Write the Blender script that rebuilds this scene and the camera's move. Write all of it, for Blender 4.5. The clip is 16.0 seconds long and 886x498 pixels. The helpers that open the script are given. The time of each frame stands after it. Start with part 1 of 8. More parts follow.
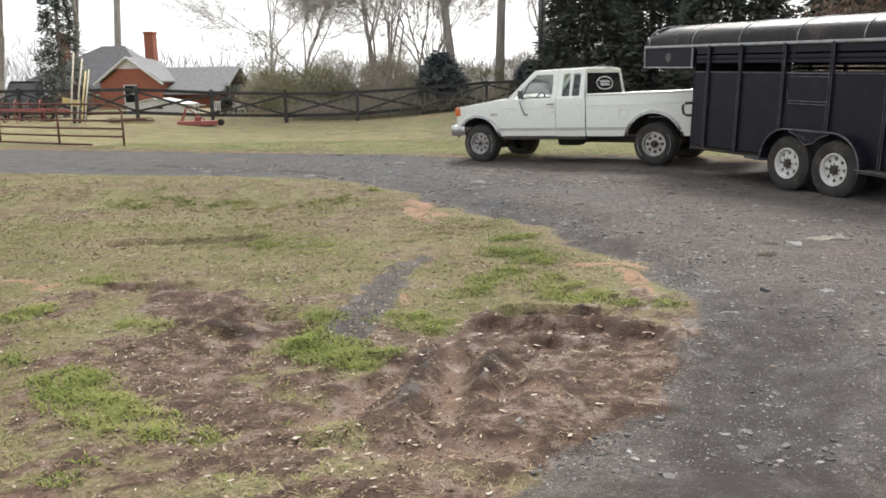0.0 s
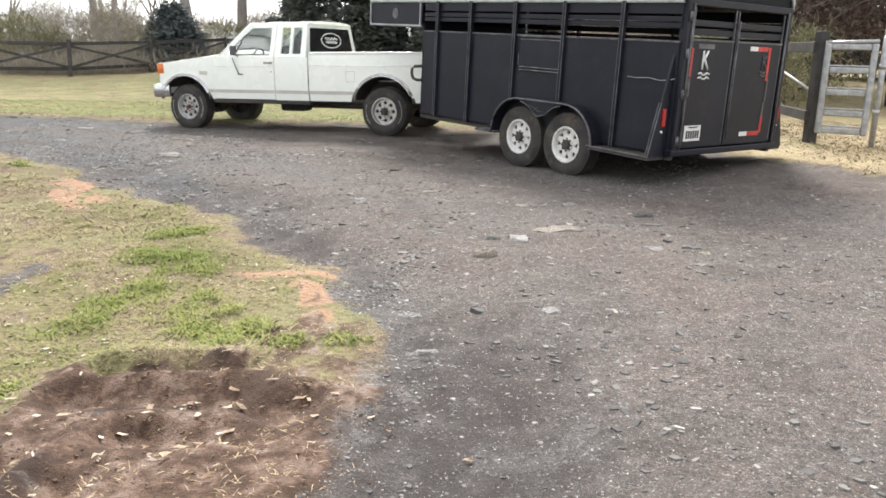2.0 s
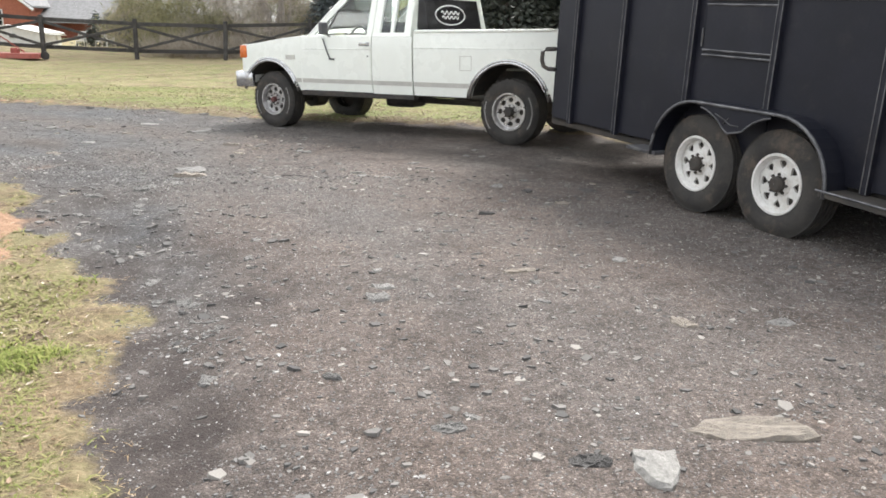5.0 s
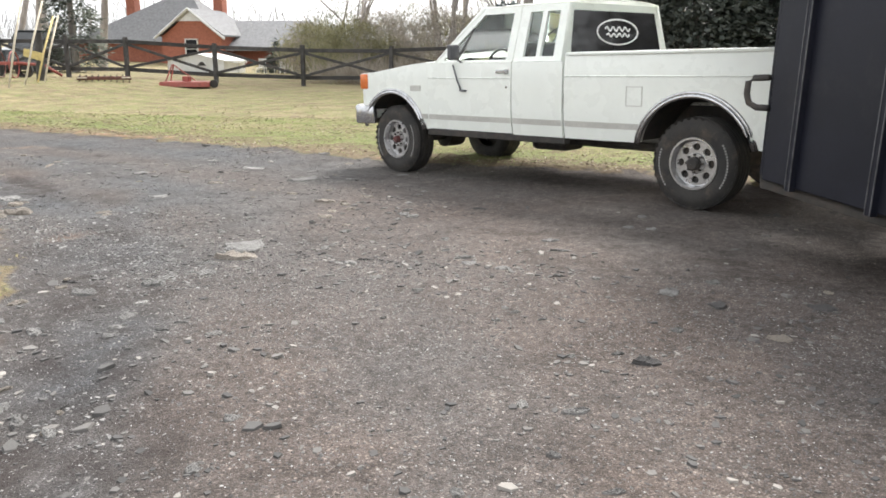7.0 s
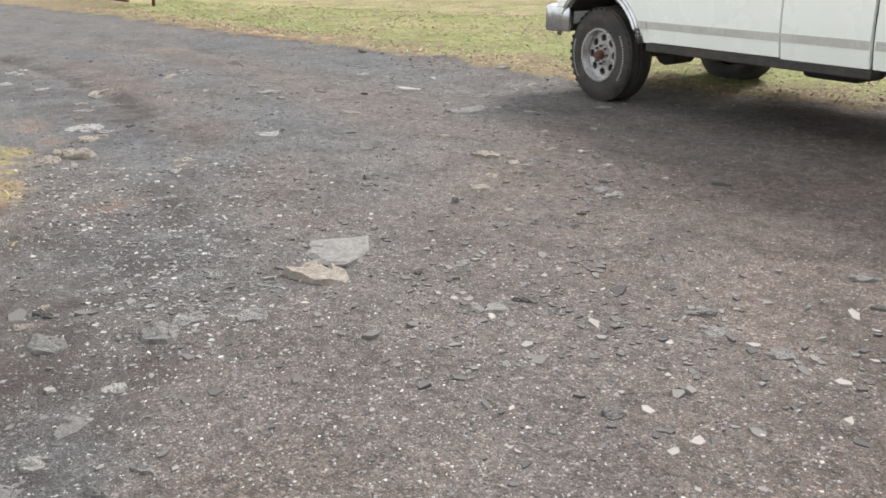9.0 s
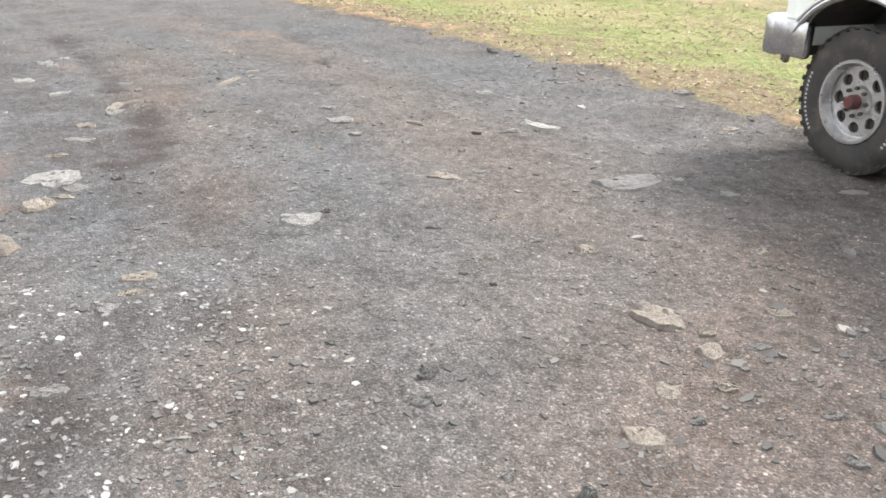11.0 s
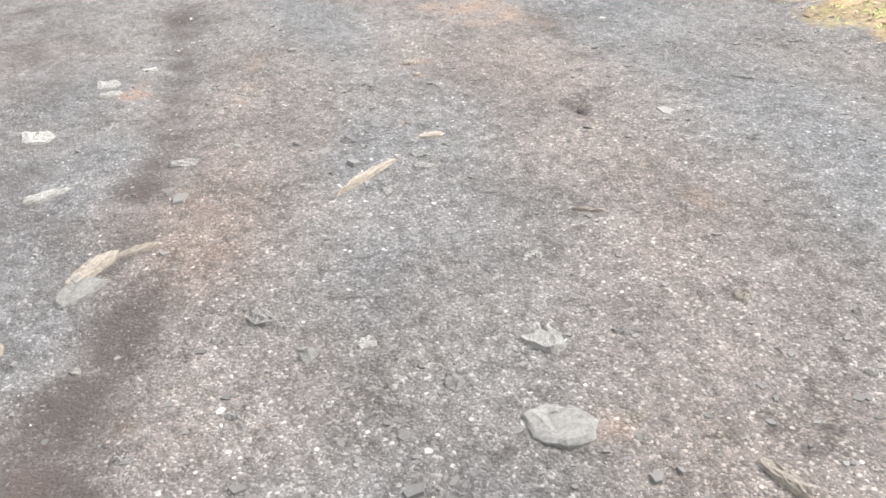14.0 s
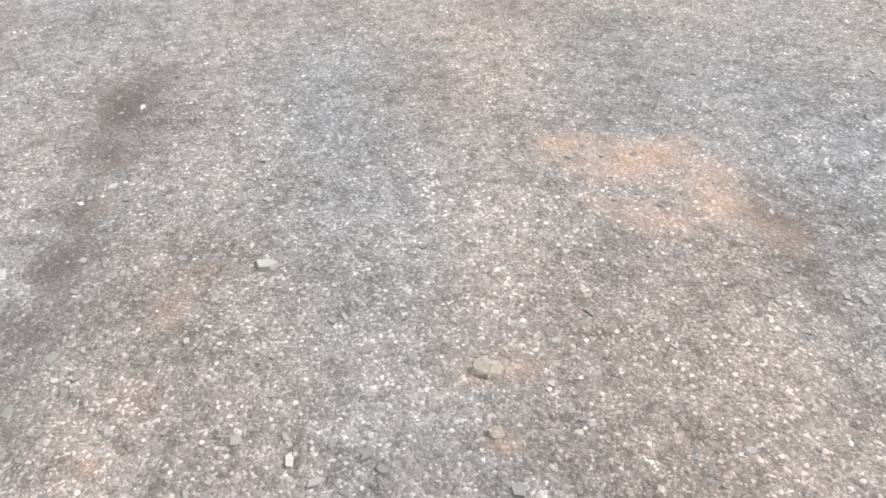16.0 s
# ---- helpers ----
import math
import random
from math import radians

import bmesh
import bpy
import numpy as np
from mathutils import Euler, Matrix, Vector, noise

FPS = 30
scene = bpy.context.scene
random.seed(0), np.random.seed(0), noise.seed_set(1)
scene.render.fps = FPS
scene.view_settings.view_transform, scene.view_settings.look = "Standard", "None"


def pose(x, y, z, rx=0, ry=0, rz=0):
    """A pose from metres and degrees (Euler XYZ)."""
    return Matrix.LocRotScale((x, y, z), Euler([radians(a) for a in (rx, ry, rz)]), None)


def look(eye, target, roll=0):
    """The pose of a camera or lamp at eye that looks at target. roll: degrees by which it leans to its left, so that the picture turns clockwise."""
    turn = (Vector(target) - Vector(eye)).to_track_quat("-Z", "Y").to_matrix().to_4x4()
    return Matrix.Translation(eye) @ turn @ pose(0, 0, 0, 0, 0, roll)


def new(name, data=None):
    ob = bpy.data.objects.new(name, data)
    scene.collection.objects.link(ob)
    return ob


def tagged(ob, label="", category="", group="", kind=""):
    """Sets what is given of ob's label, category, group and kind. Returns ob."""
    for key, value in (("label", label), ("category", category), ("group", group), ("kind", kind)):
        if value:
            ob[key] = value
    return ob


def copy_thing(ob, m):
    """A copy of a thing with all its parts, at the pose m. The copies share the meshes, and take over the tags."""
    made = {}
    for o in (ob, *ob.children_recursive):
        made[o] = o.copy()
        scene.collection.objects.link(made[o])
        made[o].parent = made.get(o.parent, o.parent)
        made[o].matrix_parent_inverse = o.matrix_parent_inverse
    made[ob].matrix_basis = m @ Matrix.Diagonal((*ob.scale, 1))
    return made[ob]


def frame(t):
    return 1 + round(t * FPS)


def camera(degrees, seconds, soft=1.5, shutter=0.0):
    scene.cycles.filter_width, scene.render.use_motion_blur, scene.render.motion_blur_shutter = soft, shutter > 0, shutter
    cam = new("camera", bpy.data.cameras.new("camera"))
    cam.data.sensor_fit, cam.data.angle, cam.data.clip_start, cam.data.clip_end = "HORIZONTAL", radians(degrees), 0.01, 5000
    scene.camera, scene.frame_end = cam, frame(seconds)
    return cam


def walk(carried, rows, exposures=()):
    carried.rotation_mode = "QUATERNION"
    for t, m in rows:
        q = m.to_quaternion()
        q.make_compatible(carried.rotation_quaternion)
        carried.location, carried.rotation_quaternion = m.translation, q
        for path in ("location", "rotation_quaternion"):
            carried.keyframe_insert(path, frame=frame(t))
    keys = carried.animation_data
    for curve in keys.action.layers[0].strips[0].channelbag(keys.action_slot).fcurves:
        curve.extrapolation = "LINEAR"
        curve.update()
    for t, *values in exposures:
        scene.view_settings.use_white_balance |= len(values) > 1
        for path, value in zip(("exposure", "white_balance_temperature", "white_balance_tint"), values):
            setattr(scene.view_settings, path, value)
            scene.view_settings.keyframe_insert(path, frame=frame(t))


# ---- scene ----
cam = camera(57.3, 16.0, soft=1.7)
PATH = [
    (0, (2.709, 0.807, 1.533), (2.524, 2.76, 1.142), -0.8),
    (0.5, (2.869, 1.198, 1.511), (2.912, 3.154, 1.095), -0.6),
    (1, (3.028, 1.646, 1.47), (3.244, 3.587, 1.038), 0.1),
    (1.5, (3.231, 2.118, 1.467), (3.567, 4.041, 1.032), 1.1),
    (2, (3.508, 2.703, 1.427), (3.896, 4.608, 0.956), 1.6),
    (2.5, (3.808, 3.308, 1.387), (4.245, 5.2, 0.909), 1.9),
    (3, (4.071, 3.959, 1.337), (4.43, 5.87, 0.87), 2.4),
    (3.2, (4.16, 4.217, 1.357), (4.479, 6.134, 0.881), 2.2),
    (5.3, (4.756, 6.716, 1.36), (4.639, 8.64, 0.827), 1.7),
    (5.5, (4.795, 6.969, 1.342), (4.626, 8.886, 0.795), 1.8),
    (6, (4.843, 7.627, 1.366), (4.497, 9.522, 0.827), 1.7),
    (6.5, (4.828, 8.276, 1.369), (4.372, 10.157, 0.866), 0.8),
    (7, (4.826, 8.917, 1.384), (4.348, 10.8, 0.908), 0.4),
    (7.5, (4.727, 9.53, 1.382), (4.196, 11.4, 0.914), -0.1),
    (8, (4.614, 10.13, 1.39), (3.947, 11.937, 0.852), -0.2),
    (8.2, (4.518, 10.356, 1.376), (3.803, 12.131, 0.796), -0.2),
    (10.3, (3.309, 12.715, 1.335), (2.258, 14.191, 0.489), 0.3),
    (10.5, (3.183, 12.915, 1.348), (2.115, 14.384, 0.512), 0.5),
    (11, (2.89, 13.465, 1.373), (1.748, 14.889, 0.556), 1.2),
    (11.5, (2.529, 13.962, 1.347), (1.319, 15.306, 0.494), 0.5),
    (12, (2.185, 14.468, 1.344), (0.884, 15.707, 0.465), -0.4),
    (12.5, (1.735, 14.938, 1.305), (0.392, 16.128, 0.421), -0.2),
    (13, (1.269, 15.395, 1.315), (-0.102, 16.454, 0.315), -0.9),
    (13.5, (0.76, 15.761, 1.329), (-0.658, 16.718, 0.292), -1.6),
    (14, (0.256, 16.128, 1.323), (-1.228, 16.945, 0.26), -3.2),
    (14.5, (-0.296, 16.434, 1.315), (-1.773, 17.198, 0.205), -1.6),
    (15, (-0.834, 16.746, 1.32), (-2.328, 17.388, 0.157), -2.0),
    (15.5, (-1.429, 17.048, 1.298), (-2.917, 17.568, 0.066), -2.2),
    (16, (-2.014, 17.397, 1.331), (-3.489, 17.893, 0.074), -1.7),
]
walk(cam, [(t, look(eye, target, roll)) for t, eye, target, roll in PATH],
     exposures=[(0, 1.05), (0.5, 1.15), (1.0, 1.3), (1.5, 1.58), (2.0, 1.7), (2.5, 1.92), (3.2, 1.66), (5.5, 1.7), (6.0, 1.85), (6.5, 1.7), (7.5, 1.5), (8.0, 1.35), (9.5, 1.75), (10.5, 2.14), (11.0, 1.95), (12.0, 2.05), (13.0, 2.25), (15.0, 2.38), (16.0, 2.4)])

# ---- world and light: a bright overcast winter day, hazy sun ahead ----
world = bpy.data.worlds.new("world")
scene.world = world
world.use_nodes = True
wn, wl = world.node_tree.nodes, world.node_tree.links
sky = wn.new("ShaderNodeTexSky")
sky.sky_type, sky.sun_disc = "NISHITA", False
sky.sun_elevation, sky.sun_rotation = radians(42), radians(10)
sky.dust_density, sky.air_density = 4.0, 1.0
pale = wn.new("ShaderNodeHueSaturation")
pale.inputs["Saturation"].default_value = 0.16
wl.new(sky.outputs["Color"], pale.inputs["Color"])
cloud = wn.new("ShaderNodeMix")
cloud.data_type = "RGBA"
cloud.inputs["Factor"].default_value = 0.5
cloud.inputs[7].default_value = (6.0, 6.2, 6.4, 1)
wl.new(pale.outputs["Color"], cloud.inputs[6])
wl.new(cloud.outputs[2], wn["Background"].inputs["Color"])
wn["Background"].inputs["Strength"].default_value = 0.12
sun = new("sun", bpy.data.lights.new("sun", "SUN"))
sun.data.energy, sun.data.angle, sun.data.color = 1.9, radians(18), (1.0, 0.965, 0.915)
sun.matrix_world = look((3, 16, 15), (0, 0, 0))


# ---- materials ----
def nodes_of(name):
    m = bpy.data.materials.new(name)
    m.use_nodes = True
    n, l = m.node_tree.nodes, m.node_tree.links
    return m, n, l, n["Principled BSDF"]


def noise_node(n, l, scale, detail=4.0, coords="Object", rough=0.6, stretch=None):
    tc, tex = n.new("ShaderNodeTexCoord"), n.new("ShaderNodeTexNoise")
    tex.inputs["Scale"].default_value = scale
    tex.inputs["Detail"].default_value = detail
    tex.inputs["Roughness"].default_value = rough
    src = tc.outputs[coords]
    if stretch:
        mp = n.new("ShaderNodeMapping")
        mp.inputs["Scale"].default_value = stretch
        l.new(src, mp.inputs["Vector"])
        src = mp.outputs["Vector"]
    l.new(src, tex.inputs["Vector"])
    return tex


def ramp(n, l, src, stops):
    r = n.new("ShaderNodeValToRGB")
    els = r.color_ramp.elements
    while len(els) < len(stops):
        els.new(0.5)
    for e, (p, c) in zip(els, stops):
        e.position, e.color = p, (*c, 1)
    l.new(src, r.inputs["Fac"])
    return r


def mixc(n, l, fac, a, b, mode="MIX"):
    m = n.new("ShaderNodeMix")
    m.data_type, m.blend_type = "RGBA", mode
    for sock, v in ((m.inputs["Factor"], fac), (m.inputs[6], a), (m.inputs[7], b)):
        if isinstance(v, (int, float)):
            sock.default_value = v
        elif isinstance(v, tuple):
            sock.default_value = (*v, 1)
        else:
            l.new(v, sock)
    return m.outputs[2]


def math_node(n, l, op, a, b=0.0):
    m = n.new("ShaderNodeMath")
    m.operation = op
    for sock, v in zip(m.inputs, (a, b)):
        if isinstance(v, (int, float)):
            sock.default_value = v
        else:
            l.new(v, sock)
    return m.outputs[0]


def span(n, l, v, lo, hi):
    m = n.new("ShaderNodeMapRange")
    m.interpolation_type = "SMOOTHSTEP"
    m.inputs["From Min"].default_value, m.inputs["From Max"].default_value = lo, hi
    l.new(v, m.inputs["Value"])
    return m.outputs["Result"]


def bumped(n, l, bsdf, height, strength, dist):
    b = n.new("ShaderNodeBump")
    b.inputs["Strength"].default_value, b.inputs["Distance"].default_value = strength, dist
    l.new(height, b.inputs["Height"])
    l.new(b.outputs["Normal"], bsdf.inputs["Normal"])


def surf(name, a, b, scale=6.0, rough=0.6, metal=0.0, bump=0.2, dist=0.003, fine=60.0, vary=0.0, stretch=None, dirt=None, dirt_amount=0.35, coat=0.0, spec=0.5, grain=0.22):
    """A surface between two colours, broken up at a coarse and a fine scale, with optional dirt patches."""
    m, n, l, p = nodes_of(name)
    big, small = noise_node(n, l, scale, 5, stretch=stretch), noise_node(n, l, fine, 3, stretch=stretch)
    col = mixc(n, l, span(n, l, big.outputs["Fac"], 0.35, 0.65), a, b)
    col = mixc(n, l, grain, col, ramp(n, l, small.outputs["Fac"], [(0.3, (0.25, 0.25, 0.25)), (0.7, (1.0, 1.0, 1.0))]).outputs["Color"], "MULTIPLY")
    if dirt:
        d = noise_node(n, l, scale * 0.6 + 1.3, 8, rough=0.75)
        col = mixc(n, l, math_node(n, l, "MULTIPLY", span(n, l, d.outputs["Fac"], 0.5, 0.72), dirt_amount), col, dirt)
    if vary:
        info = n.new("ShaderNodeObjectInfo")
        hs = n.new("ShaderNodeHueSaturation")
        l.new(col, hs.inputs["Color"])
        mr = n.new("ShaderNodeMapRange")
        mr.inputs["To Min"].default_value, mr.inputs["To Max"].default_value = 1 - vary, 1 + vary
        l.new(info.outputs["Random"], mr.inputs["Value"])
        l.new(mr.outputs["Result"], hs.inputs["Value"])
        col = hs.outputs["Color"]
    l.new(col, p.inputs["Base Color"])
    p.inputs["Metallic"].default_value = metal
    rr = n.new("ShaderNodeMapRange")
    rr.inputs["To Min"].default_value, rr.inputs["To Max"].default_value = max(0.02, rough - 0.12), min(1, rough + 0.12)
    l.new(big.outputs["Fac"], rr.inputs["Value"])
    l.new(rr.outputs["Result"], p.inputs["Roughness"])
    p.inputs["Coat Weight"].default_value = coat
    p.inputs["Specular IOR Level"].default_value = spec
    bumped(n, l, p, small.outputs["Fac"], bump, dist)
    return m


def island_surf(name, stops, rough=0.9, bump=0.3, dist=0.003, thin=0.0):
    """Many small joined pieces, each with a shade of its own; thin leaves let some light through."""
    m, n, l, p = nodes_of(name)
    geo = n.new("ShaderNodeNewGeometry")
    r = ramp(n, l, geo.outputs["Random Per Island"], stops)
    r.color_ramp.interpolation = "LINEAR"
    small = noise_node(n, l, 140.0, 3)
    col = mixc(n, l, 0.35, r.outputs["Color"], ramp(n, l, small.outputs["Fac"], [(0.3, (0.45, 0.45, 0.45)), (0.7, (1, 1, 1))]).outputs["Color"], "MULTIPLY")
    l.new(col, p.inputs["Base Color"])
    p.inputs["Roughness"].default_value = rough
    bumped(n, l, p, small.outputs["Fac"], bump, dist)
    if thin:
        leaf, both = n.new("ShaderNodeBsdfTranslucent"), n.new("ShaderNodeMixShader")
        l.new(col, leaf.inputs["Color"])
        both.inputs["Fac"].default_value = thin
        l.new(p.outputs["BSDF"], both.inputs[1])
        l.new(leaf.outputs["BSDF"], both.inputs[2])
        l.new(both.outputs["Shader"], n["Material Output"].inputs["Surface"])
    return m


def glass_surf(name, tint=(0.82, 0.88, 0.88), rough=0.02):
    m, n, l, p = nodes_of(name)
    p.inputs["Base Color"].default_value = (*tint, 1)
    p.inputs["Transmission Weight"].default_value = 1.0
    p.inputs["Roughness"].default_value = rough
    p.inputs["IOR"].default_value = 1.42
    return m


def tinted_surf(name):
    """Film-darkened glass: glossy, letting almost no light through."""
    m, n, l, p = nodes_of(name)
    p.inputs["Base Color"].default_value = (0.012, 0.013, 0.014, 1)
    p.inputs["Transmission Weight"].default_value = 0.08
    p.inputs["Roughness"].default_value = 0.06
    p.inputs["Specular IOR Level"].default_value = 0.15
    return m


def grass_surf(name, tired, straw, lean):
    """Blades that drift between green and straw over the lawn, each with a shade of its own."""
    m, n, l, p = nodes_of(name)
    geo = n.new("ShaderNodeNewGeometry")
    wide, close = noise_node(n, l, 0.55, 6, rough=0.65), noise_node(n, l, 3.2, 3)
    f = math_node(n, l, "ADD", math_node(n, l, "MULTIPLY", geo.outputs["Random Per Island"], 0.5), math_node(n, l, "MULTIPLY", wide.outputs["Fac"], 1.4))
    f = math_node(n, l, "ADD", f, math_node(n, l, "MULTIPLY", close.outputs["Fac"], 0.5))
    f = math_node(n, l, "SUBTRACT", f, lean)
    l.new(ramp(n, l, f, [(0.15, tired[0]), (0.4, tired[1]), (0.55, straw[0]), (0.75, straw[1]), (1.0, straw[2])]).outputs["Color"], p.inputs["Base Color"])
    p.inputs["Roughness"].default_value = 0.9
    p.inputs["Specular IOR Level"].default_value = 0.1
    up = n.new("ShaderNodeCombineXYZ")
    up.inputs["Z"].default_value = 1.0
    mix = n.new("ShaderNodeVectorMath")
    mix.operation = "ADD"
    l.new(up.outputs["Vector"], mix.inputs[0])
    l.new(geo.outputs["Normal"], mix.inputs[1])
    unit = n.new("ShaderNodeVectorMath")
    unit.operation = "NORMALIZE"
    l.new(mix.outputs["Vector"], unit.inputs[0])
    l.new(unit.outputs["Vector"], p.inputs["Normal"])
    return m


def ground_surf():
    """Grass, clay, mud and crushed asphalt on one sheet, laid out by the sheet's zone attributes."""
    m, n, l, p = nodes_of("ground_soil")

    def attr(key):
        a = n.new("ShaderNodeAttribute")
        a.attribute_name = key
        return a.outputs["Fac"]

    edge, mid, fine = (noise_node(n, l, s, d, "Object", r) for s, d, r in ((1.6, 8, 0.65), (0.55, 6, 0.6), (26, 6, 0.7)))
    patch = noise_node(n, l, 1.05, 8, "Object", 0.7)
    wob = math_node(n, l, "MULTIPLY", math_node(n, l, "SUBTRACT", edge.outputs["Fac"], 0.5), 1.1)

    def zone(key, lo=0.42, hi=0.58):
        return span(n, l, math_node(n, l, "ADD", attr(key), wob), lo, hi)

    # turf: dead straw, tired green and bare earth
    turf = ramp(n, l, fine.outputs["Fac"], [(0.28, (0.075, 0.053, 0.033)), (0.5, (0.155, 0.115, 0.07)), (0.72, (0.27, 0.212, 0.135))]).outputs["Color"]
    green = ramp(n, l, fine.outputs["Fac"], [(0.28, (0.10, 0.115, 0.042)), (0.5, (0.17, 0.185, 0.072)), (0.72, (0.26, 0.265, 0.115))]).outputs["Color"]
    turf = mixc(n, l, math_node(n, l, "MULTIPLY", span(n, l, patch.outputs["Fac"], 0.42, 0.62), attr("green")), turf, green)
    dry = ramp(n, l, fine.outputs["Fac"], [(0.25, (0.22, 0.175, 0.10)), (0.5, (0.36, 0.29, 0.165)), (0.75, (0.48, 0.395, 0.24))]).outputs["Color"]
    turf = mixc(n, l, zone("dry", 0.2, 0.85), turf, dry)
    clay = ramp(n, l, fine.outputs["Fac"], [(0.3, (0.20, 0.115, 0.07)), (0.7, (0.37, 0.235, 0.155))]).outputs["Color"]
    turf = mixc(n, l, zone("clay"), turf, clay)
    mud = ramp(n, l, fine.outputs["Fac"], [(0.3, (0.058, 0.033, 0.022)), (0.7, (0.14, 0.086, 0.058))]).outputs["Color"]
    churn = noise_node(n, l, 5.5, 6, "Object", 0.7)
    mud = mixc(n, l, span(n, l, churn.outputs["Fac"], 0.42, 0.6), mixc(n, l, 0.65, mud, (0.032, 0.018, 0.012)), mixc(n, l, 0.4, mud, (0.165, 0.104, 0.072)))
    mud = mixc(n, l, span(n, l, attr("pressed"), 0.2, 0.9), mud, mixc(n, l, fine.outputs["Fac"], (0.115, 0.072, 0.05), (0.19, 0.125, 0.092)))
    mud = mixc(n, l, span(n, l, math_node(n, l, "MULTIPLY", attr("pressed"), -1.0), 0.25, 0.9), mud, (0.034, 0.02, 0.014))
    turf = mixc(n, l, zone("mud", 0.3, 0.72), turf, mud)
    # driveway: grains of crushed asphalt and stone in two sizes, each with a shade of its own
    def grains(scale):
        v = n.new("ShaderNodeTexVoronoi")
        v.inputs["Scale"].default_value = scale
        l.new(n["Texture Coordinate"].outputs["Object"], v.inputs["Vector"])
        sep = n.new("ShaderNodeSeparateColor")
        l.new(v.outputs["Color"], sep.inputs["Color"])
        shade = ramp(n, l, sep.outputs["Red"], [(0.0, (0.030, 0.029, 0.030)), (0.35, (0.066, 0.064, 0.064)), (0.7, (0.108, 0.104, 0.102)), (0.88, (0.18, 0.175, 0.17)), (1.0, (0.33, 0.322, 0.315))]).outputs["Color"]
        return shade, v.outputs["Distance"], sep.outputs["Green"]

    s1, d1, pick = grains(120.0)
    s2, d2, _ = grains(260.0)
    a = mixc(n, l, span(n, l, pick, 0.45, 0.55), s2, s1)
    a = mixc(n, l, 0.52, a, (0.080, 0.076, 0.074))
    # a few pale flecks of crushed stone
    v = n.new("ShaderNodeTexVoronoi")
    v.inputs["Scale"].default_value = 62.0
    l.new(n["Texture Coordinate"].outputs["Object"], v.inputs["Vector"])
    sep = n.new("ShaderNodeSeparateColor")
    l.new(v.outputs["Color"], sep.inputs["Color"])
    fleck = math_node(n, l, "MULTIPLY", math_node(n, l, "GREATER_THAN", sep.outputs["Blue"], 0.93), math_node(n, l, "LESS_THAN", v.outputs["Distance"], 0.36))
    a = mixc(n, l, math_node(n, l, "MULTIPLY", fleck, 0.8), a, ramp(n, l, sep.outputs["Red"], [(0.0, (0.14, 0.135, 0.13)), (0.7, (0.21, 0.203, 0.196)), (1.0, (0.36, 0.35, 0.335))]).outputs["Color"])
    mottle = noise_node(n, l, 2.3, 7, "Object", 0.72)
    a = mixc(n, l, 1.0, a, ramp(n, l, mottle.outputs["Fac"], [(0.34, (0.68, 0.67, 0.66)), (0.52, (1.0, 1.0, 1.0)), (0.68, (1.2, 1.18, 1.16))]).outputs["Color"], "MULTIPLY")
    lumps = noise_node(n, l, 17.0, 5, "Object", 0.7)
    a = mixc(n, l, 1.0, a, ramp(n, l, lumps.outputs["Fac"], [(0.34, (0.62, 0.61, 0.60)), (0.5, (1.0, 1.0, 1.0)), (0.66, (1.3, 1.3, 1.3))]).outputs["Color"], "MULTIPLY")
    hue = math_node(n, l, "ADD", math_node(n, l, "MULTIPLY", attr("tone"), 0.20), math_node(n, l, "ADD", math_node(n, l, "MULTIPLY", mid.outputs["Fac"], 0.7), math_node(n, l, "MULTIPLY", edge.outputs["Fac"], 0.3)))
    a = mixc(n, l, 1.0, a, ramp(n, l, hue, [(0.2, (0.88, 0.95, 1.02)), (0.5, (1.02, 0.965, 0.935)), (0.85, (1.16, 0.965, 0.86))]).outputs["Color"], "MULTIPLY")
    a = mixc(n, l, math_node(n, l, "MULTIPLY", span(n, l, patch.outputs["Fac"], 0.62, 0.80), 0.30), a, (0.24, 0.155, 0.11))
    a = mixc(n, l, math_node(n, l, "MULTIPLY", span(n, l, math_node(n, l, "ADD", attr("clay"), wob), 0.15, 1.25), 0.55), a, (0.205, 0.13, 0.09))
    a = mixc(n, l, math_node(n, l, "MULTIPLY", span(n, l, math_node(n, l, "ADD", attr("damp"), wob), 0.05, 1.05), 0.85), a, (0.034, 0.027, 0.025))
    col = mixc(n, l, zone("gravel"), turf, a)
    l.new(col, p.inputs["Base Color"])
    wet = math_node(n, l, "MULTIPLY", zone("mud"), span(n, l, churn.outputs["Fac"], 0.5, 0.62))
    l.new(math_node(n, l, "SUBTRACT", 0.93, math_node(n, l, "MULTIPLY", wet, 0.45)), p.inputs["Roughness"])
    p.inputs["Specular IOR Level"].default_value = 0.25
    h = math_node(n, l, "ADD", math_node(n, l, "MULTIPLY", fine.outputs["Fac"], 1.0), math_node(n, l, "MULTIPLY", d1, -0.25))
    bumped(n, l, p, h, 0.8, 0.016)
    return m


GROUND = ground_surf()
WHITE_PAINT = surf("white_car_paint", (0.87, 0.895, 0.84), (0.83, 0.855, 0.80), 2.0, 0.28, bump=0.01, dirt=(0.55, 0.52, 0.45), dirt_amount=0.12, coat=0.4, grain=0.02)
LETTERING = surf("worn_sidewall_lettering", (0.44, 0.43, 0.41), (0.32, 0.31, 0.295), 30, 0.7, bump=0.1)
STRIPE = surf("grey_body_stripe", (0.60, 0.59, 0.54), (0.52, 0.51, 0.47), 4, 0.4, bump=0.02)
CHROME = surf("worn_chrome", (0.62, 0.62, 0.63), (0.5, 0.5, 0.51), 9, 0.22, 1.0, 0.08, dirt=(0.2, 0.17, 0.14), dirt_amount=0.4)
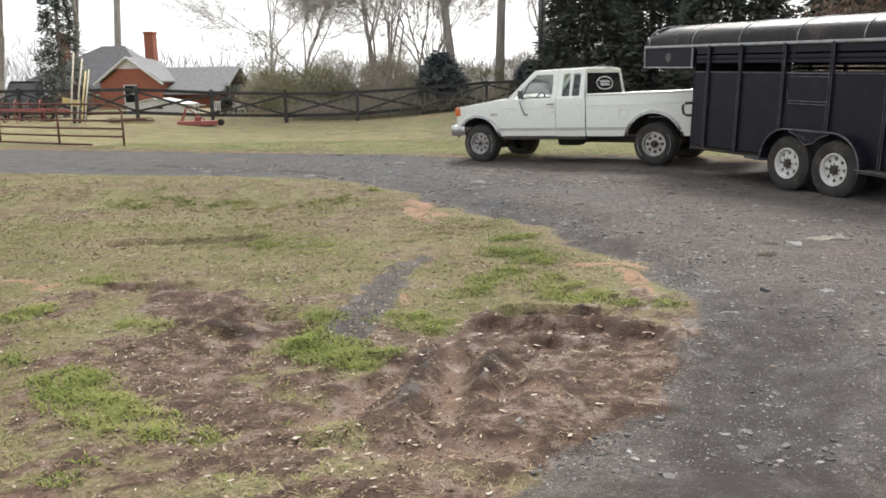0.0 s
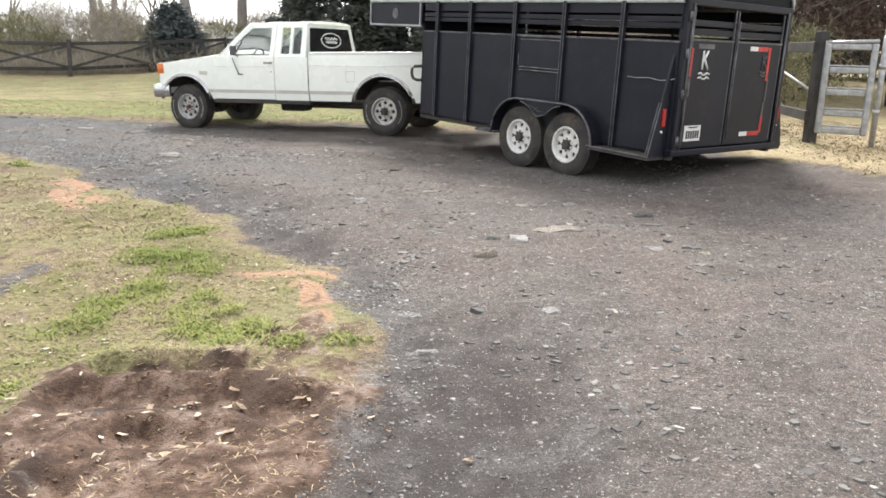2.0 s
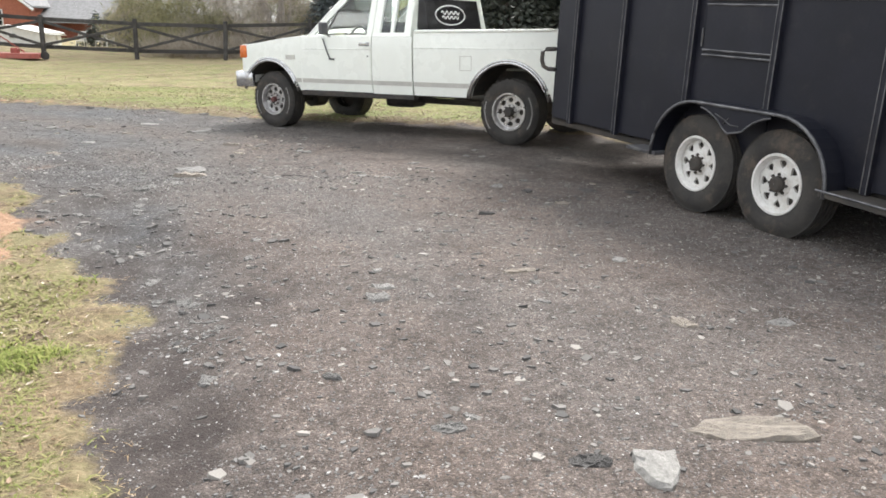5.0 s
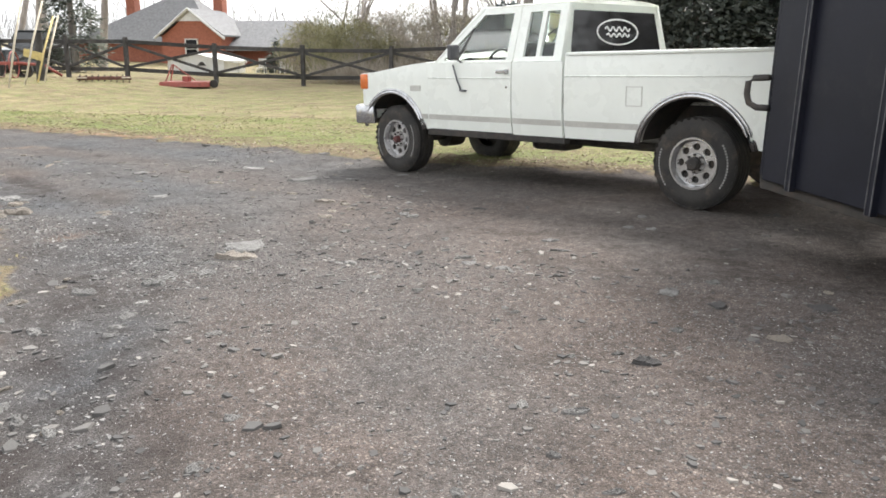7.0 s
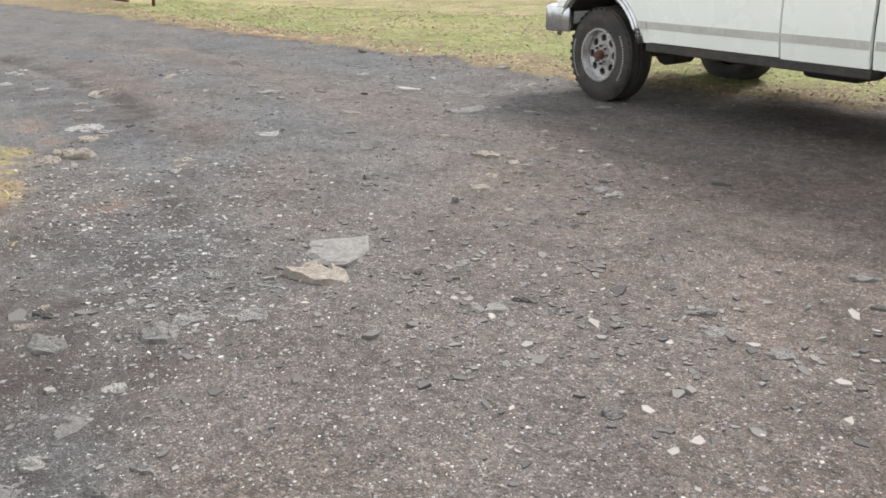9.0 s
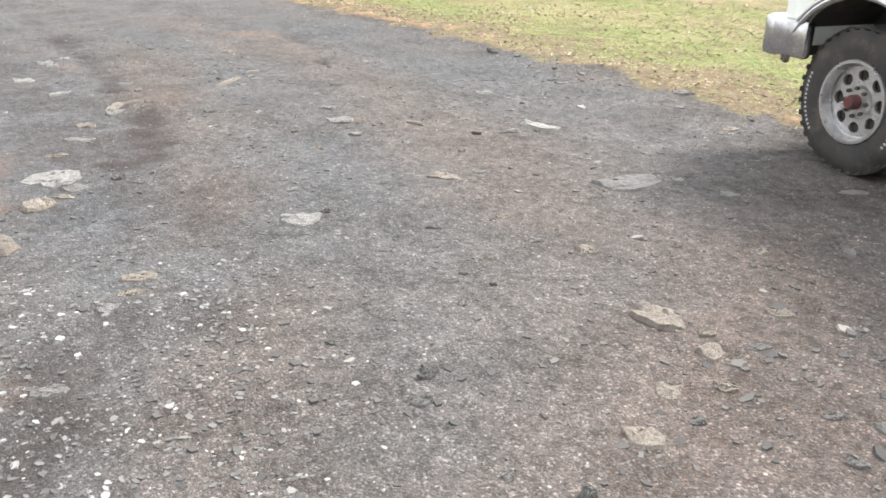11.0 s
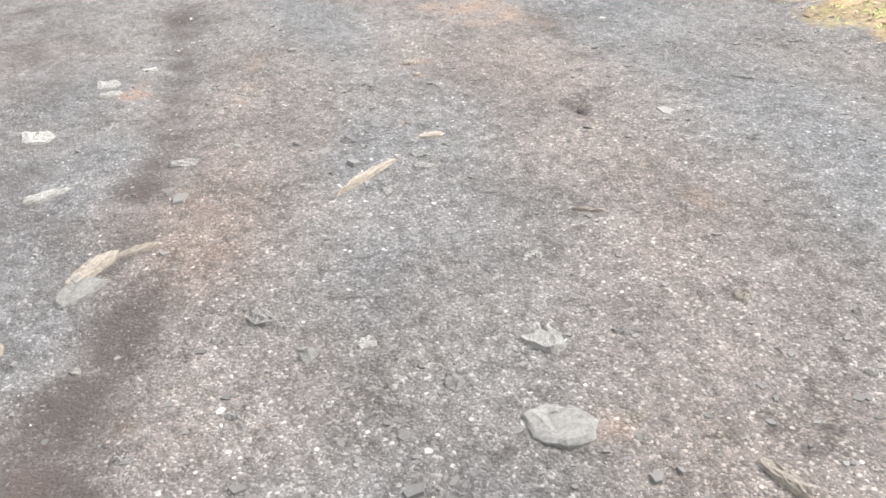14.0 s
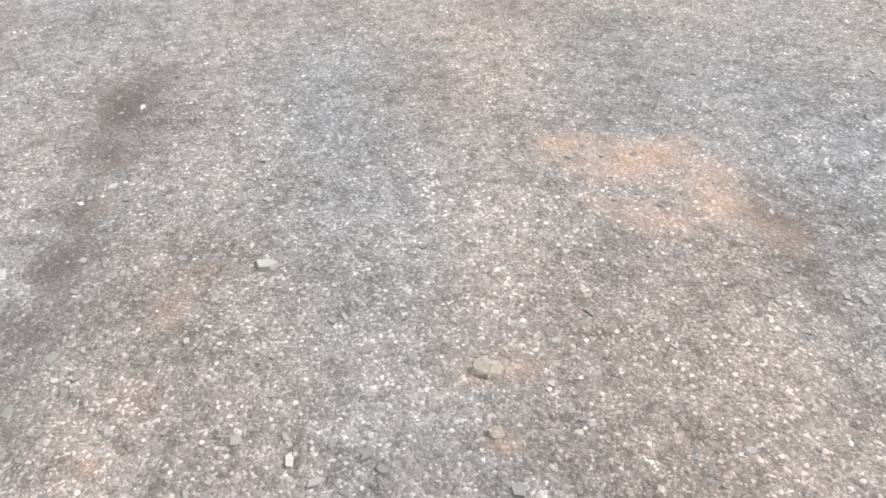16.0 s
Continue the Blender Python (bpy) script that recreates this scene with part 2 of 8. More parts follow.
ALLOY = surf("polished_alloy", (0.68, 0.68, 0.69), (0.56, 0.55, 0.54), 14, 0.3, 0.9, 0.1, dirt=(0.22, 0.18, 0.15), dirt_amount=0.4)
RUBBER = surf("tyre_rubber", (0.028, 0.027, 0.026), (0.05, 0.046, 0.042), 5, 0.85, bump=0.4, dist=0.004, dirt=(0.16, 0.12, 0.09), dirt_amount=0.55)
BLACK_PAINT = surf("faded_black_trailer_paint", (0.011, 0.012, 0.019), (0.016, 0.017, 0.026), 1.6, 0.45, bump=0.06, dirt=(0.045, 0.042, 0.044), dirt_amount=0.3, spec=0.24)
ROOF_PAINT = surf("weathered_roof_paint", (0.022, 0.022, 0.026), (0.05, 0.045, 0.045), 1.5, 0.34, bump=0.1, dirt=(0.38, 0.26, 0.21), dirt_amount=0.65)
EDGE_PAINT = surf("scuffed_edge_steel", (0.06, 0.06, 0.066), (0.14, 0.14, 0.148), 7, 0.42, 0.3, bump=0.1, dirt=(0.3, 0.29, 0.28))
DARK_STEEL = surf("grimy_chassis_steel", (0.035, 0.033, 0.031), (0.065, 0.056, 0.048), 8, 0.8, bump=0.3, dirt=(0.13, 0.085, 0.06))
INTERIOR = surf("grey_interior_vinyl", (0.10, 0.10, 0.105), (0.14, 0.135, 0.13), 8, 0.7)
CAR_GLASS = glass_surf("car_glass", (0.80, 0.86, 0.86))
DARK_GLASS = tinted_surf("tinted_glass")
ORANGE_LENS = surf("amber_lens", (0.75, 0.20, 0.045), (0.65, 0.16, 0.04), 20, 0.25, bump=0.1)
RED_LENS = surf("red_lens", (0.45, 0.02, 0.02), (0.35, 0.02, 0.02), 20, 0.25, bump=0.1)
HUB_RED = surf("dull_red_hub", (0.15, 0.045, 0.042), (0.09, 0.042, 0.04), 20, 0.5, 0.3, bump=0.1)
WHITE_DECAL = surf("white_vinyl", (0.78, 0.78, 0.77), (0.7, 0.7, 0.69), 12, 0.5, bump=0.02)
WHITE_RIM = surf("white_painted_steel", (0.78, 0.77, 0.75), (0.68, 0.67, 0.64), 9, 0.45, bump=0.05, dirt=(0.32, 0.25, 0.18), dirt_amount=0.5)
RED_TAPE = surf("red_reflective_tape", (0.55, 0.035, 0.03), (0.4, 0.03, 0.03), 12, 0.35, bump=0.1)
FENCE_WOOD = surf("black_stained_timber", (0.034, 0.032, 0.031), (0.07, 0.066, 0.063), 5, 0.85, bump=0.5, dist=0.006, vary=0.2)
GALV = surf("galvanised_steel", (0.46, 0.47, 0.48), (0.33, 0.34, 0.35), 12, 0.45, 0.55, bump=0.1, dirt=(0.3, 0.25, 0.2))
RUST = surf("rusty_red_pipe", (0.16, 0.06, 0.045), (0.10, 0.045, 0.035), 9, 0.75, 0.1, bump=0.3, dirt=(0.22, 0.11, 0.06))
BRICK = surf("red_brick", (0.36, 0.13, 0.08), (0.28, 0.10, 0.065), 9, 0.85, vary=0.18)
SHINGLE = surf("grey_shingle", (0.24, 0.24, 0.245), (0.18, 0.18, 0.185), 6, 0.9, vary=0.15)
TRIM_WHITE = surf("white_house_paint", (0.76, 0.76, 0.74), (0.68, 0.68, 0.66), 5, 0.55)
# Background haze is mixed into the pale colours of bark, twigs and brush.
HAZED_BARK = surf("hazed_winter_bark", (0.29, 0.26, 0.24), (0.42, 0.385, 0.36), 3, 0.95, bump=0.8, dist=0.02, fine=22, stretch=(1, 1, 0.25))
HAZED_TWIG = island_surf("hazed_bare_twigs", [(0.0, (0.36, 0.33, 0.305)), (0.5, (0.45, 0.415, 0.385)), (1.0, (0.55, 0.515, 0.48))])
HAZED_BRUSH = island_surf("hazed_grey_brush", [(0.0, (0.28, 0.245, 0.205)), (0.5, (0.39, 0.345, 0.29)), (1.0, (0.50, 0.45, 0.38))], thin=0.45)
OLIVE_BRUSH = island_surf("olive_brush", [(0.0, (0.18, 0.18, 0.10)), (0.5, (0.27, 0.26, 0.15)), (1.0, (0.38, 0.35, 0.21))], thin=0.45)
# Distance haze is carried by this pale base colour.
HAZED_FAR_TWIG = island_surf("far_hazed_twigs", [(0.0, (0.33, 0.32, 0.315)), (1.0, (0.50, 0.485, 0.47))])
# Needles lifted well above their own dark tone to carry haze.
HAZED_NEEDLES = island_surf("hazed_dark_needles", [(0.0, (0.13, 0.15, 0.13)), (0.5, (0.19, 0.21, 0.18)), (1.0, (0.26, 0.28, 0.24))], thin=0.6)
BLUE_NEEDLES = island_surf("blue_spruce_needles", [(0.0, (0.12, 0.145, 0.15)), (1.0, (0.23, 0.265, 0.265))], thin=0.45)
# Haze is greyed into this foliage colour.
HAZY_GREEN = island_surf("hazy_grey_green_foliage", [(0.0, (0.22, 0.23, 0.19)), (0.5, (0.31, 0.315, 0.265)), (1.0, (0.41, 0.41, 0.345))], thin=0.45)
HEDGE_GREEN = island_surf("hedge_leaves", [(0.0, (0.075, 0.088, 0.08)), (1.0, (0.15, 0.17, 0.15))], thin=0.45)
GRASS = grass_surf("grass_blades", ((0.145, 0.16, 0.053), (0.215, 0.22, 0.083)), ((0.26, 0.222, 0.12), (0.335, 0.265, 0.172), (0.46, 0.385, 0.27)), 0.77)
VERGE_GRASS = grass_surf("verge_grass_blades", ((0.20, 0.25, 0.085), (0.28, 0.315, 0.12)), ((0.385, 0.34, 0.185), (0.46, 0.385, 0.235), (0.56, 0.475, 0.315)), 0.86)
LEAVES = island_surf("fallen_leaves", [(0.0, (0.20, 0.12, 0.07)), (0.4, (0.38, 0.275, 0.18)), (0.75, (0.50, 0.41, 0.31)), (1.0, (0.60, 0.53, 0.44))], 0.7)
CHIPS = island_surf("asphalt_chips", [(0.0, (0.045, 0.043, 0.043)), (0.4, (0.09, 0.085, 0.083)), (0.75, (0.17, 0.163, 0.157)), (0.92, (0.28, 0.27, 0.26)), (1.0, (0.42, 0.41, 0.395))])
FINE_CHIPS = island_surf("fine_asphalt_chips", [(0.0, (0.065, 0.062, 0.061)), (0.5, (0.092, 0.088, 0.085)), (0.9, (0.125, 0.119, 0.114)), (0.985, (0.16, 0.153, 0.147)), (1.0, (0.30, 0.29, 0.278))])
RUBBLE = island_surf("broken_asphalt_rubble", [(0.0, (0.06, 0.058, 0.057)), (0.5, (0.12, 0.114, 0.109)), (0.8, (0.19, 0.178, 0.166)), (1.0, (0.34, 0.315, 0.285))])
BRIGHT_GRIT = island_surf("bright_stone_grit", [(0.0, (0.10, 0.097, 0.095)), (0.6, (0.19, 0.184, 0.18)), (0.88, (0.36, 0.35, 0.34)), (1.0, (0.62, 0.61, 0.59))])
PALE_CHIPS = island_surf("pale_gravel", [(0.0, (0.07, 0.069, 0.068)), (0.5, (0.13, 0.126, 0.122)), (0.8, (0.21, 0.203, 0.197)), (1.0, (0.40, 0.39, 0.375))])
LITTER = island_surf("leaf_litter", [(0.0, (0.10, 0.068, 0.048)), (0.4, (0.22, 0.16, 0.11)), (0.75, (0.40, 0.325, 0.24)), (1.0, (0.62, 0.56, 0.47))], 0.8)
STONE_GREY = surf("grey_stone", (0.231, 0.223, 0.213), (0.16, 0.155, 0.148), 14, 0.9, bump=0.9, dist=0.006, fine=110, vary=0.25, dirt=(0.0714, 0.0655, 0.0613), dirt_amount=0.7)
STONE_TAN = surf("tan_stone", (0.286, 0.248, 0.206), (0.206, 0.181, 0.155), 14, 0.9, bump=0.9, dist=0.006, fine=110, vary=0.22, dirt=(0.084, 0.0722, 0.0622), dirt_amount=0.65)
STONE_PALE = surf("pale_stone", (0.353, 0.34, 0.323), (0.26, 0.252, 0.237), 14, 0.9, bump=0.9, dist=0.006, fine=110, vary=0.2, dirt=(0.101, 0.0924, 0.084), dirt_amount=0.6)
STONE_DARK = surf("dark_asphalt_lump", (0.06, 0.057, 0.056), (0.095, 0.09, 0.086), 16, 0.92, bump=1.0, dist=0.007, fine=90, vary=0.2)
STONE_BRICK = surf("worn_brick", (0.25, 0.145, 0.105), (0.19, 0.115, 0.088), 14, 0.92, bump=0.8, dist=0.005, fine=110, vary=0.15, dirt=(0.14, 0.10, 0.08), dirt_amount=0.6)
EARTH = island_surf("earth_clods", [(0, (0.045, 0.028, 0.019)), (1, (0.115, 0.074, 0.052))])
RUSSET_LEAF = island_surf("russet_leaves", [(0.0, (0.075, 0.05, 0.042)), (0.5, (0.13, 0.09, 0.075)), (1.0, (0.21, 0.155, 0.125))], thin=0.45)
FRESH_GRASS = grass_surf("fresh_grass", ((0.12, 0.15, 0.038), (0.18, 0.21, 0.056)), ((0.24, 0.25, 0.08), (0.29, 0.28, 0.105), (0.36, 0.325, 0.155)), 0.78)
STRAW = grass_surf("straw", ((0.189, 0.129, 0.0731), (0.267, 0.194, 0.116)), ((0.335, 0.254, 0.159), (0.396, 0.31, 0.202), (0.482, 0.391, 0.275)), 0.65)


# ---- building helpers ----
def part(name, bm, material, parent=None, label="", smooth=False):
    """One mesh object from a bmesh, under a thing or a part."""
    me = bpy.data.meshes.new(name)
    bm.normal_update()
    bm.to_mesh(me)
    bm.free()
    if smooth:
        for f in me.polygons:
            f.use_smooth = True
    me.materials.append(material)
    ob = new(name, me)
    ob.parent = parent
    if label:
        tagged(ob, label)
    return ob


def smooth_angle(ob, degrees=35):
    """Smooth shading that keeps edges sharper than the angle."""
    me = ob.data
    bm = bmesh.new()
    bm.from_mesh(me)
    for f in bm.faces:
        f.smooth = True
    for e in bm.edges:
        e.smooth = not (len(e.link_faces) == 2 and e.calc_face_angle(0) > radians(degrees))
    bm.to_mesh(me)
    bm.free()
    return ob


def thing(name, m, label, category, group="", kind=""):
    ob = new(name)
    ob.matrix_world = m
    return tagged(ob, label, category, group, kind)


def mesh_from(name, verts, faces, material, parent=None, smooth=False):
    me = bpy.data.meshes.new(name)
    me.from_pydata(verts, [], faces)
    me.update()
    me.materials.append(material)
    if smooth:
        me.polygons.foreach_set("use_smooth", [True] * len(me.polygons))
    ob = new(name, me)
    ob.parent = parent
    return ob


def mesh_arrays(name, verts, groups, material, smooth=False):
    """A mesh from an array of places and arrays of faces, one for each number of corners."""
    me = bpy.data.meshes.new(name)
    me.vertices.add(len(verts))
    me.vertices.foreach_set("co", np.ascontiguousarray(verts, dtype=np.float32).reshape(-1))
    sizes = np.concatenate([np.full(len(g), g.shape[1], dtype=np.int32) for g in groups])
    me.loops.add(int(sizes.sum()))
    me.loops.foreach_set("vertex_index", np.concatenate([g.reshape(-1) for g in groups]).astype(np.int32))
    me.polygons.add(len(sizes))
    me.polygons.foreach_set("loop_start", np.concatenate(([0], np.cumsum(sizes)[:-1])).astype(np.int32))
    me.polygons.foreach_set("use_smooth", np.full(len(sizes), smooth))
    me.update(calc_edges=True)
    me.materials.append(material)
    return new(name, me)


def box(bm, c, s, bevel=0.0, m=None):
    g = bmesh.ops.create_cube(bm, size=1.0)
    vs = g["verts"]
    bmesh.ops.scale(bm, vec=s, verts=vs)
    if bevel:
        es = list({e for v in vs for e in v.link_edges})
        r = bmesh.ops.bevel(bm, geom=es, offset=bevel, segments=2, affect="EDGES", profile=0.5)
        vs = list({v for f in r["faces"] for v in f.verts} | {v for v in vs if v.is_valid})
    if m is not None:
        bmesh.ops.transform(bm, matrix=m, verts=vs)
    bmesh.ops.translate(bm, vec=c, verts=vs)
    return vs


def ring_pts(c, axis, r, seg, squash=1.0):
    axis = Vector(axis).normalized()
    ref = Vector((0, 0, 1)) if abs(axis.z) < 0.9 else Vector((1, 0, 0))
    a = axis.cross(ref).normalized()
    b = axis.cross(a)
    return [Vector(c) + r * (math.cos(t) * a + squash * math.sin(t) * b) for t in (2 * math.pi * k / seg for k in range(seg))]


def tube(bm, pts, radii, seg=8, caps=True):
    """A round bar along points, with a radius for each or one for all."""
    pts = [Vector(p) for p in pts]
    if isinstance(radii, (int, float)):
        radii = [radii] * len(pts)
    rings = []
    for k, (p, r) in enumerate(zip(pts, radii)):
        d = pts[min(k + 1, len(pts) - 1)] - pts[max(k - 1, 0)]
        rings.append([bm.verts.new(q) for q in ring_pts(p, d, r, seg)])
    for a, b in zip(rings, rings[1:]):
        for k in range(seg):
            bm.faces.new((a[k], a[(k + 1) % seg], b[(k + 1) % seg], b[k]))
    if caps:
        bm.faces.new(rings[0][::-1])
        bm.faces.new(rings[-1])
    return [v for r in rings for v in r]


def lathe(bm, profile, seg=32, m=None):
    """Turns a profile of (along y, radius) round the y axis."""
    m = m or Matrix.Identity(4)
    rings = [[bm.verts.new(m @ Vector((r * math.cos(t), y, r * math.sin(t)))) for t in (2 * math.pi * k / seg for k in range(seg))] for y, r in profile]
    for a, b in zip(rings, rings[1:]):
        for k in range(seg):
            bm.faces.new((a[k], a[(k + 1) % seg], b[(k + 1) % seg], b[k]))
    return rings


def prism(bm, pts, y0, y1, flat=None):
    """A plate: an outline in x and z, between two places along y."""
    a = [bm.verts.new((x, y0, z)) for x, z in pts]
    b = [bm.verts.new((x, y1, z)) for x, z in pts]
    k = len(pts)
    bm.faces.new(a[::-1])
    bm.faces.new(b)
    for i in range(k):
        bm.faces.new((a[i], a[(i + 1) % k], b[(i + 1) % k], b[i]))
    return a + b


def step01(v, lo, hi):
    t = min(1.0, max(0.0, (v - lo) / (hi - lo)))
    return t * t * (3 - 2 * t)


# ---- the lie of the land ----
ISLAND = [(-30, 16.6), (-8, 15.7), (-4.3, 15.15), (-2.0, 14.75), (-1.0, 14.6), (-0.4, 14.3), (0.45, 13.5), (1.16, 12.7), (1.62, 11.9), (2.1, 11.3), (2.75, 10.75), (3.0, 10.15), (3.12, 9.6), (3.3, 9.1), (3.55, 8.65), (3.83, 8.4), (3.83, 8.1), (3.8, 7.57), (3.95, 7.2), (3.92, 6.6), (3.83, 6.0), (3.5, 4.98), (3.18, 4.53), (2.82, 4.2), (2.55, 3.6), (2.3, 2.6), (2.0, 1.0), (1.7, -3), (-30, -3)]
MUD = [(1.61, 4.86), (1.61, 5.31), (1.88, 5.78), (2.2, 6.34), (2.46, 6.85), (3.06, 6.76), (3.7, 6.35), (4.05, 6.1), (3.85, 5.4), (3.6, 4.9), (3.25, 4.35), (2.75, 4.0), (2.29, 4.2), (1.94, 4.4)]
MUD_PATCH = [(-0.94, 7.62), (-0.23, 7.7), (0.4, 7.37), (0.96, 6.56), (1.12, 5.8), (0.72, 5.95), (0.18, 6.38)]
TRODDEN = [(0.2, 5.7), (0.86, 5.78), (1.51, 5.31), (1.6, 4.69), (1.9, 4.3), (2.7, 4.1), (2.5, 3.5), (1.5, 3.6), (1.3, 4.4), (0.4, 5.2)]
VERGE = [(-60, 26), (-20, 23.4), (-11, 21.9), (-7, 21.0), (-4, 20.2), (-2.4, 19.95), (-1.4, 19.65), (-0.5, 19.55), (0.8, 19.2), (1.6, 18.9), (3.6, 18.75), (5.0, 18.2), (6.3, 17.3), (7.4, 16.0), (8.4, 14.2), (9.2, 12.9), (9.75, 11.6), (9.95, 10.2), (10.3, 8), (10.6, 4), (11, -10), (90, -10), (90, 90), (-60, 90)]
RUTS = [((1.75, 4.84), (1.91, 5.61), 0.14, 0.045), ((2.36, 4.45), (2.34, 5.8), 0.11, 0.06), ((2.6, 4.9), (2.72, 5.73), 0.09, 0.05), ((2.52, 6.45), (3.54, 6.04), 0.12, 0.075), ((2.64, 6.76), (3.3, 6.6), 0.1, 0.06), ((2.87, 5.95), (3.54, 5.79), 0.12, 0.06), ((1.51, 5.31), (1.71, 5.72), 0.1, 0.04), ((-0.84, 7.52), (-0.26, 7.64), 0.12, 0.05), ((0.14, 6.68), (0.87, 6.63), 0.18, 0.05), ((0.69, 6.27), (1.1, 6.29), 0.14, 0.05), ((-1.9, 9.6), (-0.4, 9.9), 0.15, 0.05)]
PRESSED = [((1.67, 4.68), (1.86, 5.29), 0.15), ((2.27, 5.93), (2.35, 4.78), 0.1), ((1.73, 4.42), (2.31, 4.2), 0.07), ((2.56, 5.07), (2.85, 5.12), 0.1), ((2.31, 4.2), (2.75, 4.33), 0.07)]
BANKS = [((2.11, 4.83), (2.14, 5.95), 0.1, 0.05), ((2.5, 5.18), (2.58, 5.75), 0.08, 0.04), ((2.64, 6.88), (3.18, 6.71), 0.09, 0.06), ((2.66, 6.35), (3.25, 6.11), 0.08, 0.05), ((0.2, 6.53), (0.77, 6.27), 0.12, 0.05)]
LAWN_TRACK = [(1.5, 6.18), (1.48, 6.89), (1.51, 7.81), (1.6, 8.63), (1.94, 9.24), (2.15, 9.82)]


def near_line(x, y, a, b):
    """Distance from a segment, for single places or whole arrays."""
    dx, dy = b[0] - a[0], b[1] - a[1]
    t = np.clip(((x - a[0]) * dx + (y - a[1]) * dy) / (dx * dx + dy * dy + 1e-9), 0.0, 1.0)
    return np.hypot(x - a[0] - t * dx, y - a[1] - t * dy)


def along(x, y, line):
    d = near_line(x, y, line[0], line[1])
    for a, b in zip(line[1:], line[2:]):
        d = np.minimum(d, near_line(x, y, a, b))
    return d


def inside(poly, x, y):
    """How far inside an outline a place lies, in metres (negative outside)."""
    odd = np.zeros(np.shape(x), bool)
    for (ax, ay), (bx, by) in zip(poly, poly[1:] + poly[:1]):
        if ay != by:
            odd ^= ((ay > y) != (by > y)) & (x < ax + (y - ay) * (bx - ax) / (by - ay))
    return np.where(odd, 1.0, -1.0) * along(x, y, poly + poly[:1])


def blob(x, y, cx, cy, rx, ry, turn=0.0):
    c, s = math.cos(turn), math.sin(turn)
    u, v = (x - cx) * c + (y - cy) * s, -(x - cx) * s + (y - cy) * c
    return np.exp(-0.5 * ((u / rx) ** 2 + (v / ry) ** 2))


def smooth(v, lo, hi):
    t = np.clip((v - lo) / (hi - lo), 0.0, 1.0)
    return t * t * (3 - 2 * t)


def lie(x, y, i):
    """Height of the broad lie of the land; i is the depth within the lawn."""
    h = 0.055 * blob(x, y, 6.3, 17.2, 2.2, 2.2) - 0.05 * blob(x, y, 1.9, 18.3, 1.6, 1.0)
    h = h + 0.29 * smooth(x, 6.2, 11.5) * smooth(y, 2, 9)
    # the driveway is crowned and the lawn lies below it
    h = h - (0.10 * smooth(i, -1.1, 0.1) + 0.13 * smooth(i, 0, 1.8)) * (1 - smooth(y, 11.3, 13.8))
    h = h + smooth(y, 22, 33) * (0.28 * smooth(-x, 9.5, 13.5) + 0.45 * smooth(x, -6.0, 4))
    h = h - 0.42 * smooth(y, 43, 50) * smooth(-x, 10, 14)
    return h + 0.8 * smooth(y, 38, 90) + 1.5 * smooth(np.abs(x), 20, 80)


def land(x, y):
    return float(lie(x, y, inside(ISLAND, x, y)))


# strips of dark damp ground, clay, tinted gravel and fresh grass: width, strength, places along the strip
MARKS = {"dark": [], "clay": [], "tint": [], "green": []}


def dark(width, strength, *line):
    MARKS["dark"].append((width, strength, line))


def clay(width, strength, *line):
    MARKS["clay"].append((width, strength, line))


def tint(width, strength, *line):
    MARKS["tint"].append((width, strength, line))


def green(width, strength, *line):
    MARKS["green"].append((width, strength, line))


dark(0.28, 0.8, (3.12, 9.42), (3.51, 8.89), (3.88, 8.49))
dark(0.3, 0.4, (1.04, 12.77), (1.85, 11.23), (2.59, 10.61), (3.12, 9.51))
dark(0.2, 0.6, (3.38, 6.28), (3.85, 6.52), (4.34, 6.94))
dark(0.3, 0.6, (3.25, 4.63), (3.52, 4.93))
dark(0.16, 1.0, (3.34, 9.83), (3.79, 8.92))
dark(0.12, 0.9, (3.14, 9.63), (3.29, 9.13), (3.6, 8.79), (3.93, 8.82))
dark(0.2, 0.7, (2.24, 11.09), (2.74, 10.79), (3.01, 10.36))
dark(0.2, 0.5, (3.88, 7.08), (4.05, 7.6), (4.06, 8.23))
dark(0.22, 0.8, (3.48, 6.62), (3.7, 6.75), (3.98, 6.7), (4.21, 6.43))
dark(0.28, 0.45, (2.67, 10.85), (2.33, 11.51), (2.01, 12.26), (1.75, 13.04), (1.94, 13.64))
dark(0.15, 0.6, (2.12, 11.49), (1.96, 11.92))
dark(0.25, 0.6, (1.13, 13.61), (0.63, 14.56))
dark(0.3, 0.4, (2.52, 11.81), (2.36, 12.05), (1.9, 12.85))
dark(0.12, 0.9, (-1.67, 16.14), (-1.03, 15.89))
dark(0.13, 1.2, (-1.23, 15.69), (-1.21, 15.96))
dark(0.35, 0.45, (1.45, 13.56), (1.19, 13.83), (0.95, 14.13), (0.68, 14.5))
dark(0.09, 0.6, (-3.48, 16.81), (-2.3, 16.34), (-1.34, 15.86))
dark(0.09, 0.7, (-4.96, 17.3), (-3.27, 16.74), (-2.18, 16.34))
dark(0.15, 1.2, (-1.3, 15.96), (-1.0, 15.74), (-0.99, 15.58))
dark(0.2, 0.6, (-0.86, 15.44), (-0.78, 15.21), (-0.72, 15.08))
dark(0.12, 0.7, (-4.7, 17.21), (-3.73, 16.9), (-3.02, 16.68))
dark(0.12, 1.1, (-2.73, 16.58), (-2.58, 16.44))
dark(0.16, 1.1, (-1.86, 16.21), (-1.64, 16.11), (-1.48, 16.02), (-1.32, 15.91))
dark(0.4, 0.35, (-2.39, 16.07), (-2.03, 15.99))
dark(0.13, 0.9, (-4.82, 17.2), (-4.36, 17.07), (-4.15, 16.99))
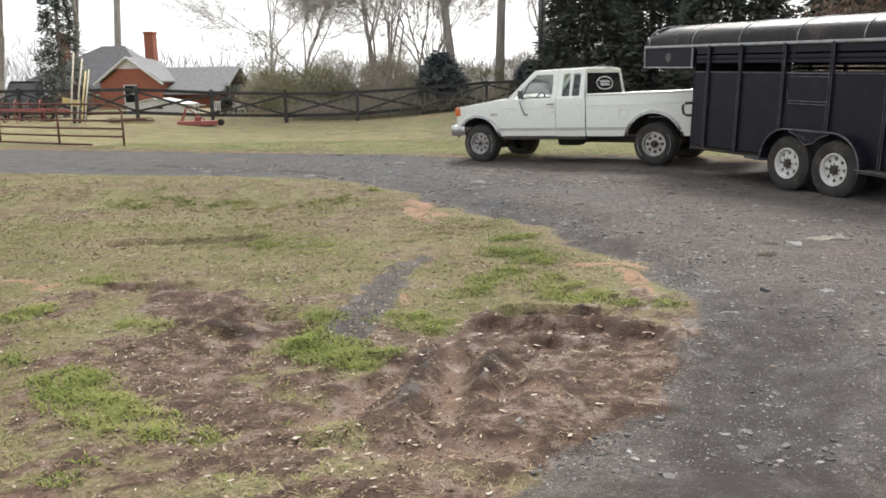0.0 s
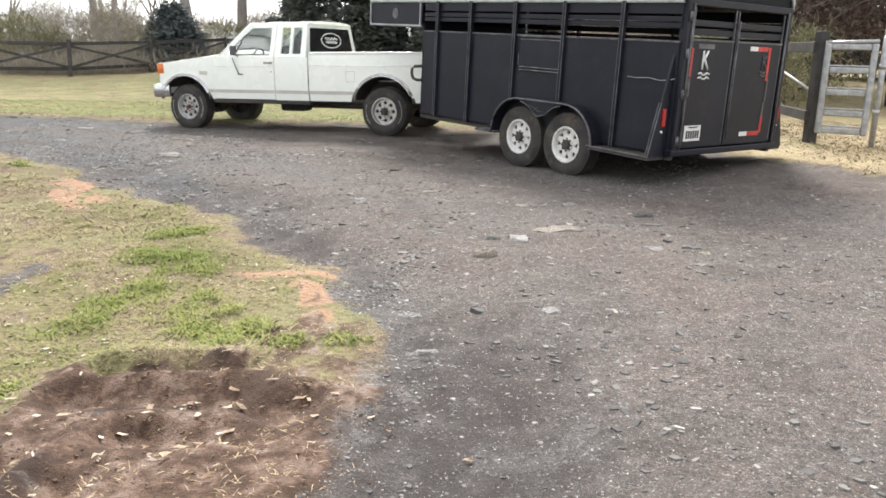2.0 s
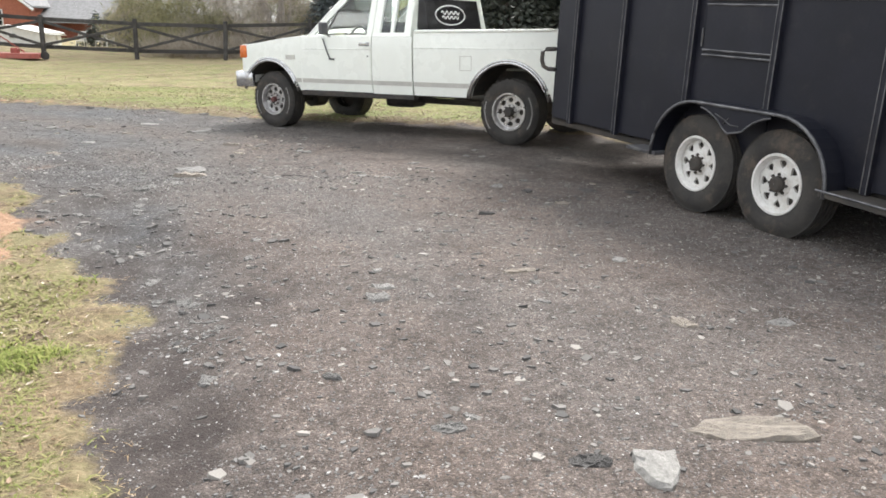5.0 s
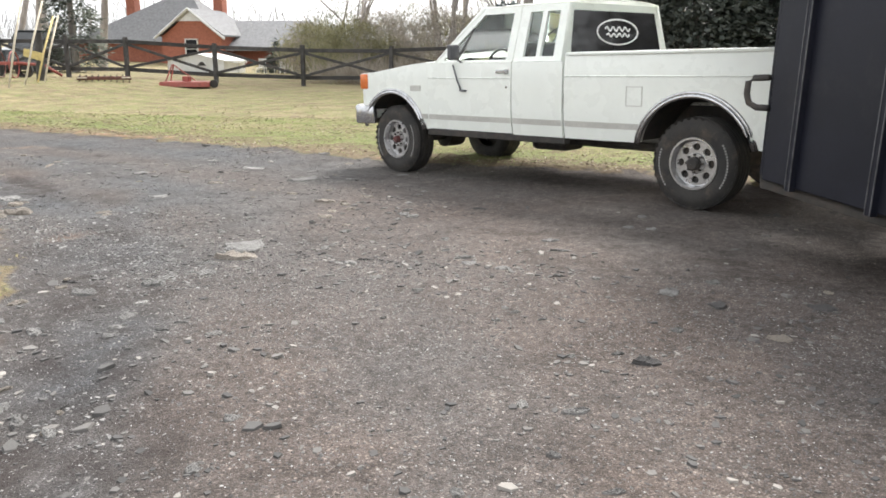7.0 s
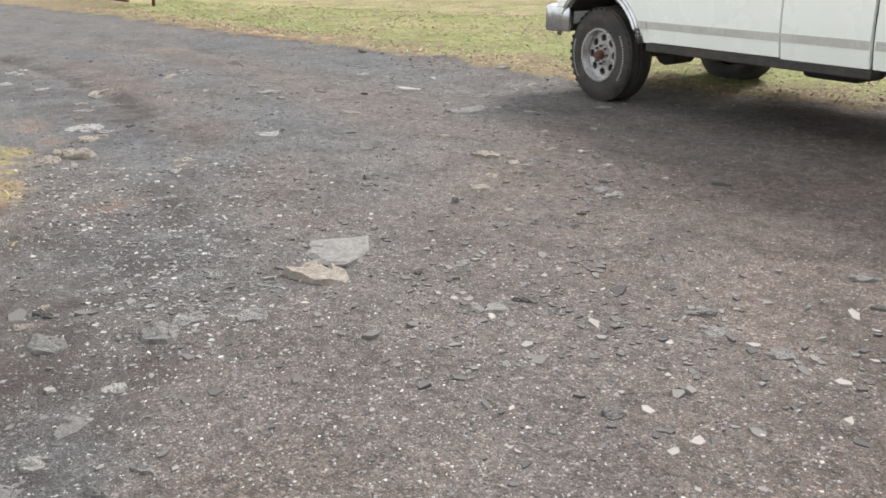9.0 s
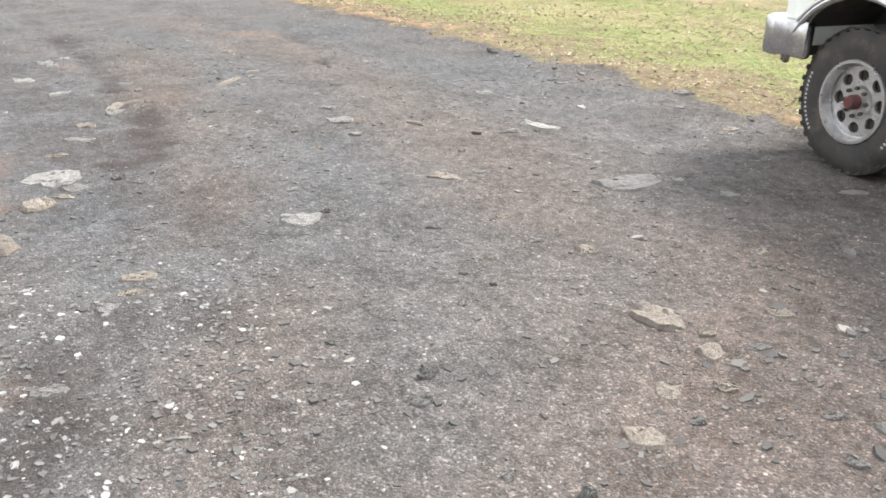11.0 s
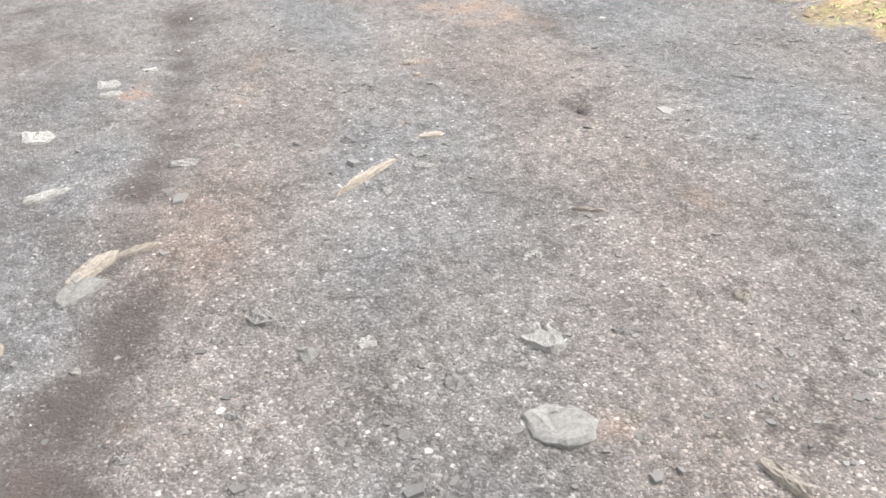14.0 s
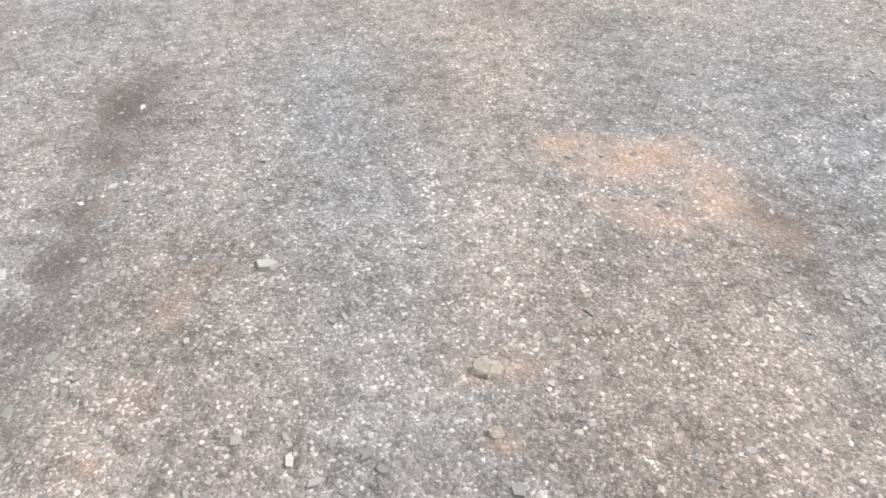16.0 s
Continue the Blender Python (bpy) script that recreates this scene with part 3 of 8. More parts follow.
dark(0.12, 0.4, (-3.76, 16.81), (-3.48, 16.72), (-3.29, 16.66), (-3.05, 16.58))
dark(0.1, 0.6, (-3.5, 18.87), (-3.1, 18.72), (-2.92, 18.67), (-2.71, 18.53))
# A small hole: its darkness is painted as a dark spot.
dark(0.05, 1.2, (-2.25, 18.19), (-2.18, 18.16))
dark(0.1, 0.8, (-2.83, 16.56), (-2.72, 16.55))
clay(0.16, 1.1, (1.23, 11.65), (1.59, 10.88))
clay(0.22, 0.75, (-1.97, 7.79), (-1.35, 7.5))
clay(0.16, 0.8, (3.32, 8.15), (3.68, 8.2))
clay(0.1, 0.8, (3.64, 7.33), (3.66, 6.98))
clay(0.06, 0.9, (1.74, 7.39), (1.8, 7.16))
clay(0.15, 0.5, (-0.94, 6.06), (-0.82, 6.2))
clay(0.14, 0.95, (3.2, 8.26), (3.51, 8.16), (3.79, 8.13))
clay(0.15, 1.0, (3.65, 7.89), (3.72, 7.52), (3.73, 7.18))
clay(0.15, 1.1, (1.31, 12.06), (1.7, 11.18))
clay(0.2, 1.2, (1.2, 12.03), (1.51, 12.03))
clay(0.08, 0.5, (3.54, 11.01), (3.61, 10.92))
clay(0.25, 0.3, (5.07, 11.47), (5.11, 11.12))
clay(0.11, 1.1, (0.56, 13.92), (0.6, 14.07))
clay(0.2, 0.4, (3.14, 14.36), (3.31, 14.47))
clay(0.2, 0.3, (2.37, 15.23), (2.57, 14.97))
clay(0.1, 1.0, (0.64, 14.03), (0.63, 14.2))
clay(0.12, 0.45, (2.31, 15.31), (2.43, 15.14), (2.46, 14.95))
clay(0.15, 0.8, (-1.66, 15.12), (-0.88, 14.81))
clay(0.1, 0.35, (2.32, 15.05), (2.36, 15.13))
clay(0.1, 0.4, (-0.18, 15.27), (0.08, 15.17))
clay(0.06, 0.5, (0.01, 15.8), (0.15, 15.77))
clay(0.06, 0.7, (-2.39, 16.6), (-2.2, 16.59))
clay(0.06, 0.45, (-2.07, 16.58), (-1.95, 16.58))
clay(0.1, 0.7, (-3.63, 18.67), (-3.31, 18.79))
clay(0.07, 0.6, (-1.39, 16.11), (-1.33, 16.12))
clay(0.06, 0.6, (-0.74, 17.07), (-0.72, 17.08))
clay(0.05, 0.7, (-0.64, 17.28), (-0.63, 17.29))
clay(0.07, 0.45, (-3.54, 16.66), (-3.84, 16.76))
clay(0.06, 0.6, (-1.57, 17.6), (-1.5, 17.71))
clay(0.05, 0.5, (-1.42, 18.04), (-1.3, 18.01))
clay(0.08, 0.8, (-1.38, 15.94), (-1.28, 15.91))
clay(0.12, 1.0, (-3.87, 18.43), (-3.76, 18.57), (-3.73, 18.81))
clay(0.11, 0.95, (-3.68, 18.8), (-3.48, 18.71))
clay(0.1, 0.7, (-3.58, 18.38), (-3.49, 18.52))
clay(0.06, 0.9, (-4.38, 17.12), (-4.12, 17.06))
clay(0.07, 1.0, (-3.58, 16.62), (-3.58, 16.7))
clay(0.06, 0.6, (-3.34, 17.12), (-3.53, 17.18), (-3.71, 17.32))
clay(0.04, 0.8, (-3.21, 17.03), (-3.18, 17.03))
clay(0.06, 0.7, (-3.15, 17.84), (-3.13, 17.95))
clay(0.035, 0.8, (-2.96, 17.82), (-2.94, 17.83))
clay(0.035, 0.6, (-2.53, 17.47), (-2.51, 17.52))
clay(0.04, 0.5, (-2.84, 17.17), (-2.6, 17.15))
clay(0.05, 0.8, (-2.38, 17.52), (-2.34, 17.59))
clay(0.05, 0.6, (-3.38, 16.54), (-3.36, 16.56))
tint(0.45, 0.7, (4.39, 6.3), (4.67, 7.39), (4.5, 9.16), (3.87, 11.14))
tint(0.4, 0.6, (5.45, 6.08), (5.78, 7.16), (5.95, 9.27), (5.5, 11.21))
tint(0.35, -0.8, (4.1, 6.42), (4.06, 7.53), (3.91, 8.37))
tint(0.4, -0.4, (5.06, 6.6), (5.52, 7.55))
tint(0.4, -1.0, (3.68, 3.83), (4.11, 5.27))
tint(0.6, 0.4, (7.66, 8.58), (7.45, 9.64))
tint(0.3, 0.8, (3.78, 10.36), (3.32, 11.26), (2.8, 12.14))
tint(0.3, 0.8, (5.08, 11.31), (4.96, 12.03), (4.46, 12.83), (3.58, 13.71), (2.91, 14.52))
tint(0.4, -0.6, (4.41, 10.54), (4.21, 11.54), (3.75, 12.41))
tint(0.3, -0.9, (3.4, 10.39), (2.9, 11.24), (2.23, 12.28))
tint(0.4, 0.5, (5.46, 10.82), (5.41, 11.8))
tint(0.4, 0.7, (2.91, 11.9), (2.86, 12.89), (3.04, 14.1), (3.05, 14.83))
tint(0.5, 0.6, (4.54, 13.74), (3.88, 14.6), (3.06, 15.45))
tint(0.3, -0.9, (0.99, 13.62), (0.57, 14.63), (0.19, 15.77))
tint(0.3, -0.8, (2.52, 11.81), (1.99, 12.62))
tint(0.5, 0.5, (5.02, 12.64), (4.68, 13.19))
tint(0.35, 0.9, (2.51, 14.74), (2.42, 15.22), (2.18, 16.11), (1.92, 16.89))
tint(0.35, -0.9, (1.4, 13.62), (0.97, 14.14), (0.2, 15.22))
tint(0.3, -0.5, (1.73, 14.8), (1.08, 15.45), (0.19, 16.14))
tint(0.3, 0.7, (1.6, 14.28), (0.07, 15.43), (-0.58, 15.67))
tint(0.3, 0.8, (-2.16, 16.45), (-3.25, 17.7), (-4.95, 18.63))
tint(0.25, 0.7, (-2.38, 16.64), (-1.0, 15.97), (-0.22, 15.68), (0.13, 15.22))
tint(0.35, 0.6, (1.27, 16.4), (0.1, 17.22), (-1.39, 18.22), (-3.2, 18.69))
tint(0.3, -0.6, (0.29, 16.21), (-0.74, 16.65), (-2.56, 17.67))
tint(0.5, -0.6, (0.96, 17.89), (0.05, 18.54), (-1.06, 18.97))
tint(0.3, -0.6, (-0.38, 15.07), (-2.28, 15.68), (-3.92, 16.32))
tint(0.2, 0.7, (-3.79, 17.22), (-2.84, 16.78), (-1.89, 16.55))
tint(0.25, 0.6, (-3.39, 18.62), (-1.95, 18.0), (-1.19, 17.68), (-0.6, 17.27))
tint(0.2, -0.8, (-4.06, 17.98), (-2.83, 17.49), (-1.76, 17.15), (-1.3, 16.97), (-0.8, 16.84))
tint(0.4, -0.7, (-2.77, 19.07), (-1.89, 18.73), (-1.24, 18.57))
tint(0.3, -0.5, (-1.98, 15.97), (-2.37, 16.03), (-2.96, 16.18))
tint(0.2, 0.5, (-3.41, 18.2), (-3.13, 18.18), (-2.57, 18.06))
tint(0.25, -0.7, (-4.59, 17.83), (-3.72, 17.78), (-3.04, 17.64), (-2.57, 17.59))
tint(0.4, -0.6, (-3.86, 19.26), (-3.16, 19.05), (-2.62, 18.63))
green(0.3, 1, (1.18, 6.29), (1.54, 5.82), (1.78, 5.72))
green(0.16, 1, (1.16, 6.72), (1.52, 6.66))
green(0.22, 1, (-0.05, 5.32), (0.24, 4.97), (0.56, 4.75))
green(0.2, 0.9, (0.9, 4.63), (1.2, 4.64), (1.39, 4.6))
green(0.2, 0.8, (-1.21, 6.61), (-1.18, 6.86))
green(0.12, 0.8, (-0.68, 5.65), (-0.56, 5.6))
green(0.6, 0.42, (-2.26, 12.49), (-0.87, 12.19), (0.12, 12.24))
green(0.3, 0.6, (2.62, 8.14), (3.1, 7.42), (3.42, 6.97))
green(0.25, 0.7, (1.86, 6.75), (2.15, 6.47))
green(0.2, 0.6, (-0.99, 7.72), (-1.21, 7.93))
green(0.2, 0.7, (0.13, 6.38), (-0.19, 6.51))
green(0.25, 0.6, (2.25, 7.44), (2.52, 7.97))
green(0.6, 0.42, (-4.5, 12.82), (-2.83, 12.19))
green(0.6, 0.42, (-0.27, 9.59), (0.52, 9.3))
green(0.15, 0.5, (0.71, 4.17), (0.66, 4.06))
green(0.25, 0.9, (2.52, 9.01), (2.93, 8.5))
green(0.25, 0.8, (2.97, 7.43), (3.24, 7.13))
green(0.2, 0.8, (2.57, 9.56), (2.77, 9.64))
green(0.15, 0.7, (3.78, 6.76), (3.88, 6.78))
green(0.12, 0.6, (3.94, 7.29), (3.97, 7.23))
green(0.15, 0.7, (0.56, 12.95), (0.47, 13.22))
green(0.2, 0.5, (2.59, 10.64), (2.55, 10.78))
green(0.15, 0.35, (-0.07, 14.57), (0.11, 14.79))
dark(0.45, 0.6, (3.2, 3.3), (3.45, 4.3), (3.75, 4.95))
dark(0.3, 0.7, (3.4, 5.3), (3.95, 5.9), (4.05, 6.6))
dark(0.3, 0.55, (3.2, 10.5), (3.45, 9.9), (3.75, 9.2), (4.0, 8.7))
dark(0.55, 0.75, (0.9, 13.8), (1.6, 13.0), (2.4, 11.9), (3.1, 10.9), (3.6, 10.3))
clay(0.25, 0.5, (-5.5, 20.5), (-1.9, 20.1))
clay(0.15, 0.4, (-0.4, 19.3), (2.6, 18.9))
clay(0.3, 0.5, (-9.0, 21.9), (-4.0, 20.7))
dark(0.25, 0.7, (-2.1, 20.2), (-0.5, 19.85))
dark(0.5, 0.5, (-6.0, 16.6), (-3.0, 16.0), (-1.5, 15.7), (-0.3, 15.2))
dark(0.28, 1.0, (2.46, 11.15), (3.11, 10.11), (3.70, 9.10))
dark(0.16, 0.5, (4.68, 10.89), (4.74, 10.04), (4.72, 9.08))
dark(0.2, 0.5, (4.22, 7.19), (4.25, 5.12))
dark(0.22, 0.8, (0.65, 14.42), (1.08, 13.97), (1.49, 13.59))
dark(0.75, 0.95, (3.3, 2.0), (3.6, 3.6), (4.0, 4.8), (4.15, 5.7), (4.35, 6.5))
dark(0.12, 0.35, (-9.0, 18.2), (-4.85, 17.2), (-3.6, 16.8))


def marked(kind, x, y, adding=False):
    out = np.zeros(np.shape(x))
    for width, strength, line in MARKS[kind]:
        v = strength * np.exp(-((along(x, y, list(line)) / width) ** 2))
        out = out + v if adding else np.maximum(out, v)
    return out


def spaced(fine_lo, fine_hi, gap, far):
    fine = list(np.arange(fine_lo, fine_hi + 1e-6, gap))
    out, step, v = [], gap, fine_hi
    while v < far:
        step *= 1.28
        v += step
        out.append(v)
    low, step, v = [], gap, fine_lo
    while v > -far:
        step *= 1.28
        v -= step
        low.append(v)
    return np.array(low[::-1] + fine + out)


def noise_field(x, y, freq, seed):
    near = (np.abs(x) < 40) & (np.abs(y - 15) < 40)
    out = np.zeros(x.shape)
    out[near] = [noise.noise((a * freq, b * freq, seed)) for a, b in zip(x[near], y[near])]
    return out


XS, YS = spaced(-9.0, 11.0, 0.06, 900), spaced(1.5, 22.0, 0.06, 900)
FIELD = {}


def survey():
    """Works out, on the ground's grid, what lies where."""
    x, y = np.meshgrid(XS, YS)
    n = {k: noise_field(x, y, f, s) for k, f, s in (("a", 1.1, 0), ("b", 3.7, 4), ("c", 8.0, 7), ("d", 0.8, 12), ("e", 2.4, 2), ("f", 5.5, 61), ("g", 1.6, 9))}
    plain = inside(ISLAND, x, y)
    wave = 0.16 * n["e"] + 0.10 * n["f"]
    i, v = plain + wave, inside(VERGE, x, y) + wave
    turf = smooth(np.maximum(i, v), -0.2, 0.2)
    mud = np.maximum(smooth(inside(MUD, x, y) + wave, -0.15, 0.15), 0.95 * smooth(inside(MUD_PATCH, x, y) + 1.6 * wave, -0.2, 0.2))
    mud = np.maximum(mud, 0.75 * smooth(inside(TRODDEN, x, y) + 2.0 * wave, -0.2, 0.25))
    low = 1 - smooth(y, 6.0, 8.5)
    fresh = np.minimum(1.0, marked("green", x, y) * (0.72 + 1.0 * n["f"] + 0.5 * n["c"]))
    worn = smooth(n["d"] + 0.7 * n["e"] + 0.75 * n["f"] + 0.6 * n["c"] + 0.38 * low - 0.8 * fresh, 0.0, 0.5) * (0.66 + 0.3 * low) * (1 - smooth(-x, 6.5, 9.0)) * smooth(y, 1.0, 2.2)
    track = np.exp(-((along(x, y, LAWN_TRACK) / 0.23) ** 2)) * (1.0 + 0.6 * n["f"]) * (1 - 0.55 * smooth(y, 7.6, 9.6)) * smooth(y, 5.9, 6.4)
    damp = marked("dark", x, y) * (0.85 + 0.65 * n["f"] + 0.4 * n["c"])
    spread = noise_field(x, y, 0.9, 15)
    h = 0.018 * n["a"] + 0.009 * n["b"] + 0.010 * n["c"] * (0.35 + turf) + 0.035 * turf
    h = h * (1 - smooth(y, 21.5, 25.0)) + 0.035 * turf * smooth(y, 21.5, 25.0)
    for a, b, w, d in RUTS:
        r = near_line(x, y, a, b) / w
        h = h + d * (-np.exp(-r * r) + 0.4 * np.exp(-((r - 1.7) ** 2) * 2.5))
    pressed, crumb = np.zeros(x.shape), np.zeros(x.shape)
    for a, b, w in PRESSED:
        pressed = np.maximum(pressed, np.exp(-((near_line(x, y, a, b) / w) ** 4)))
    for a, b, w, d in BANKS:
        r = np.exp(-((near_line(x, y, a, b) / w) ** 2))
        crumb = np.maximum(crumb, r)
        h = h + d * r * (0.8 + 0.7 * n["c"])
    h = h - 0.03 * pressed + mud * (1 - 0.85 * pressed) * (0.022 * n["f"] + 0.016 * n["c"]) + np.clip(damp, 0, 1.2) * (-0.035 + 0.03 * n["f"])
    FIELD.update(pressed=pressed, crumb=crumb, i=i, v=v, turf=turf, mud=mud, worn=worn, fresh=fresh, track=track, damp=damp, spread=spread, patch=n["g"], fleck=n["d"], clay=marked("clay", x, y) * (0.8 + 0.9 * n["f"] + 0.5 * n["c"]),
                 tint=np.clip(marked("tint", x, y, True) + 0.9 * smooth(x, 1.4, 3.4) - 0.4 * smooth(-x, -0.9, 1.2), -0.95, 1.25), z=lie(x, y, plain) + h)
    return x, y


def at(key, x, y):
    """A field of the ground at any places, between its grid points."""
    f = FIELD[key]
    c, r = np.clip(np.searchsorted(XS, x) - 1, 0, len(XS) - 2), np.clip(np.searchsorted(YS, y) - 1, 0, len(YS) - 2)
    u, w = (x - XS[c]) / (XS[c + 1] - XS[c]), (y - YS[r]) / (YS[r + 1] - YS[r])
    return (f[r, c] * (1 - u) + f[r, c + 1] * u) * (1 - w) + (f[r + 1, c] * (1 - u) + f[r + 1, c + 1] * u) * w


def height(x, y):
    return float(at("z", x, y))


def build_ground():
    x, y = survey()
    F = FIELD
    verts = np.stack((x, y, F["z"]), -1).reshape(-1, 3)
    nx, ny = len(XS), len(YS)
    k = (np.arange(ny - 1)[:, None] * nx + np.arange(nx - 1)[None, :]).reshape(-1)
    ob = mesh_arrays("ground", verts, [np.stack((k, k + 1, k + nx + 1, k + nx), 1)], GROUND, smooth=True)
    lawn_side = F["i"] > 0
    zones = {"gravel": np.maximum(0.5 - np.clip(np.maximum(F["i"], F["v"]), -1.2, 1.2) * 1.4, np.where(lawn_side, 0.95 * F["track"], -1.0)),
             "mud": np.maximum(F["mud"], np.where(lawn_side, 0.8 * F["worn"], 0.0)) * 0.95,
             "pressed": np.clip(F["pressed"] - F["crumb"], -1, 1), "clay": F["clay"], "damp": np.maximum(F["damp"], np.where(lawn_side, 0.55 * F["track"], 0.0)), "tone": F["tint"],
             "green": np.where(F["v"] > 0, 0.95 * smooth(F["v"] + 0.4 * F["spread"], 0.3, 1.1), 0.45 + 0.35 * F["fresh"]),
             "dry": np.maximum(np.clip(smooth(x, 6.6, 7.8) * smooth(F["v"], -0.1, 0.2), 0, 1) * 0.6, np.maximum(0.46 * smooth(F["v"], 0.5, 2.0) * (0.45 + 0.55 * smooth(-x, -1.5, 1.5)), 0.22 * smooth(y, 6.5, 9.5) * lawn_side))}
    for key, vals in zones.items():
        ob.data.attributes.new(key, "FLOAT", "POINT").data.foreach_set("value", np.ascontiguousarray(vals.reshape(-1), dtype=np.float32))
    return tagged(ob, "worn lawn and crushed asphalt driveway with mud and clay", "ground", kind="structure")


build_ground()


# ---- wheels ----
def rim_face(bm, r0, r1, y, count, hole, m, depth=0.02):
    """A wheel disc pierced by openings. hole(t) gives a place in the unit square for each turn t."""
    seg = 16
    for k in range(count):
        mid = 2 * math.pi * k / count
        outer, inner, back = [], [], []
        for i in range(seg):
            t = 2 * math.pi * i / seg + math.pi / 4
            a, b = math.cos(t), math.sin(t)
            f = 1 / max(abs(a), abs(b))
            for lst, (p, q), yy in ((outer, (a * f, b * f), y), (inner, hole(t), y), (back, hole(t), y - depth)):
                r, w = r0 + (r1 - r0) * (p + 1) / 2, mid + q * math.pi / count
                lst.append(bm.verts.new(m @ Vector((r * math.cos(w), yy, r * math.sin(w)))))
        for i in range(seg):
            j = (i + 1) % seg
            bm.faces.new((outer[i], outer[j], inner[j], inner[i]))
            bm.faces.new((inner[i], inner[j], back[j], back[i]))


def wheel(parent, m, radius, width, rim_r, rim_mat, count, hole, hub_mat, hub_r, lettered):
    """A wheel whose outer side looks along y. Its tyre carries rim, hub and lettering."""
    bm = bmesh.new()
    w, r = width, radius
    prof = [(-w * 0.42, rim_r), (-w * 0.5, rim_r + 0.05), (-w * 0.52, (rim_r + r) / 2), (-w * 0.45, r - 0.035), (-w * 0.38, r - 0.008)]
    for k in range(5):
        y = -w * 0.34 + k * w * 0.17
        prof += [(y - w * 0.05, r), (y + w * 0.05, r), (y + w * 0.06, r - 0.01), (y + w * 0.10, r - 0.01)]
    prof = prof[:-2] + [(w * 0.38, r - 0.008), (w * 0.45, r - 0.035), (w * 0.52, (rim_r + r) / 2 + 0.01), (w * 0.5, rim_r + 0.05), (w * 0.47, rim_r + 0.012), (w * 0.42, rim_r)]
    lathe(bm, prof, 40, m)
    # shoulder lugs
    for k in range(40 if lettered else 0):
        t = 2 * math.pi * k / 36
        box(bm, (0, 0, 0), (0.03, 0.03, 0.003), 0, m @ Matrix.Rotation(-t, 4, "Y") @ Matrix.Translation((0, w * 0.43, r - 0.017)) @ Matrix.Rotation(0.5, 4, "X"))
    tyre = smooth_angle(part("tyre", bm, RUBBER, parent))
    bm = bmesh.new()
    lathe(bm, [(w * 0.46, rim_r + 0.008), (w * 0.5, rim_r + 0.004), (w * 0.5, rim_r - 0.012), (w * 0.34, rim_r - 0.03), (w * 0.3, rim_r * 0.9), (w * 0.29, rim_r * 0.86)], 40, m)
    rim_face(bm, rim_r * 0.42, rim_r * 0.86, w * 0.29, count, hole, m)
    lathe(bm, [(w * 0.29, rim_r * 0.42), (w * 0.36, rim_r * 0.38), (w * 0.37, 0.001)], 32, m)
    smooth_angle(part("rim", bm, rim_mat, tyre))
    bm = bmesh.new()
    lathe(bm, [(w * 0.18, rim_r * 0.95), (w * 0.18, 0.001)], 24, m)
    part("brake_drum", bm, DARK_STEEL, tyre)
    bm = bmesh.new()
    lathe(bm, [(w * 0.34, hub_r), (w * 0.5, hub_r * 0.95), (w * 0.56, hub_r * 0.7), (w * 0.56, 0.001)], 20, m)
    for k in range(8):
        t = 2 * math.pi * k / 8
        q = Vector((rim_r * 0.34 * math.cos(t), 0, rim_r * 0.34 * math.sin(t)))
        nut = bmesh.new()
        tube(nut, [m @ (q + Vector((0, w * 0.35, 0))), m @ (q + Vector((0, w * 0.43, 0)))], 0.011, 6)
        part("lug_nut", nut, DARK_STEEL, tyre)
    smooth_angle(part("hub", bm, hub_mat, tyre))
    if lettered:
        mid = (rim_r + r) / 2 + 0.012
        for start, n in ((58, 16), (232, 14)):
            bm = bmesh.new()
            for k in range(n):
                t = radians(start + k * 4.4)
                box(bm, (0, 0, 0), (0.013, 0.004, 0.015), 0, m @ Matrix.Rotation(-t, 4, "Y") @ Matrix.Translation((0, w * 0.515, mid)))
            tagged(part("sidewall_lettering", bm, LETTERING, tyre, "worn grey raised sidewall lettering"), kind="stuff")
    return tyre


def round_hole(t):
    return 0.62 * math.cos(t), 0.62 * math.sin(t)


def wedge_hole(t):
    a, b = math.cos(t), math.sin(t)
    return 0.06 + 0.66 * a, b * (0.42 + 0.34 * a)


# ---- white pickup ----
TRUCK = pose(5.692, 16.953, 0.062, -0.5, 1.51, 148.25) @ Matrix.Scale(0.996, 4)
truck = thing("pickup_truck", TRUCK, "white extended-cab pickup with chrome arches, hitched to the trailer", "pickup truck")


def flank(z):
    return 0.985 - 0.32 * max(0.0, abs(z - 0.98) - 0.12) ** 2


def sheet(bm, xs, low, high, out, side, thick=0.025, rows=9):
    """A body panel along x, from low(x) up to high(x), that bulges to out(z) on one side."""
    a, b = [], []
    for x in xs:
        z0, z1 = low(x), high(x)
        zs = [z0 + (z1 - z0) * k / rows for k in range(rows + 1)]
        a.append([bm.verts.new((x, side * out(z), z)) for z in zs])
        b.append([bm.verts.new((x, side * (out(z) - thick), z)) for z in zs])
    for i in range(len(xs) - 1):
        for k in range(rows):
            bm.faces.new((a[i][k], a[i + 1][k], a[i + 1][k + 1], a[i][k + 1]))
            bm.faces.new((b[i][k], b[i][k + 1], b[i + 1][k + 1], b[i + 1][k]))
        bm.faces.new((a[i][0], b[i][0], b[i + 1][0], a[i + 1][0]))
        bm.faces.new((a[i][-1], a[i + 1][-1], b[i + 1][-1], b[i][-1]))
    for i in (0, -1):
        for k in range(rows):
            bm.faces.new((a[i][k], a[i][k + 1], b[i][k + 1], b[i][k]))
    bmesh.ops.recalc_face_normals(bm, faces=bm.faces)


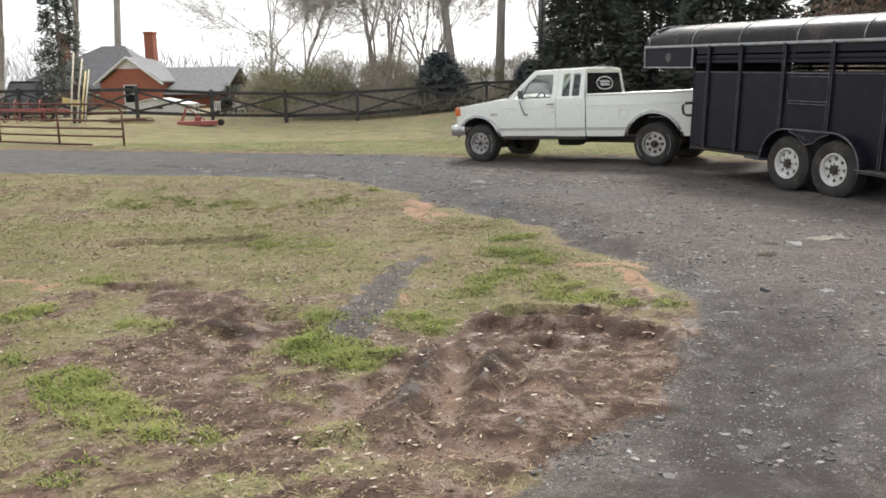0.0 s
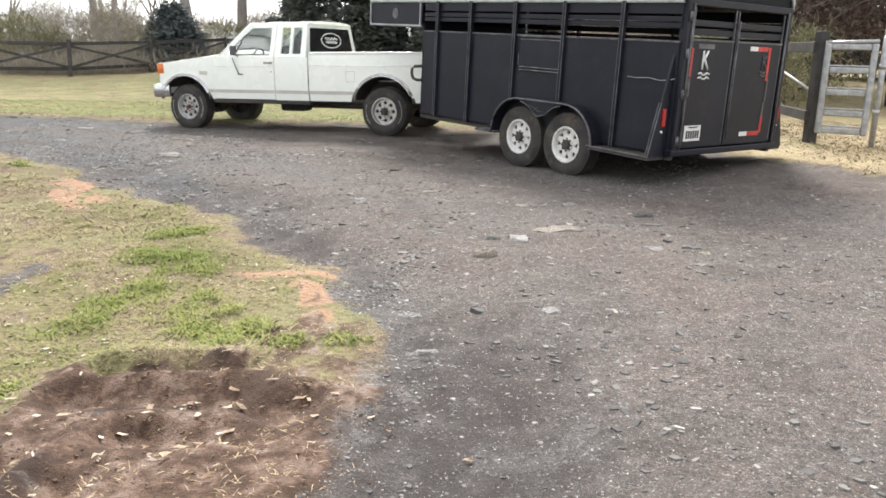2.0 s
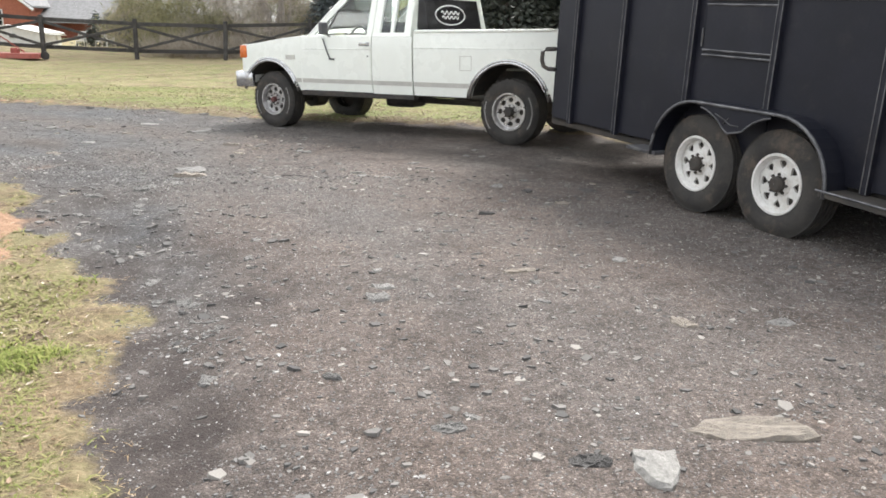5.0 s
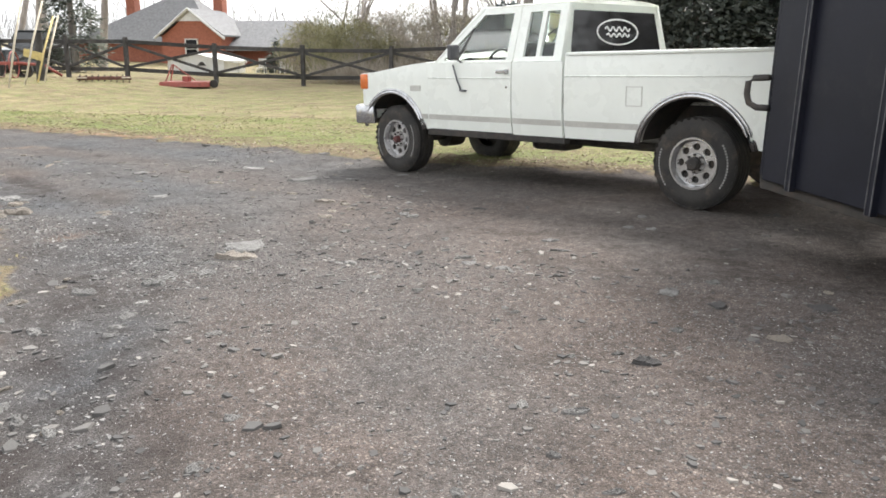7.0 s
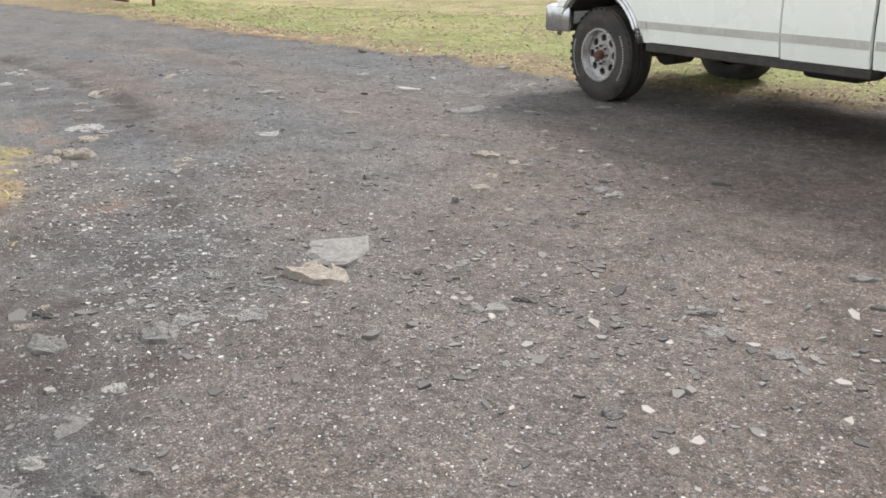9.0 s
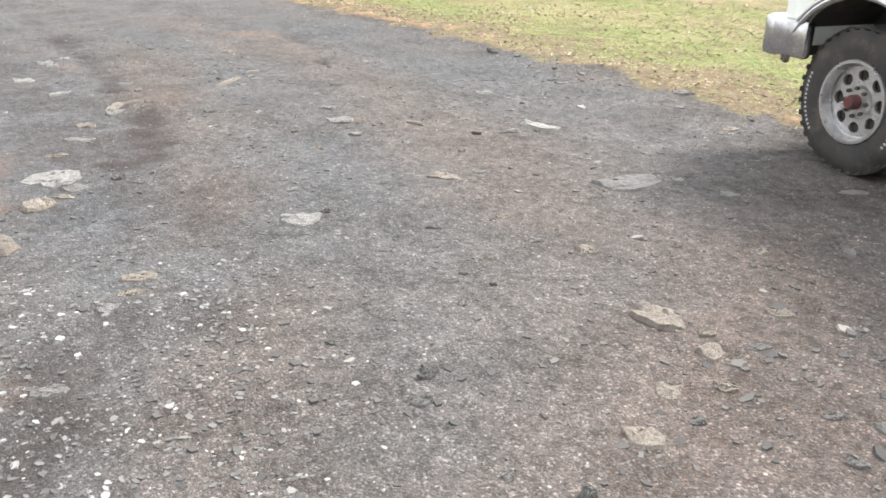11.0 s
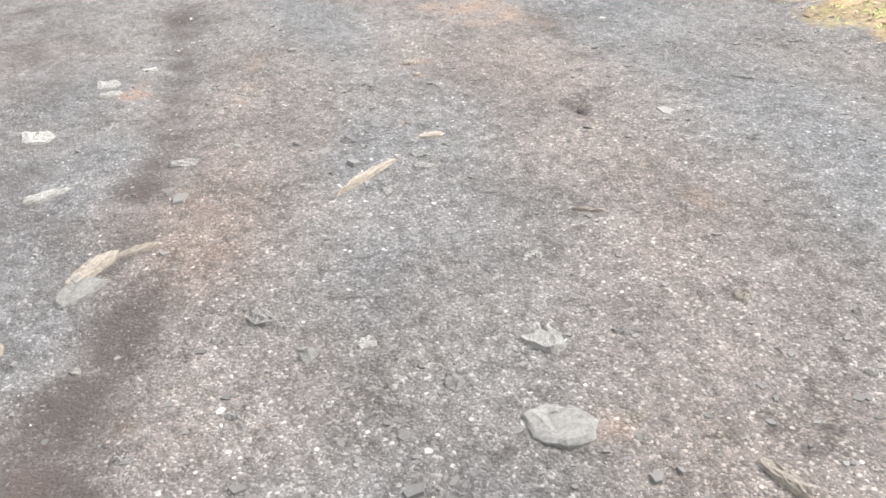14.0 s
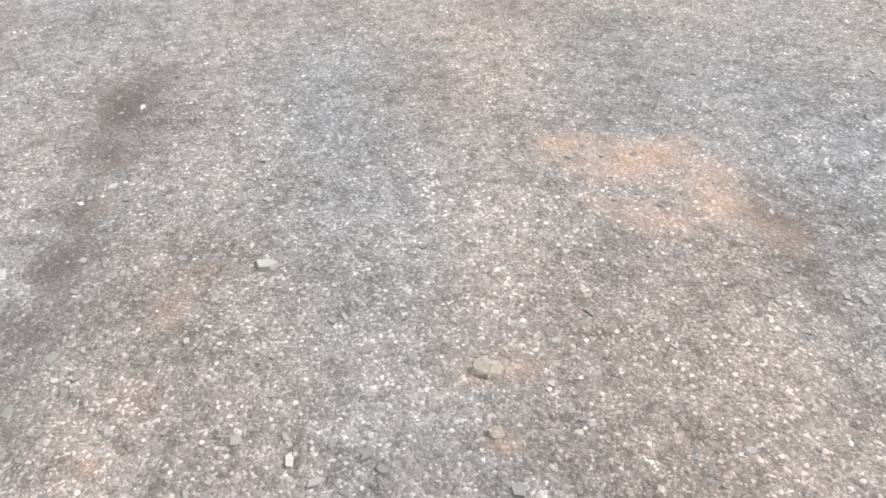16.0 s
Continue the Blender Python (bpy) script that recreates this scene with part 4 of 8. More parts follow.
def arch(cx, cz, r, base):
    return lambda x: max(base, cz + math.sqrt(max(0.0, r * r - (x - cx) ** 2))) if abs(x - cx) < r else base


def pillar_y(z):
    return 0.955 - 0.30 * max(0.0, z - 1.28)


def window_frame(bm, outer, inner, side, thick=0.04):
    """A ring of body panel between an outer and an inner outline in x and z, leaning in with height."""
    n = len(outer)
    v = [[bm.verts.new((x, side * (pillar_y(z) - d), z)) for x, z in pts] for d in (0, thick) for pts in (outer, inner)]
    for i in range(n):
        j = (i + 1) % n
        for a, b in ((v[0], v[1]), (v[3], v[2]), (v[2], v[0]), (v[1], v[3])):
            bm.faces.new((a[i], a[j], b[j], b[i]))
    bmesh.ops.recalc_face_normals(bm, faces=bm.faces)


def pane(bm, pts, side, inset=0.02):
    f = [bm.verts.new((x, side * (pillar_y(z) - inset), z)) for x, z in pts]
    g = [bm.verts.new((x, side * (pillar_y(z) - inset - 0.005), z)) for x, z in pts]
    bm.faces.new(f)
    bm.faces.new(g[::-1])
    for i in range(len(f)):
        j = (i + 1) % len(f)
        bm.faces.new((f[i], g[i], g[j], f[j]))
    bmesh.ops.recalc_face_normals(bm, faces=bm.faces)


def clear(ob):
    ob.visible_shadow = False
    return ob


SILL, BELT, RAIL = 0.55, 1.28, 1.345


def hood_edge(x):
    return 1.285 - 0.11 * step01(x, 3.3, 4.48)


def build_truck():
    lin = lambda a, b, n: [a + (b - a) * k / n for k in range(n + 1)]
    for side in (1, -1):
        bm = bmesh.new()
        low = arch(3.91, 0.42, 0.53, SILL)
        sheet(bm, lin(3.292, 4.46, 44), lambda x: max(low(x), 0.66 * step01(x, 4.33, 4.38)), hood_edge, lambda z: flank(z) - 0.01, side)
        fender = smooth_angle(part("front_fender", bm, WHITE_PAINT, truck))
        bm = bmesh.new()
        sheet(bm, lin(2.045, 3.28, 10), lambda x: SILL + 0.01, lambda x: BELT, flank, side)
        door = smooth_angle(part("door", bm, WHITE_PAINT, truck))
        bm = bmesh.new()
        sheet(bm, lin(1.39, 2.03, 6), lambda x: SILL, lambda x: BELT, flank, side)
        smooth_angle(part("cab_side", bm, WHITE_PAINT, truck))
        bm = bmesh.new()
        sheet(bm, lin(-1.17, 1.365, 70), arch(0, 0.42, 0.55, SILL), lambda x: RAIL, flank, side, 0.05)
        bed = smooth_angle(part("bed_side", bm, WHITE_PAINT, truck))
        # rocker under the doors and folded rail on the bed
        bm = bmesh.new()
        box(bm, (2.35, side * 0.90, SILL - 0.03), (1.95, 0.10, 0.07), 0.01)
        part("rocker_panel", bm, DARK_STEEL, truck)
        bm = bmesh.new()
        box(bm, (0.095, side * 0.93, RAIL), (2.51, 0.11, 0.035), 0.012)
        part("bed_rail", bm, WHITE_PAINT, bed)
        # stripe
        for nm, own, x0, x1 in (("stripe", door, 2.05, 3.275), ("stripe", bed, 0.53, 1.355), ("stripe", fender, 3.30, 3.42)):
            bm = bmesh.new()
            sheet(bm, lin(x0, x1, 4), lambda x: 0.665, lambda x: 0.72, lambda z: flank(z) + 0.003, side, 0.004, 1)
            part(nm, bm, STRIPE, own)
        bm = bmesh.new()
        sheet(bm, lin(1.395, 2.025, 4), lambda x: 0.665, lambda x: 0.72, lambda z: flank(z) + 0.003, side, 0.004, 1)
        part("stripe", bm, STRIPE, truck)
        # body crease
        for own, x0, x1, z in ((door, 2.05, 3.275, 1.12), (bed, -1.16, 1.355, 1.14)):
            bm = bmesh.new()
            tube(bm, [(x0, side * (flank(z) - 0.002), z), (x1, side * (flank(z) - 0.002), z)], 0.008, 6)
            part("crease", bm, WHITE_PAINT, own, smooth=True)
        # chrome arches
        for own, cx, cz, r in ((fender, 3.91, 0.42, 0.535), (bed, 0, 0.42, 0.555)):
            bm = bmesh.new()
            tube(bm, [(cx + r * math.cos(t), side * (flank(cz + r * math.sin(t)) + 0.004), cz + r * math.sin(t)) for t in lin(0.22, math.pi - 0.22, 22)], 0.021, 6)
            tube(bm, [(cx + (r + 0.028) * math.cos(t), side * (flank(cz + r * math.sin(t)) - 0.004), cz + (r + 0.028) * math.sin(t)) for t in lin(0.22, math.pi - 0.22, 22)], 0.019, 6)
            part("wheel_arch_trim", bm, CHROME, own, "chrome wheel arch trim", smooth=True)
            bm = bmesh.new()
            prof = [(cx + (r + 0.01) * math.cos(t), cz + (r + 0.01) * math.sin(t)) for t in lin(0.26, math.pi - 0.26, 18)]
            for (xa, za), (xb, zb) in zip(prof, prof[1:]):
                bm.faces.new([bm.verts.new(p) for p in ((xa, side * 0.93, za), (xb, side * 0.93, zb), (xb, side * 0.42, zb), (xa, side * 0.42, za))])
            bm.faces.new([bm.verts.new((x, side * 0.42, z)) for x, z in prof])
            part("wheel_well", bm, DARK_STEEL, own)
        # glasshouse
        bm = bmesh.new()
        window_frame(bm, [(3.20, 1.282), (2.05, 1.282), (2.05, 1.835), (2.57, 1.835)], [(3.06, 1.305), (2.14, 1.305), (2.14, 1.765), (2.55, 1.765)], side)
        part("window_frame", bm, WHITE_PAINT, door)
        bm = bmesh.new()
        pane(bm, [(3.08, 1.295), (2.13, 1.295), (2.13, 1.775), (2.56, 1.775)], side)
        clear(part("window", bm, CAR_GLASS, door))
        bm = bmesh.new()
        tube(bm, [(2.86, side * (pillar_y(1.30) - 0.01), 1.30), (2.69, side * (pillar_y(1.66) - 0.01), 1.64)], 0.013, 6)
        part("vent_divider", bm, INTERIOR, door)
        for xa, xb, ha, hb in ((1.725, 2.04, 1.755, 1.925), (1.43, 1.725, 1.535, 1.705)):
            bm = bmesh.new()
            window_frame(bm, [(xb, 1.282), (xa, 1.282), (xa + (0.03 if xa < 1.5 else 0), 1.835), (xb, 1.835)], [(hb, 1.33), (ha, 1.33), (ha + 0.01, 1.765), (hb, 1.765)], side)
            fr = part("opera_window_frame", bm, WHITE_PAINT, truck)
            bm = bmesh.new()
            pane(bm, [(hb + 0.01, 1.32), (ha - 0.01, 1.32), (ha, 1.775), (hb + 0.01, 1.775)], side, 0.03)
            clear(part("window", bm, CAR_GLASS, fr))
        # handle, lock, mirror with its bent bracket
        bm = bmesh.new()
        box(bm, (2.16, side * (flank(1.17) + 0.012), 1.185), (0.15, 0.025, 0.035), 0.008)
        box(bm, (2.10, side * (flank(1.17) + 0.004), 1.185), (0.06, 0.012, 0.05), 0.004)
        handle = part("door_handle", bm, CHROME, door, "dull chrome door handle")
        bm = bmesh.new()
        tube(bm, [(2.10, side * flank(1.0), 1.03), (2.10, side * (flank(1.0) + 0.008), 1.03)], 0.012, 10)
        part("door_lock", bm, CHROME, handle.parent)
        bm = bmesh.new()
        box(bm, (2.80, side * 1.05, 1.39), (0.06, 0.14, 0.16), 0.02)
        tube(bm, [(2.76, side * 0.95, 1.27), (2.79, side * 1.02, 1.33)], 0.012, 6)
        mir = part("mirror", bm, INTERIOR, door)
        bm = bmesh.new()
        tube(bm, [(2.86, side * 1.0, 1.26), (2.79, side * 1.01, 1.10), (2.74, side * 1.0, 0.985)], 0.009, 6)
        tube(bm, [(2.76, side * 1.0, 0.99), (2.67, side * 0.995, 0.985)], 0.012, 6)
        part("mirror_bracket", bm, EDGE_PAINT, mir, "grey bent mirror bracket hanging loose", smooth=True)
        # maker's badge and marker
        bm = bmesh.new()
        box(bm, (3.50, side * (flank(1.02) - 0.006), 1.005), (0.17, 0.012, 0.062), 0.004)
        part("badge", bm, STRIPE, fender, "grey fender badge")
        bm = bmesh.new()
        box(bm, (4.43, side * 0.925, 1.075), (0.14, 0.13, 0.18), 0.02)
        smooth_angle(part("marker_lamp", bm, ORANGE_LENS, truck, "amber corner marker lamp"))
        bm = bmesh.new()
        box(bm, (4.485, side * 0.64, 1.05), (0.05, 0.29, 0.17), 0.015)
        part("headlight", bm, CAR_GLASS, truck, "rectangular headlight")
        # tail lamp
        bm = bmesh.new()
        box(bm, (-1.175, side * 0.91, 1.0), (0.03, 0.12, 0.34), 0.01)
        part("tail_lamp", bm, RED_LENS, truck, "red tail lamp")
        for x in (0.0, 3.91):
            m = Matrix.Translation((x, side * 0.80, 0.40)) @ (Matrix.Identity(4) if side > 0 else Matrix.Rotation(math.pi, 4, "Z"))
            wheel(truck, m, 0.40, 0.28, 0.222, ALLOY, 8, round_hole, HUB_RED if x > 1 else DARK_STEEL, 0.042 if x > 1 else 0.062, True)
    # fuel flap, on the near side
    bm = bmesh.new()
    for x0, x1, z0, z1 in ((0.495, 0.665, 0.875, 0.881), (0.495, 0.665, 1.044, 1.05), (0.495, 0.501, 0.875, 1.05), (0.659, 0.665, 0.875, 1.05)):
        box(bm, ((x0 + x1) / 2, flank(1) + 0.001, (z0 + z1) / 2), (x1 - x0, 0.006, z1 - z0))
    part("fuel_flap", bm, STRIPE, truck, "fuel filler flap")
    # hood, cowl, front
    bm = bmesh.new()
    grid = [[bm.verts.new((x, y, hood_edge(x) + 0.05 * (1 - (y / 0.95) ** 2) - 0.03 * step01(x, 4.34, 4.50) + 0.012 * math.exp(-((abs(y) - 0.5) / 0.06) ** 2))) for y in lin(-0.95, 0.95, 20)] for x in lin(3.1, 4.50, 14)]
    for a, b in zip(grid, grid[1:]):
        for k in range(20):
            bm.faces.new((a[k], b[k], b[k + 1], a[k + 1]))
    bmesh.ops.solidify(bm, geom=bm.faces[:], thickness=0.02)
    smooth_angle(part("hood", bm, WHITE_PAINT, truck))
    bm = bmesh.new()
    box(bm, (4.45, 0, 1.035), (0.05, 1.0, 0.24), 0.01)
    for k in range(5):
        box(bm, (4.482, 0, 0.945 + k * 0.045), (0.02, 0.96, 0.016), 0.003)
    part("grille", bm, CHROME, truck, "chrome front grille")
    bm = bmesh.new()
    box(bm, (4.41, 0, 0.88), (0.12, 1.9, 0.50), 0.02)
    part("front_panel", bm, WHITE_PAINT, truck)
    for x, nm in ((4.55, "front_bumper"), (-1.27, "rear_bumper")):
        bm = bmesh.new()
        box(bm, (x, 0, 0.68), (0.13, 2.0, 0.24), 0.035)
        if x > 0:
            for side in (1, -1):
                box(bm, (x - 0.15, side * 0.965, 0.68), (0.30, 0.07, 0.22), 0.03)
        smooth_angle(part(nm, bm, CHROME, truck, "dented chrome bumper"))
    # roof, screens
    bm = bmesh.new()
    ys, grid = lin(-1, 1, 14), []
    for x in lin(1.45, 2.60, 12):
        e = 1.838 - 0.03 * step01(x, 2.35, 2.60)
        grid.append([bm.verts.new((x, y * 0.795, e + 0.045 * (1 - y ** 4) * (1 - 0.4 * step01(x, 2.35, 2.60)))) for y in ys])
    for a, b in zip(grid, grid[1:]):
        for k in range(14):
            bm.faces.new((a[k], b[k], b[k + 1], a[k + 1]))
    bmesh.ops.solidify(bm, geom=bm.faces[:], thickness=0.03)
    roof = smooth_angle(part("roof", bm, WHITE_PAINT, truck))
    bm = bmesh.new()
    box(bm, (1.50, 0.0, 1.90), (0.08, 0.22, 0.035), 0.01)
    part("cargo_lamp", bm, INTERIOR, roof)
    bm = bmesh.new()
    a = [bm.verts.new(p) for p in ((3.17, -0.88, 1.29), (3.22, 0, 1.30), (3.17, 0.88, 1.29), (2.58, 0.74, 1.82), (2.61, 0, 1.845), (2.58, -0.74, 1.82))]
    bm.faces.new((a[0], a[1], a[4], a[5]))
    bm.faces.new((a[1], a[2], a[3], a[4]))
    clear(smooth_angle(part("windshield", bm, CAR_GLASS, truck)))
    bm = bmesh.new()
    for side in (1, -1):
        tube(bm, [(3.19, side * 0.93, 1.27), (2.58, side * 0.775, 1.835)], 0.03, 8)
    tube(bm, [(2.58, -0.775, 1.83), (2.61, 0, 1.86), (2.58, 0.775, 1.83)], 0.025, 8)
    part("windshield_frame", bm, WHITE_PAINT, truck, smooth=True)
    # back of the cab, with its tinted window and an oval sticker
    def back(y, z):
        return (1.42 + 0.09 * (z - 1.28), y, z)
    bm = bmesh.new()
    o = [(-0.95, 0.62), (0.95, 0.62), (0.955, 1.28), (0.79, 1.835), (-0.79, 1.835), (-0.955, 1.28)]
    i = [(-0.80, 1.352), (0.80, 1.352), (0.79, 1.42), (0.71, 1.765), (-0.71, 1.765), (-0.79, 1.42)]
    vo, vi = [bm.verts.new(back(*p)) for p in o], [bm.verts.new(back(*p)) for p in i]
    for k in range(6):
        bm.faces.new((vo[k], vo[(k + 1) % 6], vi[(k + 1) % 6], vi[k]))
    bmesh.ops.solidify(bm, geom=bm.faces[:], thickness=0.03)
    part("cab_back", bm, WHITE_PAINT, truck)
    bm = bmesh.new()
    bm.faces.new([bm.verts.new(back(y * 1.01, z)) for y, z in i])
    glass = part("rear_window", bm, DARK_GLASS, truck, "tinted rear window")
    bm = bmesh.new()
    def sticker(pts):
        tube(bm, [(back(y, z)[0] - 0.006, y, z) for y, z in pts], 0.0085, 5)
    sticker([(0.36 * math.cos(t), 1.56 + 0.125 * math.sin(t)) for t in lin(0, 2 * math.pi, 40)])
    # two plain waves within the oval
    for z0, amp, half in ((1.59, 0.022, 0.22), (1.53, 0.018, 0.20)):
        sticker([(half * (1 - k / 15), z0 + amp * math.sin(k * 0.85)) for k in range(31)])
    part("oval_sticker", bm, WHITE_DECAL, glass, "white oval sticker with two wavy lines")
    # bed
    bm = bmesh.new()
    box(bm, (0.07, 0, 0.88), (2.44, 0.84, 0.05), 0.01)
    box(bm, (1.34, 0, 1.05), (0.04, 1.84, 0.56), 0.01)
    part("bed_floor", bm, WHITE_PAINT, truck)
    bm = bmesh.new()
    box(bm, (-1.15, 0, 1.07), (0.06, 1.78, 0.54), 0.015)
    part("tailgate", bm, WHITE_PAINT, truck)
    # cabin
    bm = bmesh.new()
    box(bm, (2.2, 0, 0.66), (1.75, 1.8, 0.06))
    box(bm, (3.02, 0, 1.14), (0.30, 1.76, 0.24), 0.04)
    part("dashboard", bm, INTERIOR, truck)
    bm = bmesh.new()
    box(bm, (2.30, 0, 0.90), (0.5, 1.6, 0.30), 0.06)
    box(bm, (2.08, 0, 1.20), (0.16, 1.6, 0.55), 0.05, Matrix.Rotation(radians(-10), 4, "Y"))
    part("bench_seat", bm, INTERIOR, truck)
    bm = bmesh.new()
    ring = [Vector((2.72 - 0.06 * math.sin(t), 0.42 + 0.19 * math.cos(t), 1.24 + 0.18 * math.sin(t))) for t in lin(0, 2 * math.pi, 24)]
    tube(bm, ring, 0.014, 6)
    tube(bm, [(2.75, 0.42, 1.24), (2.95, 0.42, 1.17)], 0.02, 6)
    tube(bm, [ring[0], (2.75, 0.42, 1.24), ring[12]], 0.01, 5)
    part("steering_wheel", bm, INTERIOR, truck, smooth=True)
    # running gear
    bm = bmesh.new()
    for side in (1, -1):
        box(bm, (1.7, side * 0.43, 0.57), (5.6, 0.08, 0.14), 0.01)
    box(bm, (2.35, 0, 0.52), (1.5, 0.7, 0.12), 0.03)
    box(bm, (2.2, 0, 0.42), (0.5, 0.35, 0.22), 0.05)
    box(bm, (0.9, -0.25, 0.50), (1.0, 0.45, 0.22), 0.05)
    for x in (0, 3.91):
        tube(bm, [(x, -0.75, 0.385), (x, 0.75, 0.385)], 0.05, 10)
        tube(bm, [(x, -0.12, 0.385), (x, 0.14, 0.385)], [0.14, 0.14], 12)
    tube(bm, [(2.0, 0.1, 0.42), (0.1, 0.0, 0.39)], 0.04, 8)
    tube(bm, [(3.0, -0.4, 0.45), (0.6, -0.55, 0.44), (-1.0, -0.6, 0.5)], 0.035, 8)
    part("chassis", bm, DARK_STEEL, truck)


build_truck()


# ---- black stock trailer ----
TRAILER = pose(5.555, 14.873, 0.064, -0.12, 1.61, -62.36)
trailer = thing("livestock_trailer", TRAILER, "black gooseneck stock trailer with slatted sides and arched roof", "trailer")
TL, TW, FLOOR, WALL, EAVE, NECK, NECK_FLOOR = 4.49, 2.10, 0.48, 1.665, 2.08, -1.33, 1.735
HUBS, HUB = (2.285, 3.10), 0.405
RIBS = (0.40, 1.12, 1.995, 2.84, 3.725)


def build_trailer():
    lin = lambda a, b, n: [a + (b - a) * k / n for k in range(n + 1)]
    for v, s in ((0.0, -1), (TW, 1)):
        near = v == 0.0
        edges = [0.06, *RIBS, TL]
        for a, b in zip(edges, edges[1:]):
            bm = bmesh.new()
            box(bm, ((a + b) / 2, v, (FLOOR + WALL) / 2), (b - a - 0.012, 0.03, WALL - FLOOR), 0.006)
            bay = part("side_panel", bm, BLACK_PAINT, trailer)
            bm = bmesh.new()
            box(bm, ((a + b) / 2, v + s * 0.008, WALL), (b - a - 0.012, 0.034, 0.02), 0.004)
            part("panel_cap", bm, EDGE_PAINT, bay)
            for z, h in ((2.005, 0.11), (1.898, 0.052), (1.833, 0.052)) if near else ((2.005, 0.12), (1.895, 0.08), (1.81, 0.08), (1.72, 0.05)):
                bm = bmesh.new()
                box(bm, ((a + b) / 2, v, z), (b - a - 0.012, 0.024, h), 0.006)
                box(bm, ((a + b) / 2, v + s * 0.013, z - h / 2 + 0.004), (b - a - 0.012, 0.012, 0.008))
                part("slat", bm, BLACK_PAINT, trailer)
        for u in RIBS:
            bm = bmesh.new()
            box(bm, (u, v + s * 0.03, (0.46 + EAVE) / 2 + (0.18 if 1.5 < u < 3 else 0)), (0.05, 0.05, EAVE - 0.46 - (0.36 if 1.5 < u < 3 else 0)), 0.006)
            rib = part("side_post", bm, BLACK_PAINT, trailer)
            bm = bmesh.new()
            for e in (-0.021, 0.021):
                box(bm, (u + e, v + s * 0.056, (0.46 + EAVE) / 2 + (0.18 if 1.5 < u < 3 else 0)), (0.007, 0.006, EAVE - 0.47 - (0.36 if 1.5 < u < 3 else 0)))
            part("post_edge", bm, EDGE_PAINT, rib, "worn grey post edges")
        # drop window between the wheels' posts
        bm = bmesh.new()
        for z in (1.655, 1.615, 1.275, 1.238):
            tube(bm, [(2.11, v + s * 0.03, z), (2.81, v + s * 0.03, z)], 0.009, 6)
        tube(bm, [(2.09, v + s * 0.03, 1.30), (2.09, v + s * 0.03, 1.44)], 0.008, 6)
        part("drop_window_rails", bm, EDGE_PAINT, trailer)
        bm = bmesh.new()
        box(bm, (2.46, v + s * 0.022, 1.44), (0.70, 0.014, 0.34), 0.004)
        part("drop_window", bm, BLACK_PAINT, trailer)
        # eave rail, gooseneck rails
        bm = bmesh.new()
        box(bm, ((TL + NECK) / 2, v + s * 0.02, EAVE), (TL - NECK, 0.05, 0.045), 0.01)
        smooth_angle(part("eave_rail", bm, GALV, trailer))
        bm = bmesh.new()
        box(bm, (NECK / 2, v, (NECK_FLOOR + EAVE) / 2), (-NECK, 0.03, EAVE - NECK_FLOOR), 0.005)
        neck = part("gooseneck_side", bm, BLACK_PAINT, trailer)
        bm = bmesh.new()
        box(bm, (NECK / 2, v + s * 0.02, NECK_FLOOR), (-NECK, 0.03, 0.025), 0.004)
        box(bm, (NECK + 0.012, v + s * 0.02, (NECK_FLOOR + EAVE) / 2), (0.025, 0.03, EAVE - NECK_FLOOR), 0.004)
        box(bm, (-0.03, v + s * 0.02, (NECK_FLOOR + EAVE) / 2), (0.025, 0.03, EAVE - NECK_FLOOR), 0.004)
        part("gooseneck_trim", bm, GALV, neck)
        bm = bmesh.new()
        tube(bm, [(-0.66, v + s * 0.012, 1.905), (-0.66, v + s * 0.022, 1.905)], 0.075, 20)
        part("round_emblem", bm, EDGE_PAINT, neck, "worn grey oval emblem")
        # wheels, fender, step board
        for u in HUBS:
            m = Matrix.Translation((u, v + s * 0.02, HUB)) @ (Matrix.Rotation(math.pi, 4, "Z") if near else Matrix.Identity(4))
            wheel(trailer, m, 0.385, 0.225, 0.213, WHITE_RIM, 8, wedge_hole, DARK_STEEL, 0.06, False)
        bm = bmesh.new()
        crown = []
        for k, t in enumerate(lin(math.pi * 1.02, math.pi * 0.5, 9)):
            crown.append((HUBS[0] + 0.455 * math.cos(t), 0.435 + 0.455 * math.sin(t)))
        for t in lin(math.pi * 0.5, -0.02 * math.pi, 9):
            crown.append((HUBS[1] + 0.455 * math.cos(t), 0.435 + 0.455 * math.sin(t)))
        y0, y1 = v - s * 0.02, v + s * 0.20
        for (xa, za), (xb, zb) in zip(crown, crown[1:]):
            bm.faces.new([bm.verts.new(p) for p in ((xa, y0, za), (xb, y0, zb), (xb, y1, zb), (xa, y1, za))])
        # the skirt between the wheels dips to a point
        skirt = [(HUBS[0] + 0.43 * math.cos(t), 0.435 + 0.43 * math.sin(t)) for t in lin(math.pi * 0.45, math.pi * 0.24, 5)] + [(2.65, 0.70)] + [(HUBS[1] + 0.43 * math.cos(t), 0.435 + 0.43 * math.sin(t)) for t in lin(math.pi * 0.76, math.pi * 0.55, 5)]
        top = [(x, 0.89) for x, z in skirt]
        for k in range(len(skirt) - 1):
            bm.faces.new([bm.verts.new((x, y1, z)) for x, z in (skirt[k], skirt[k + 1], top[k + 1], top[k])])
        bmesh.ops.remove_doubles(bm, verts=bm.verts, dist=0.0005)
        bmesh.ops.solidify(bm, geom=bm.faces[:], thickness=0.006)
        fen = part("fender", bm, BLACK_PAINT, trailer)
        bm = bmesh.new()
        tube(bm, [(x, y1, z) for x, z in crown], 0.014, 6)
        tube(bm, [(x, y1, z) for x, z in skirt], 0.008, 5)
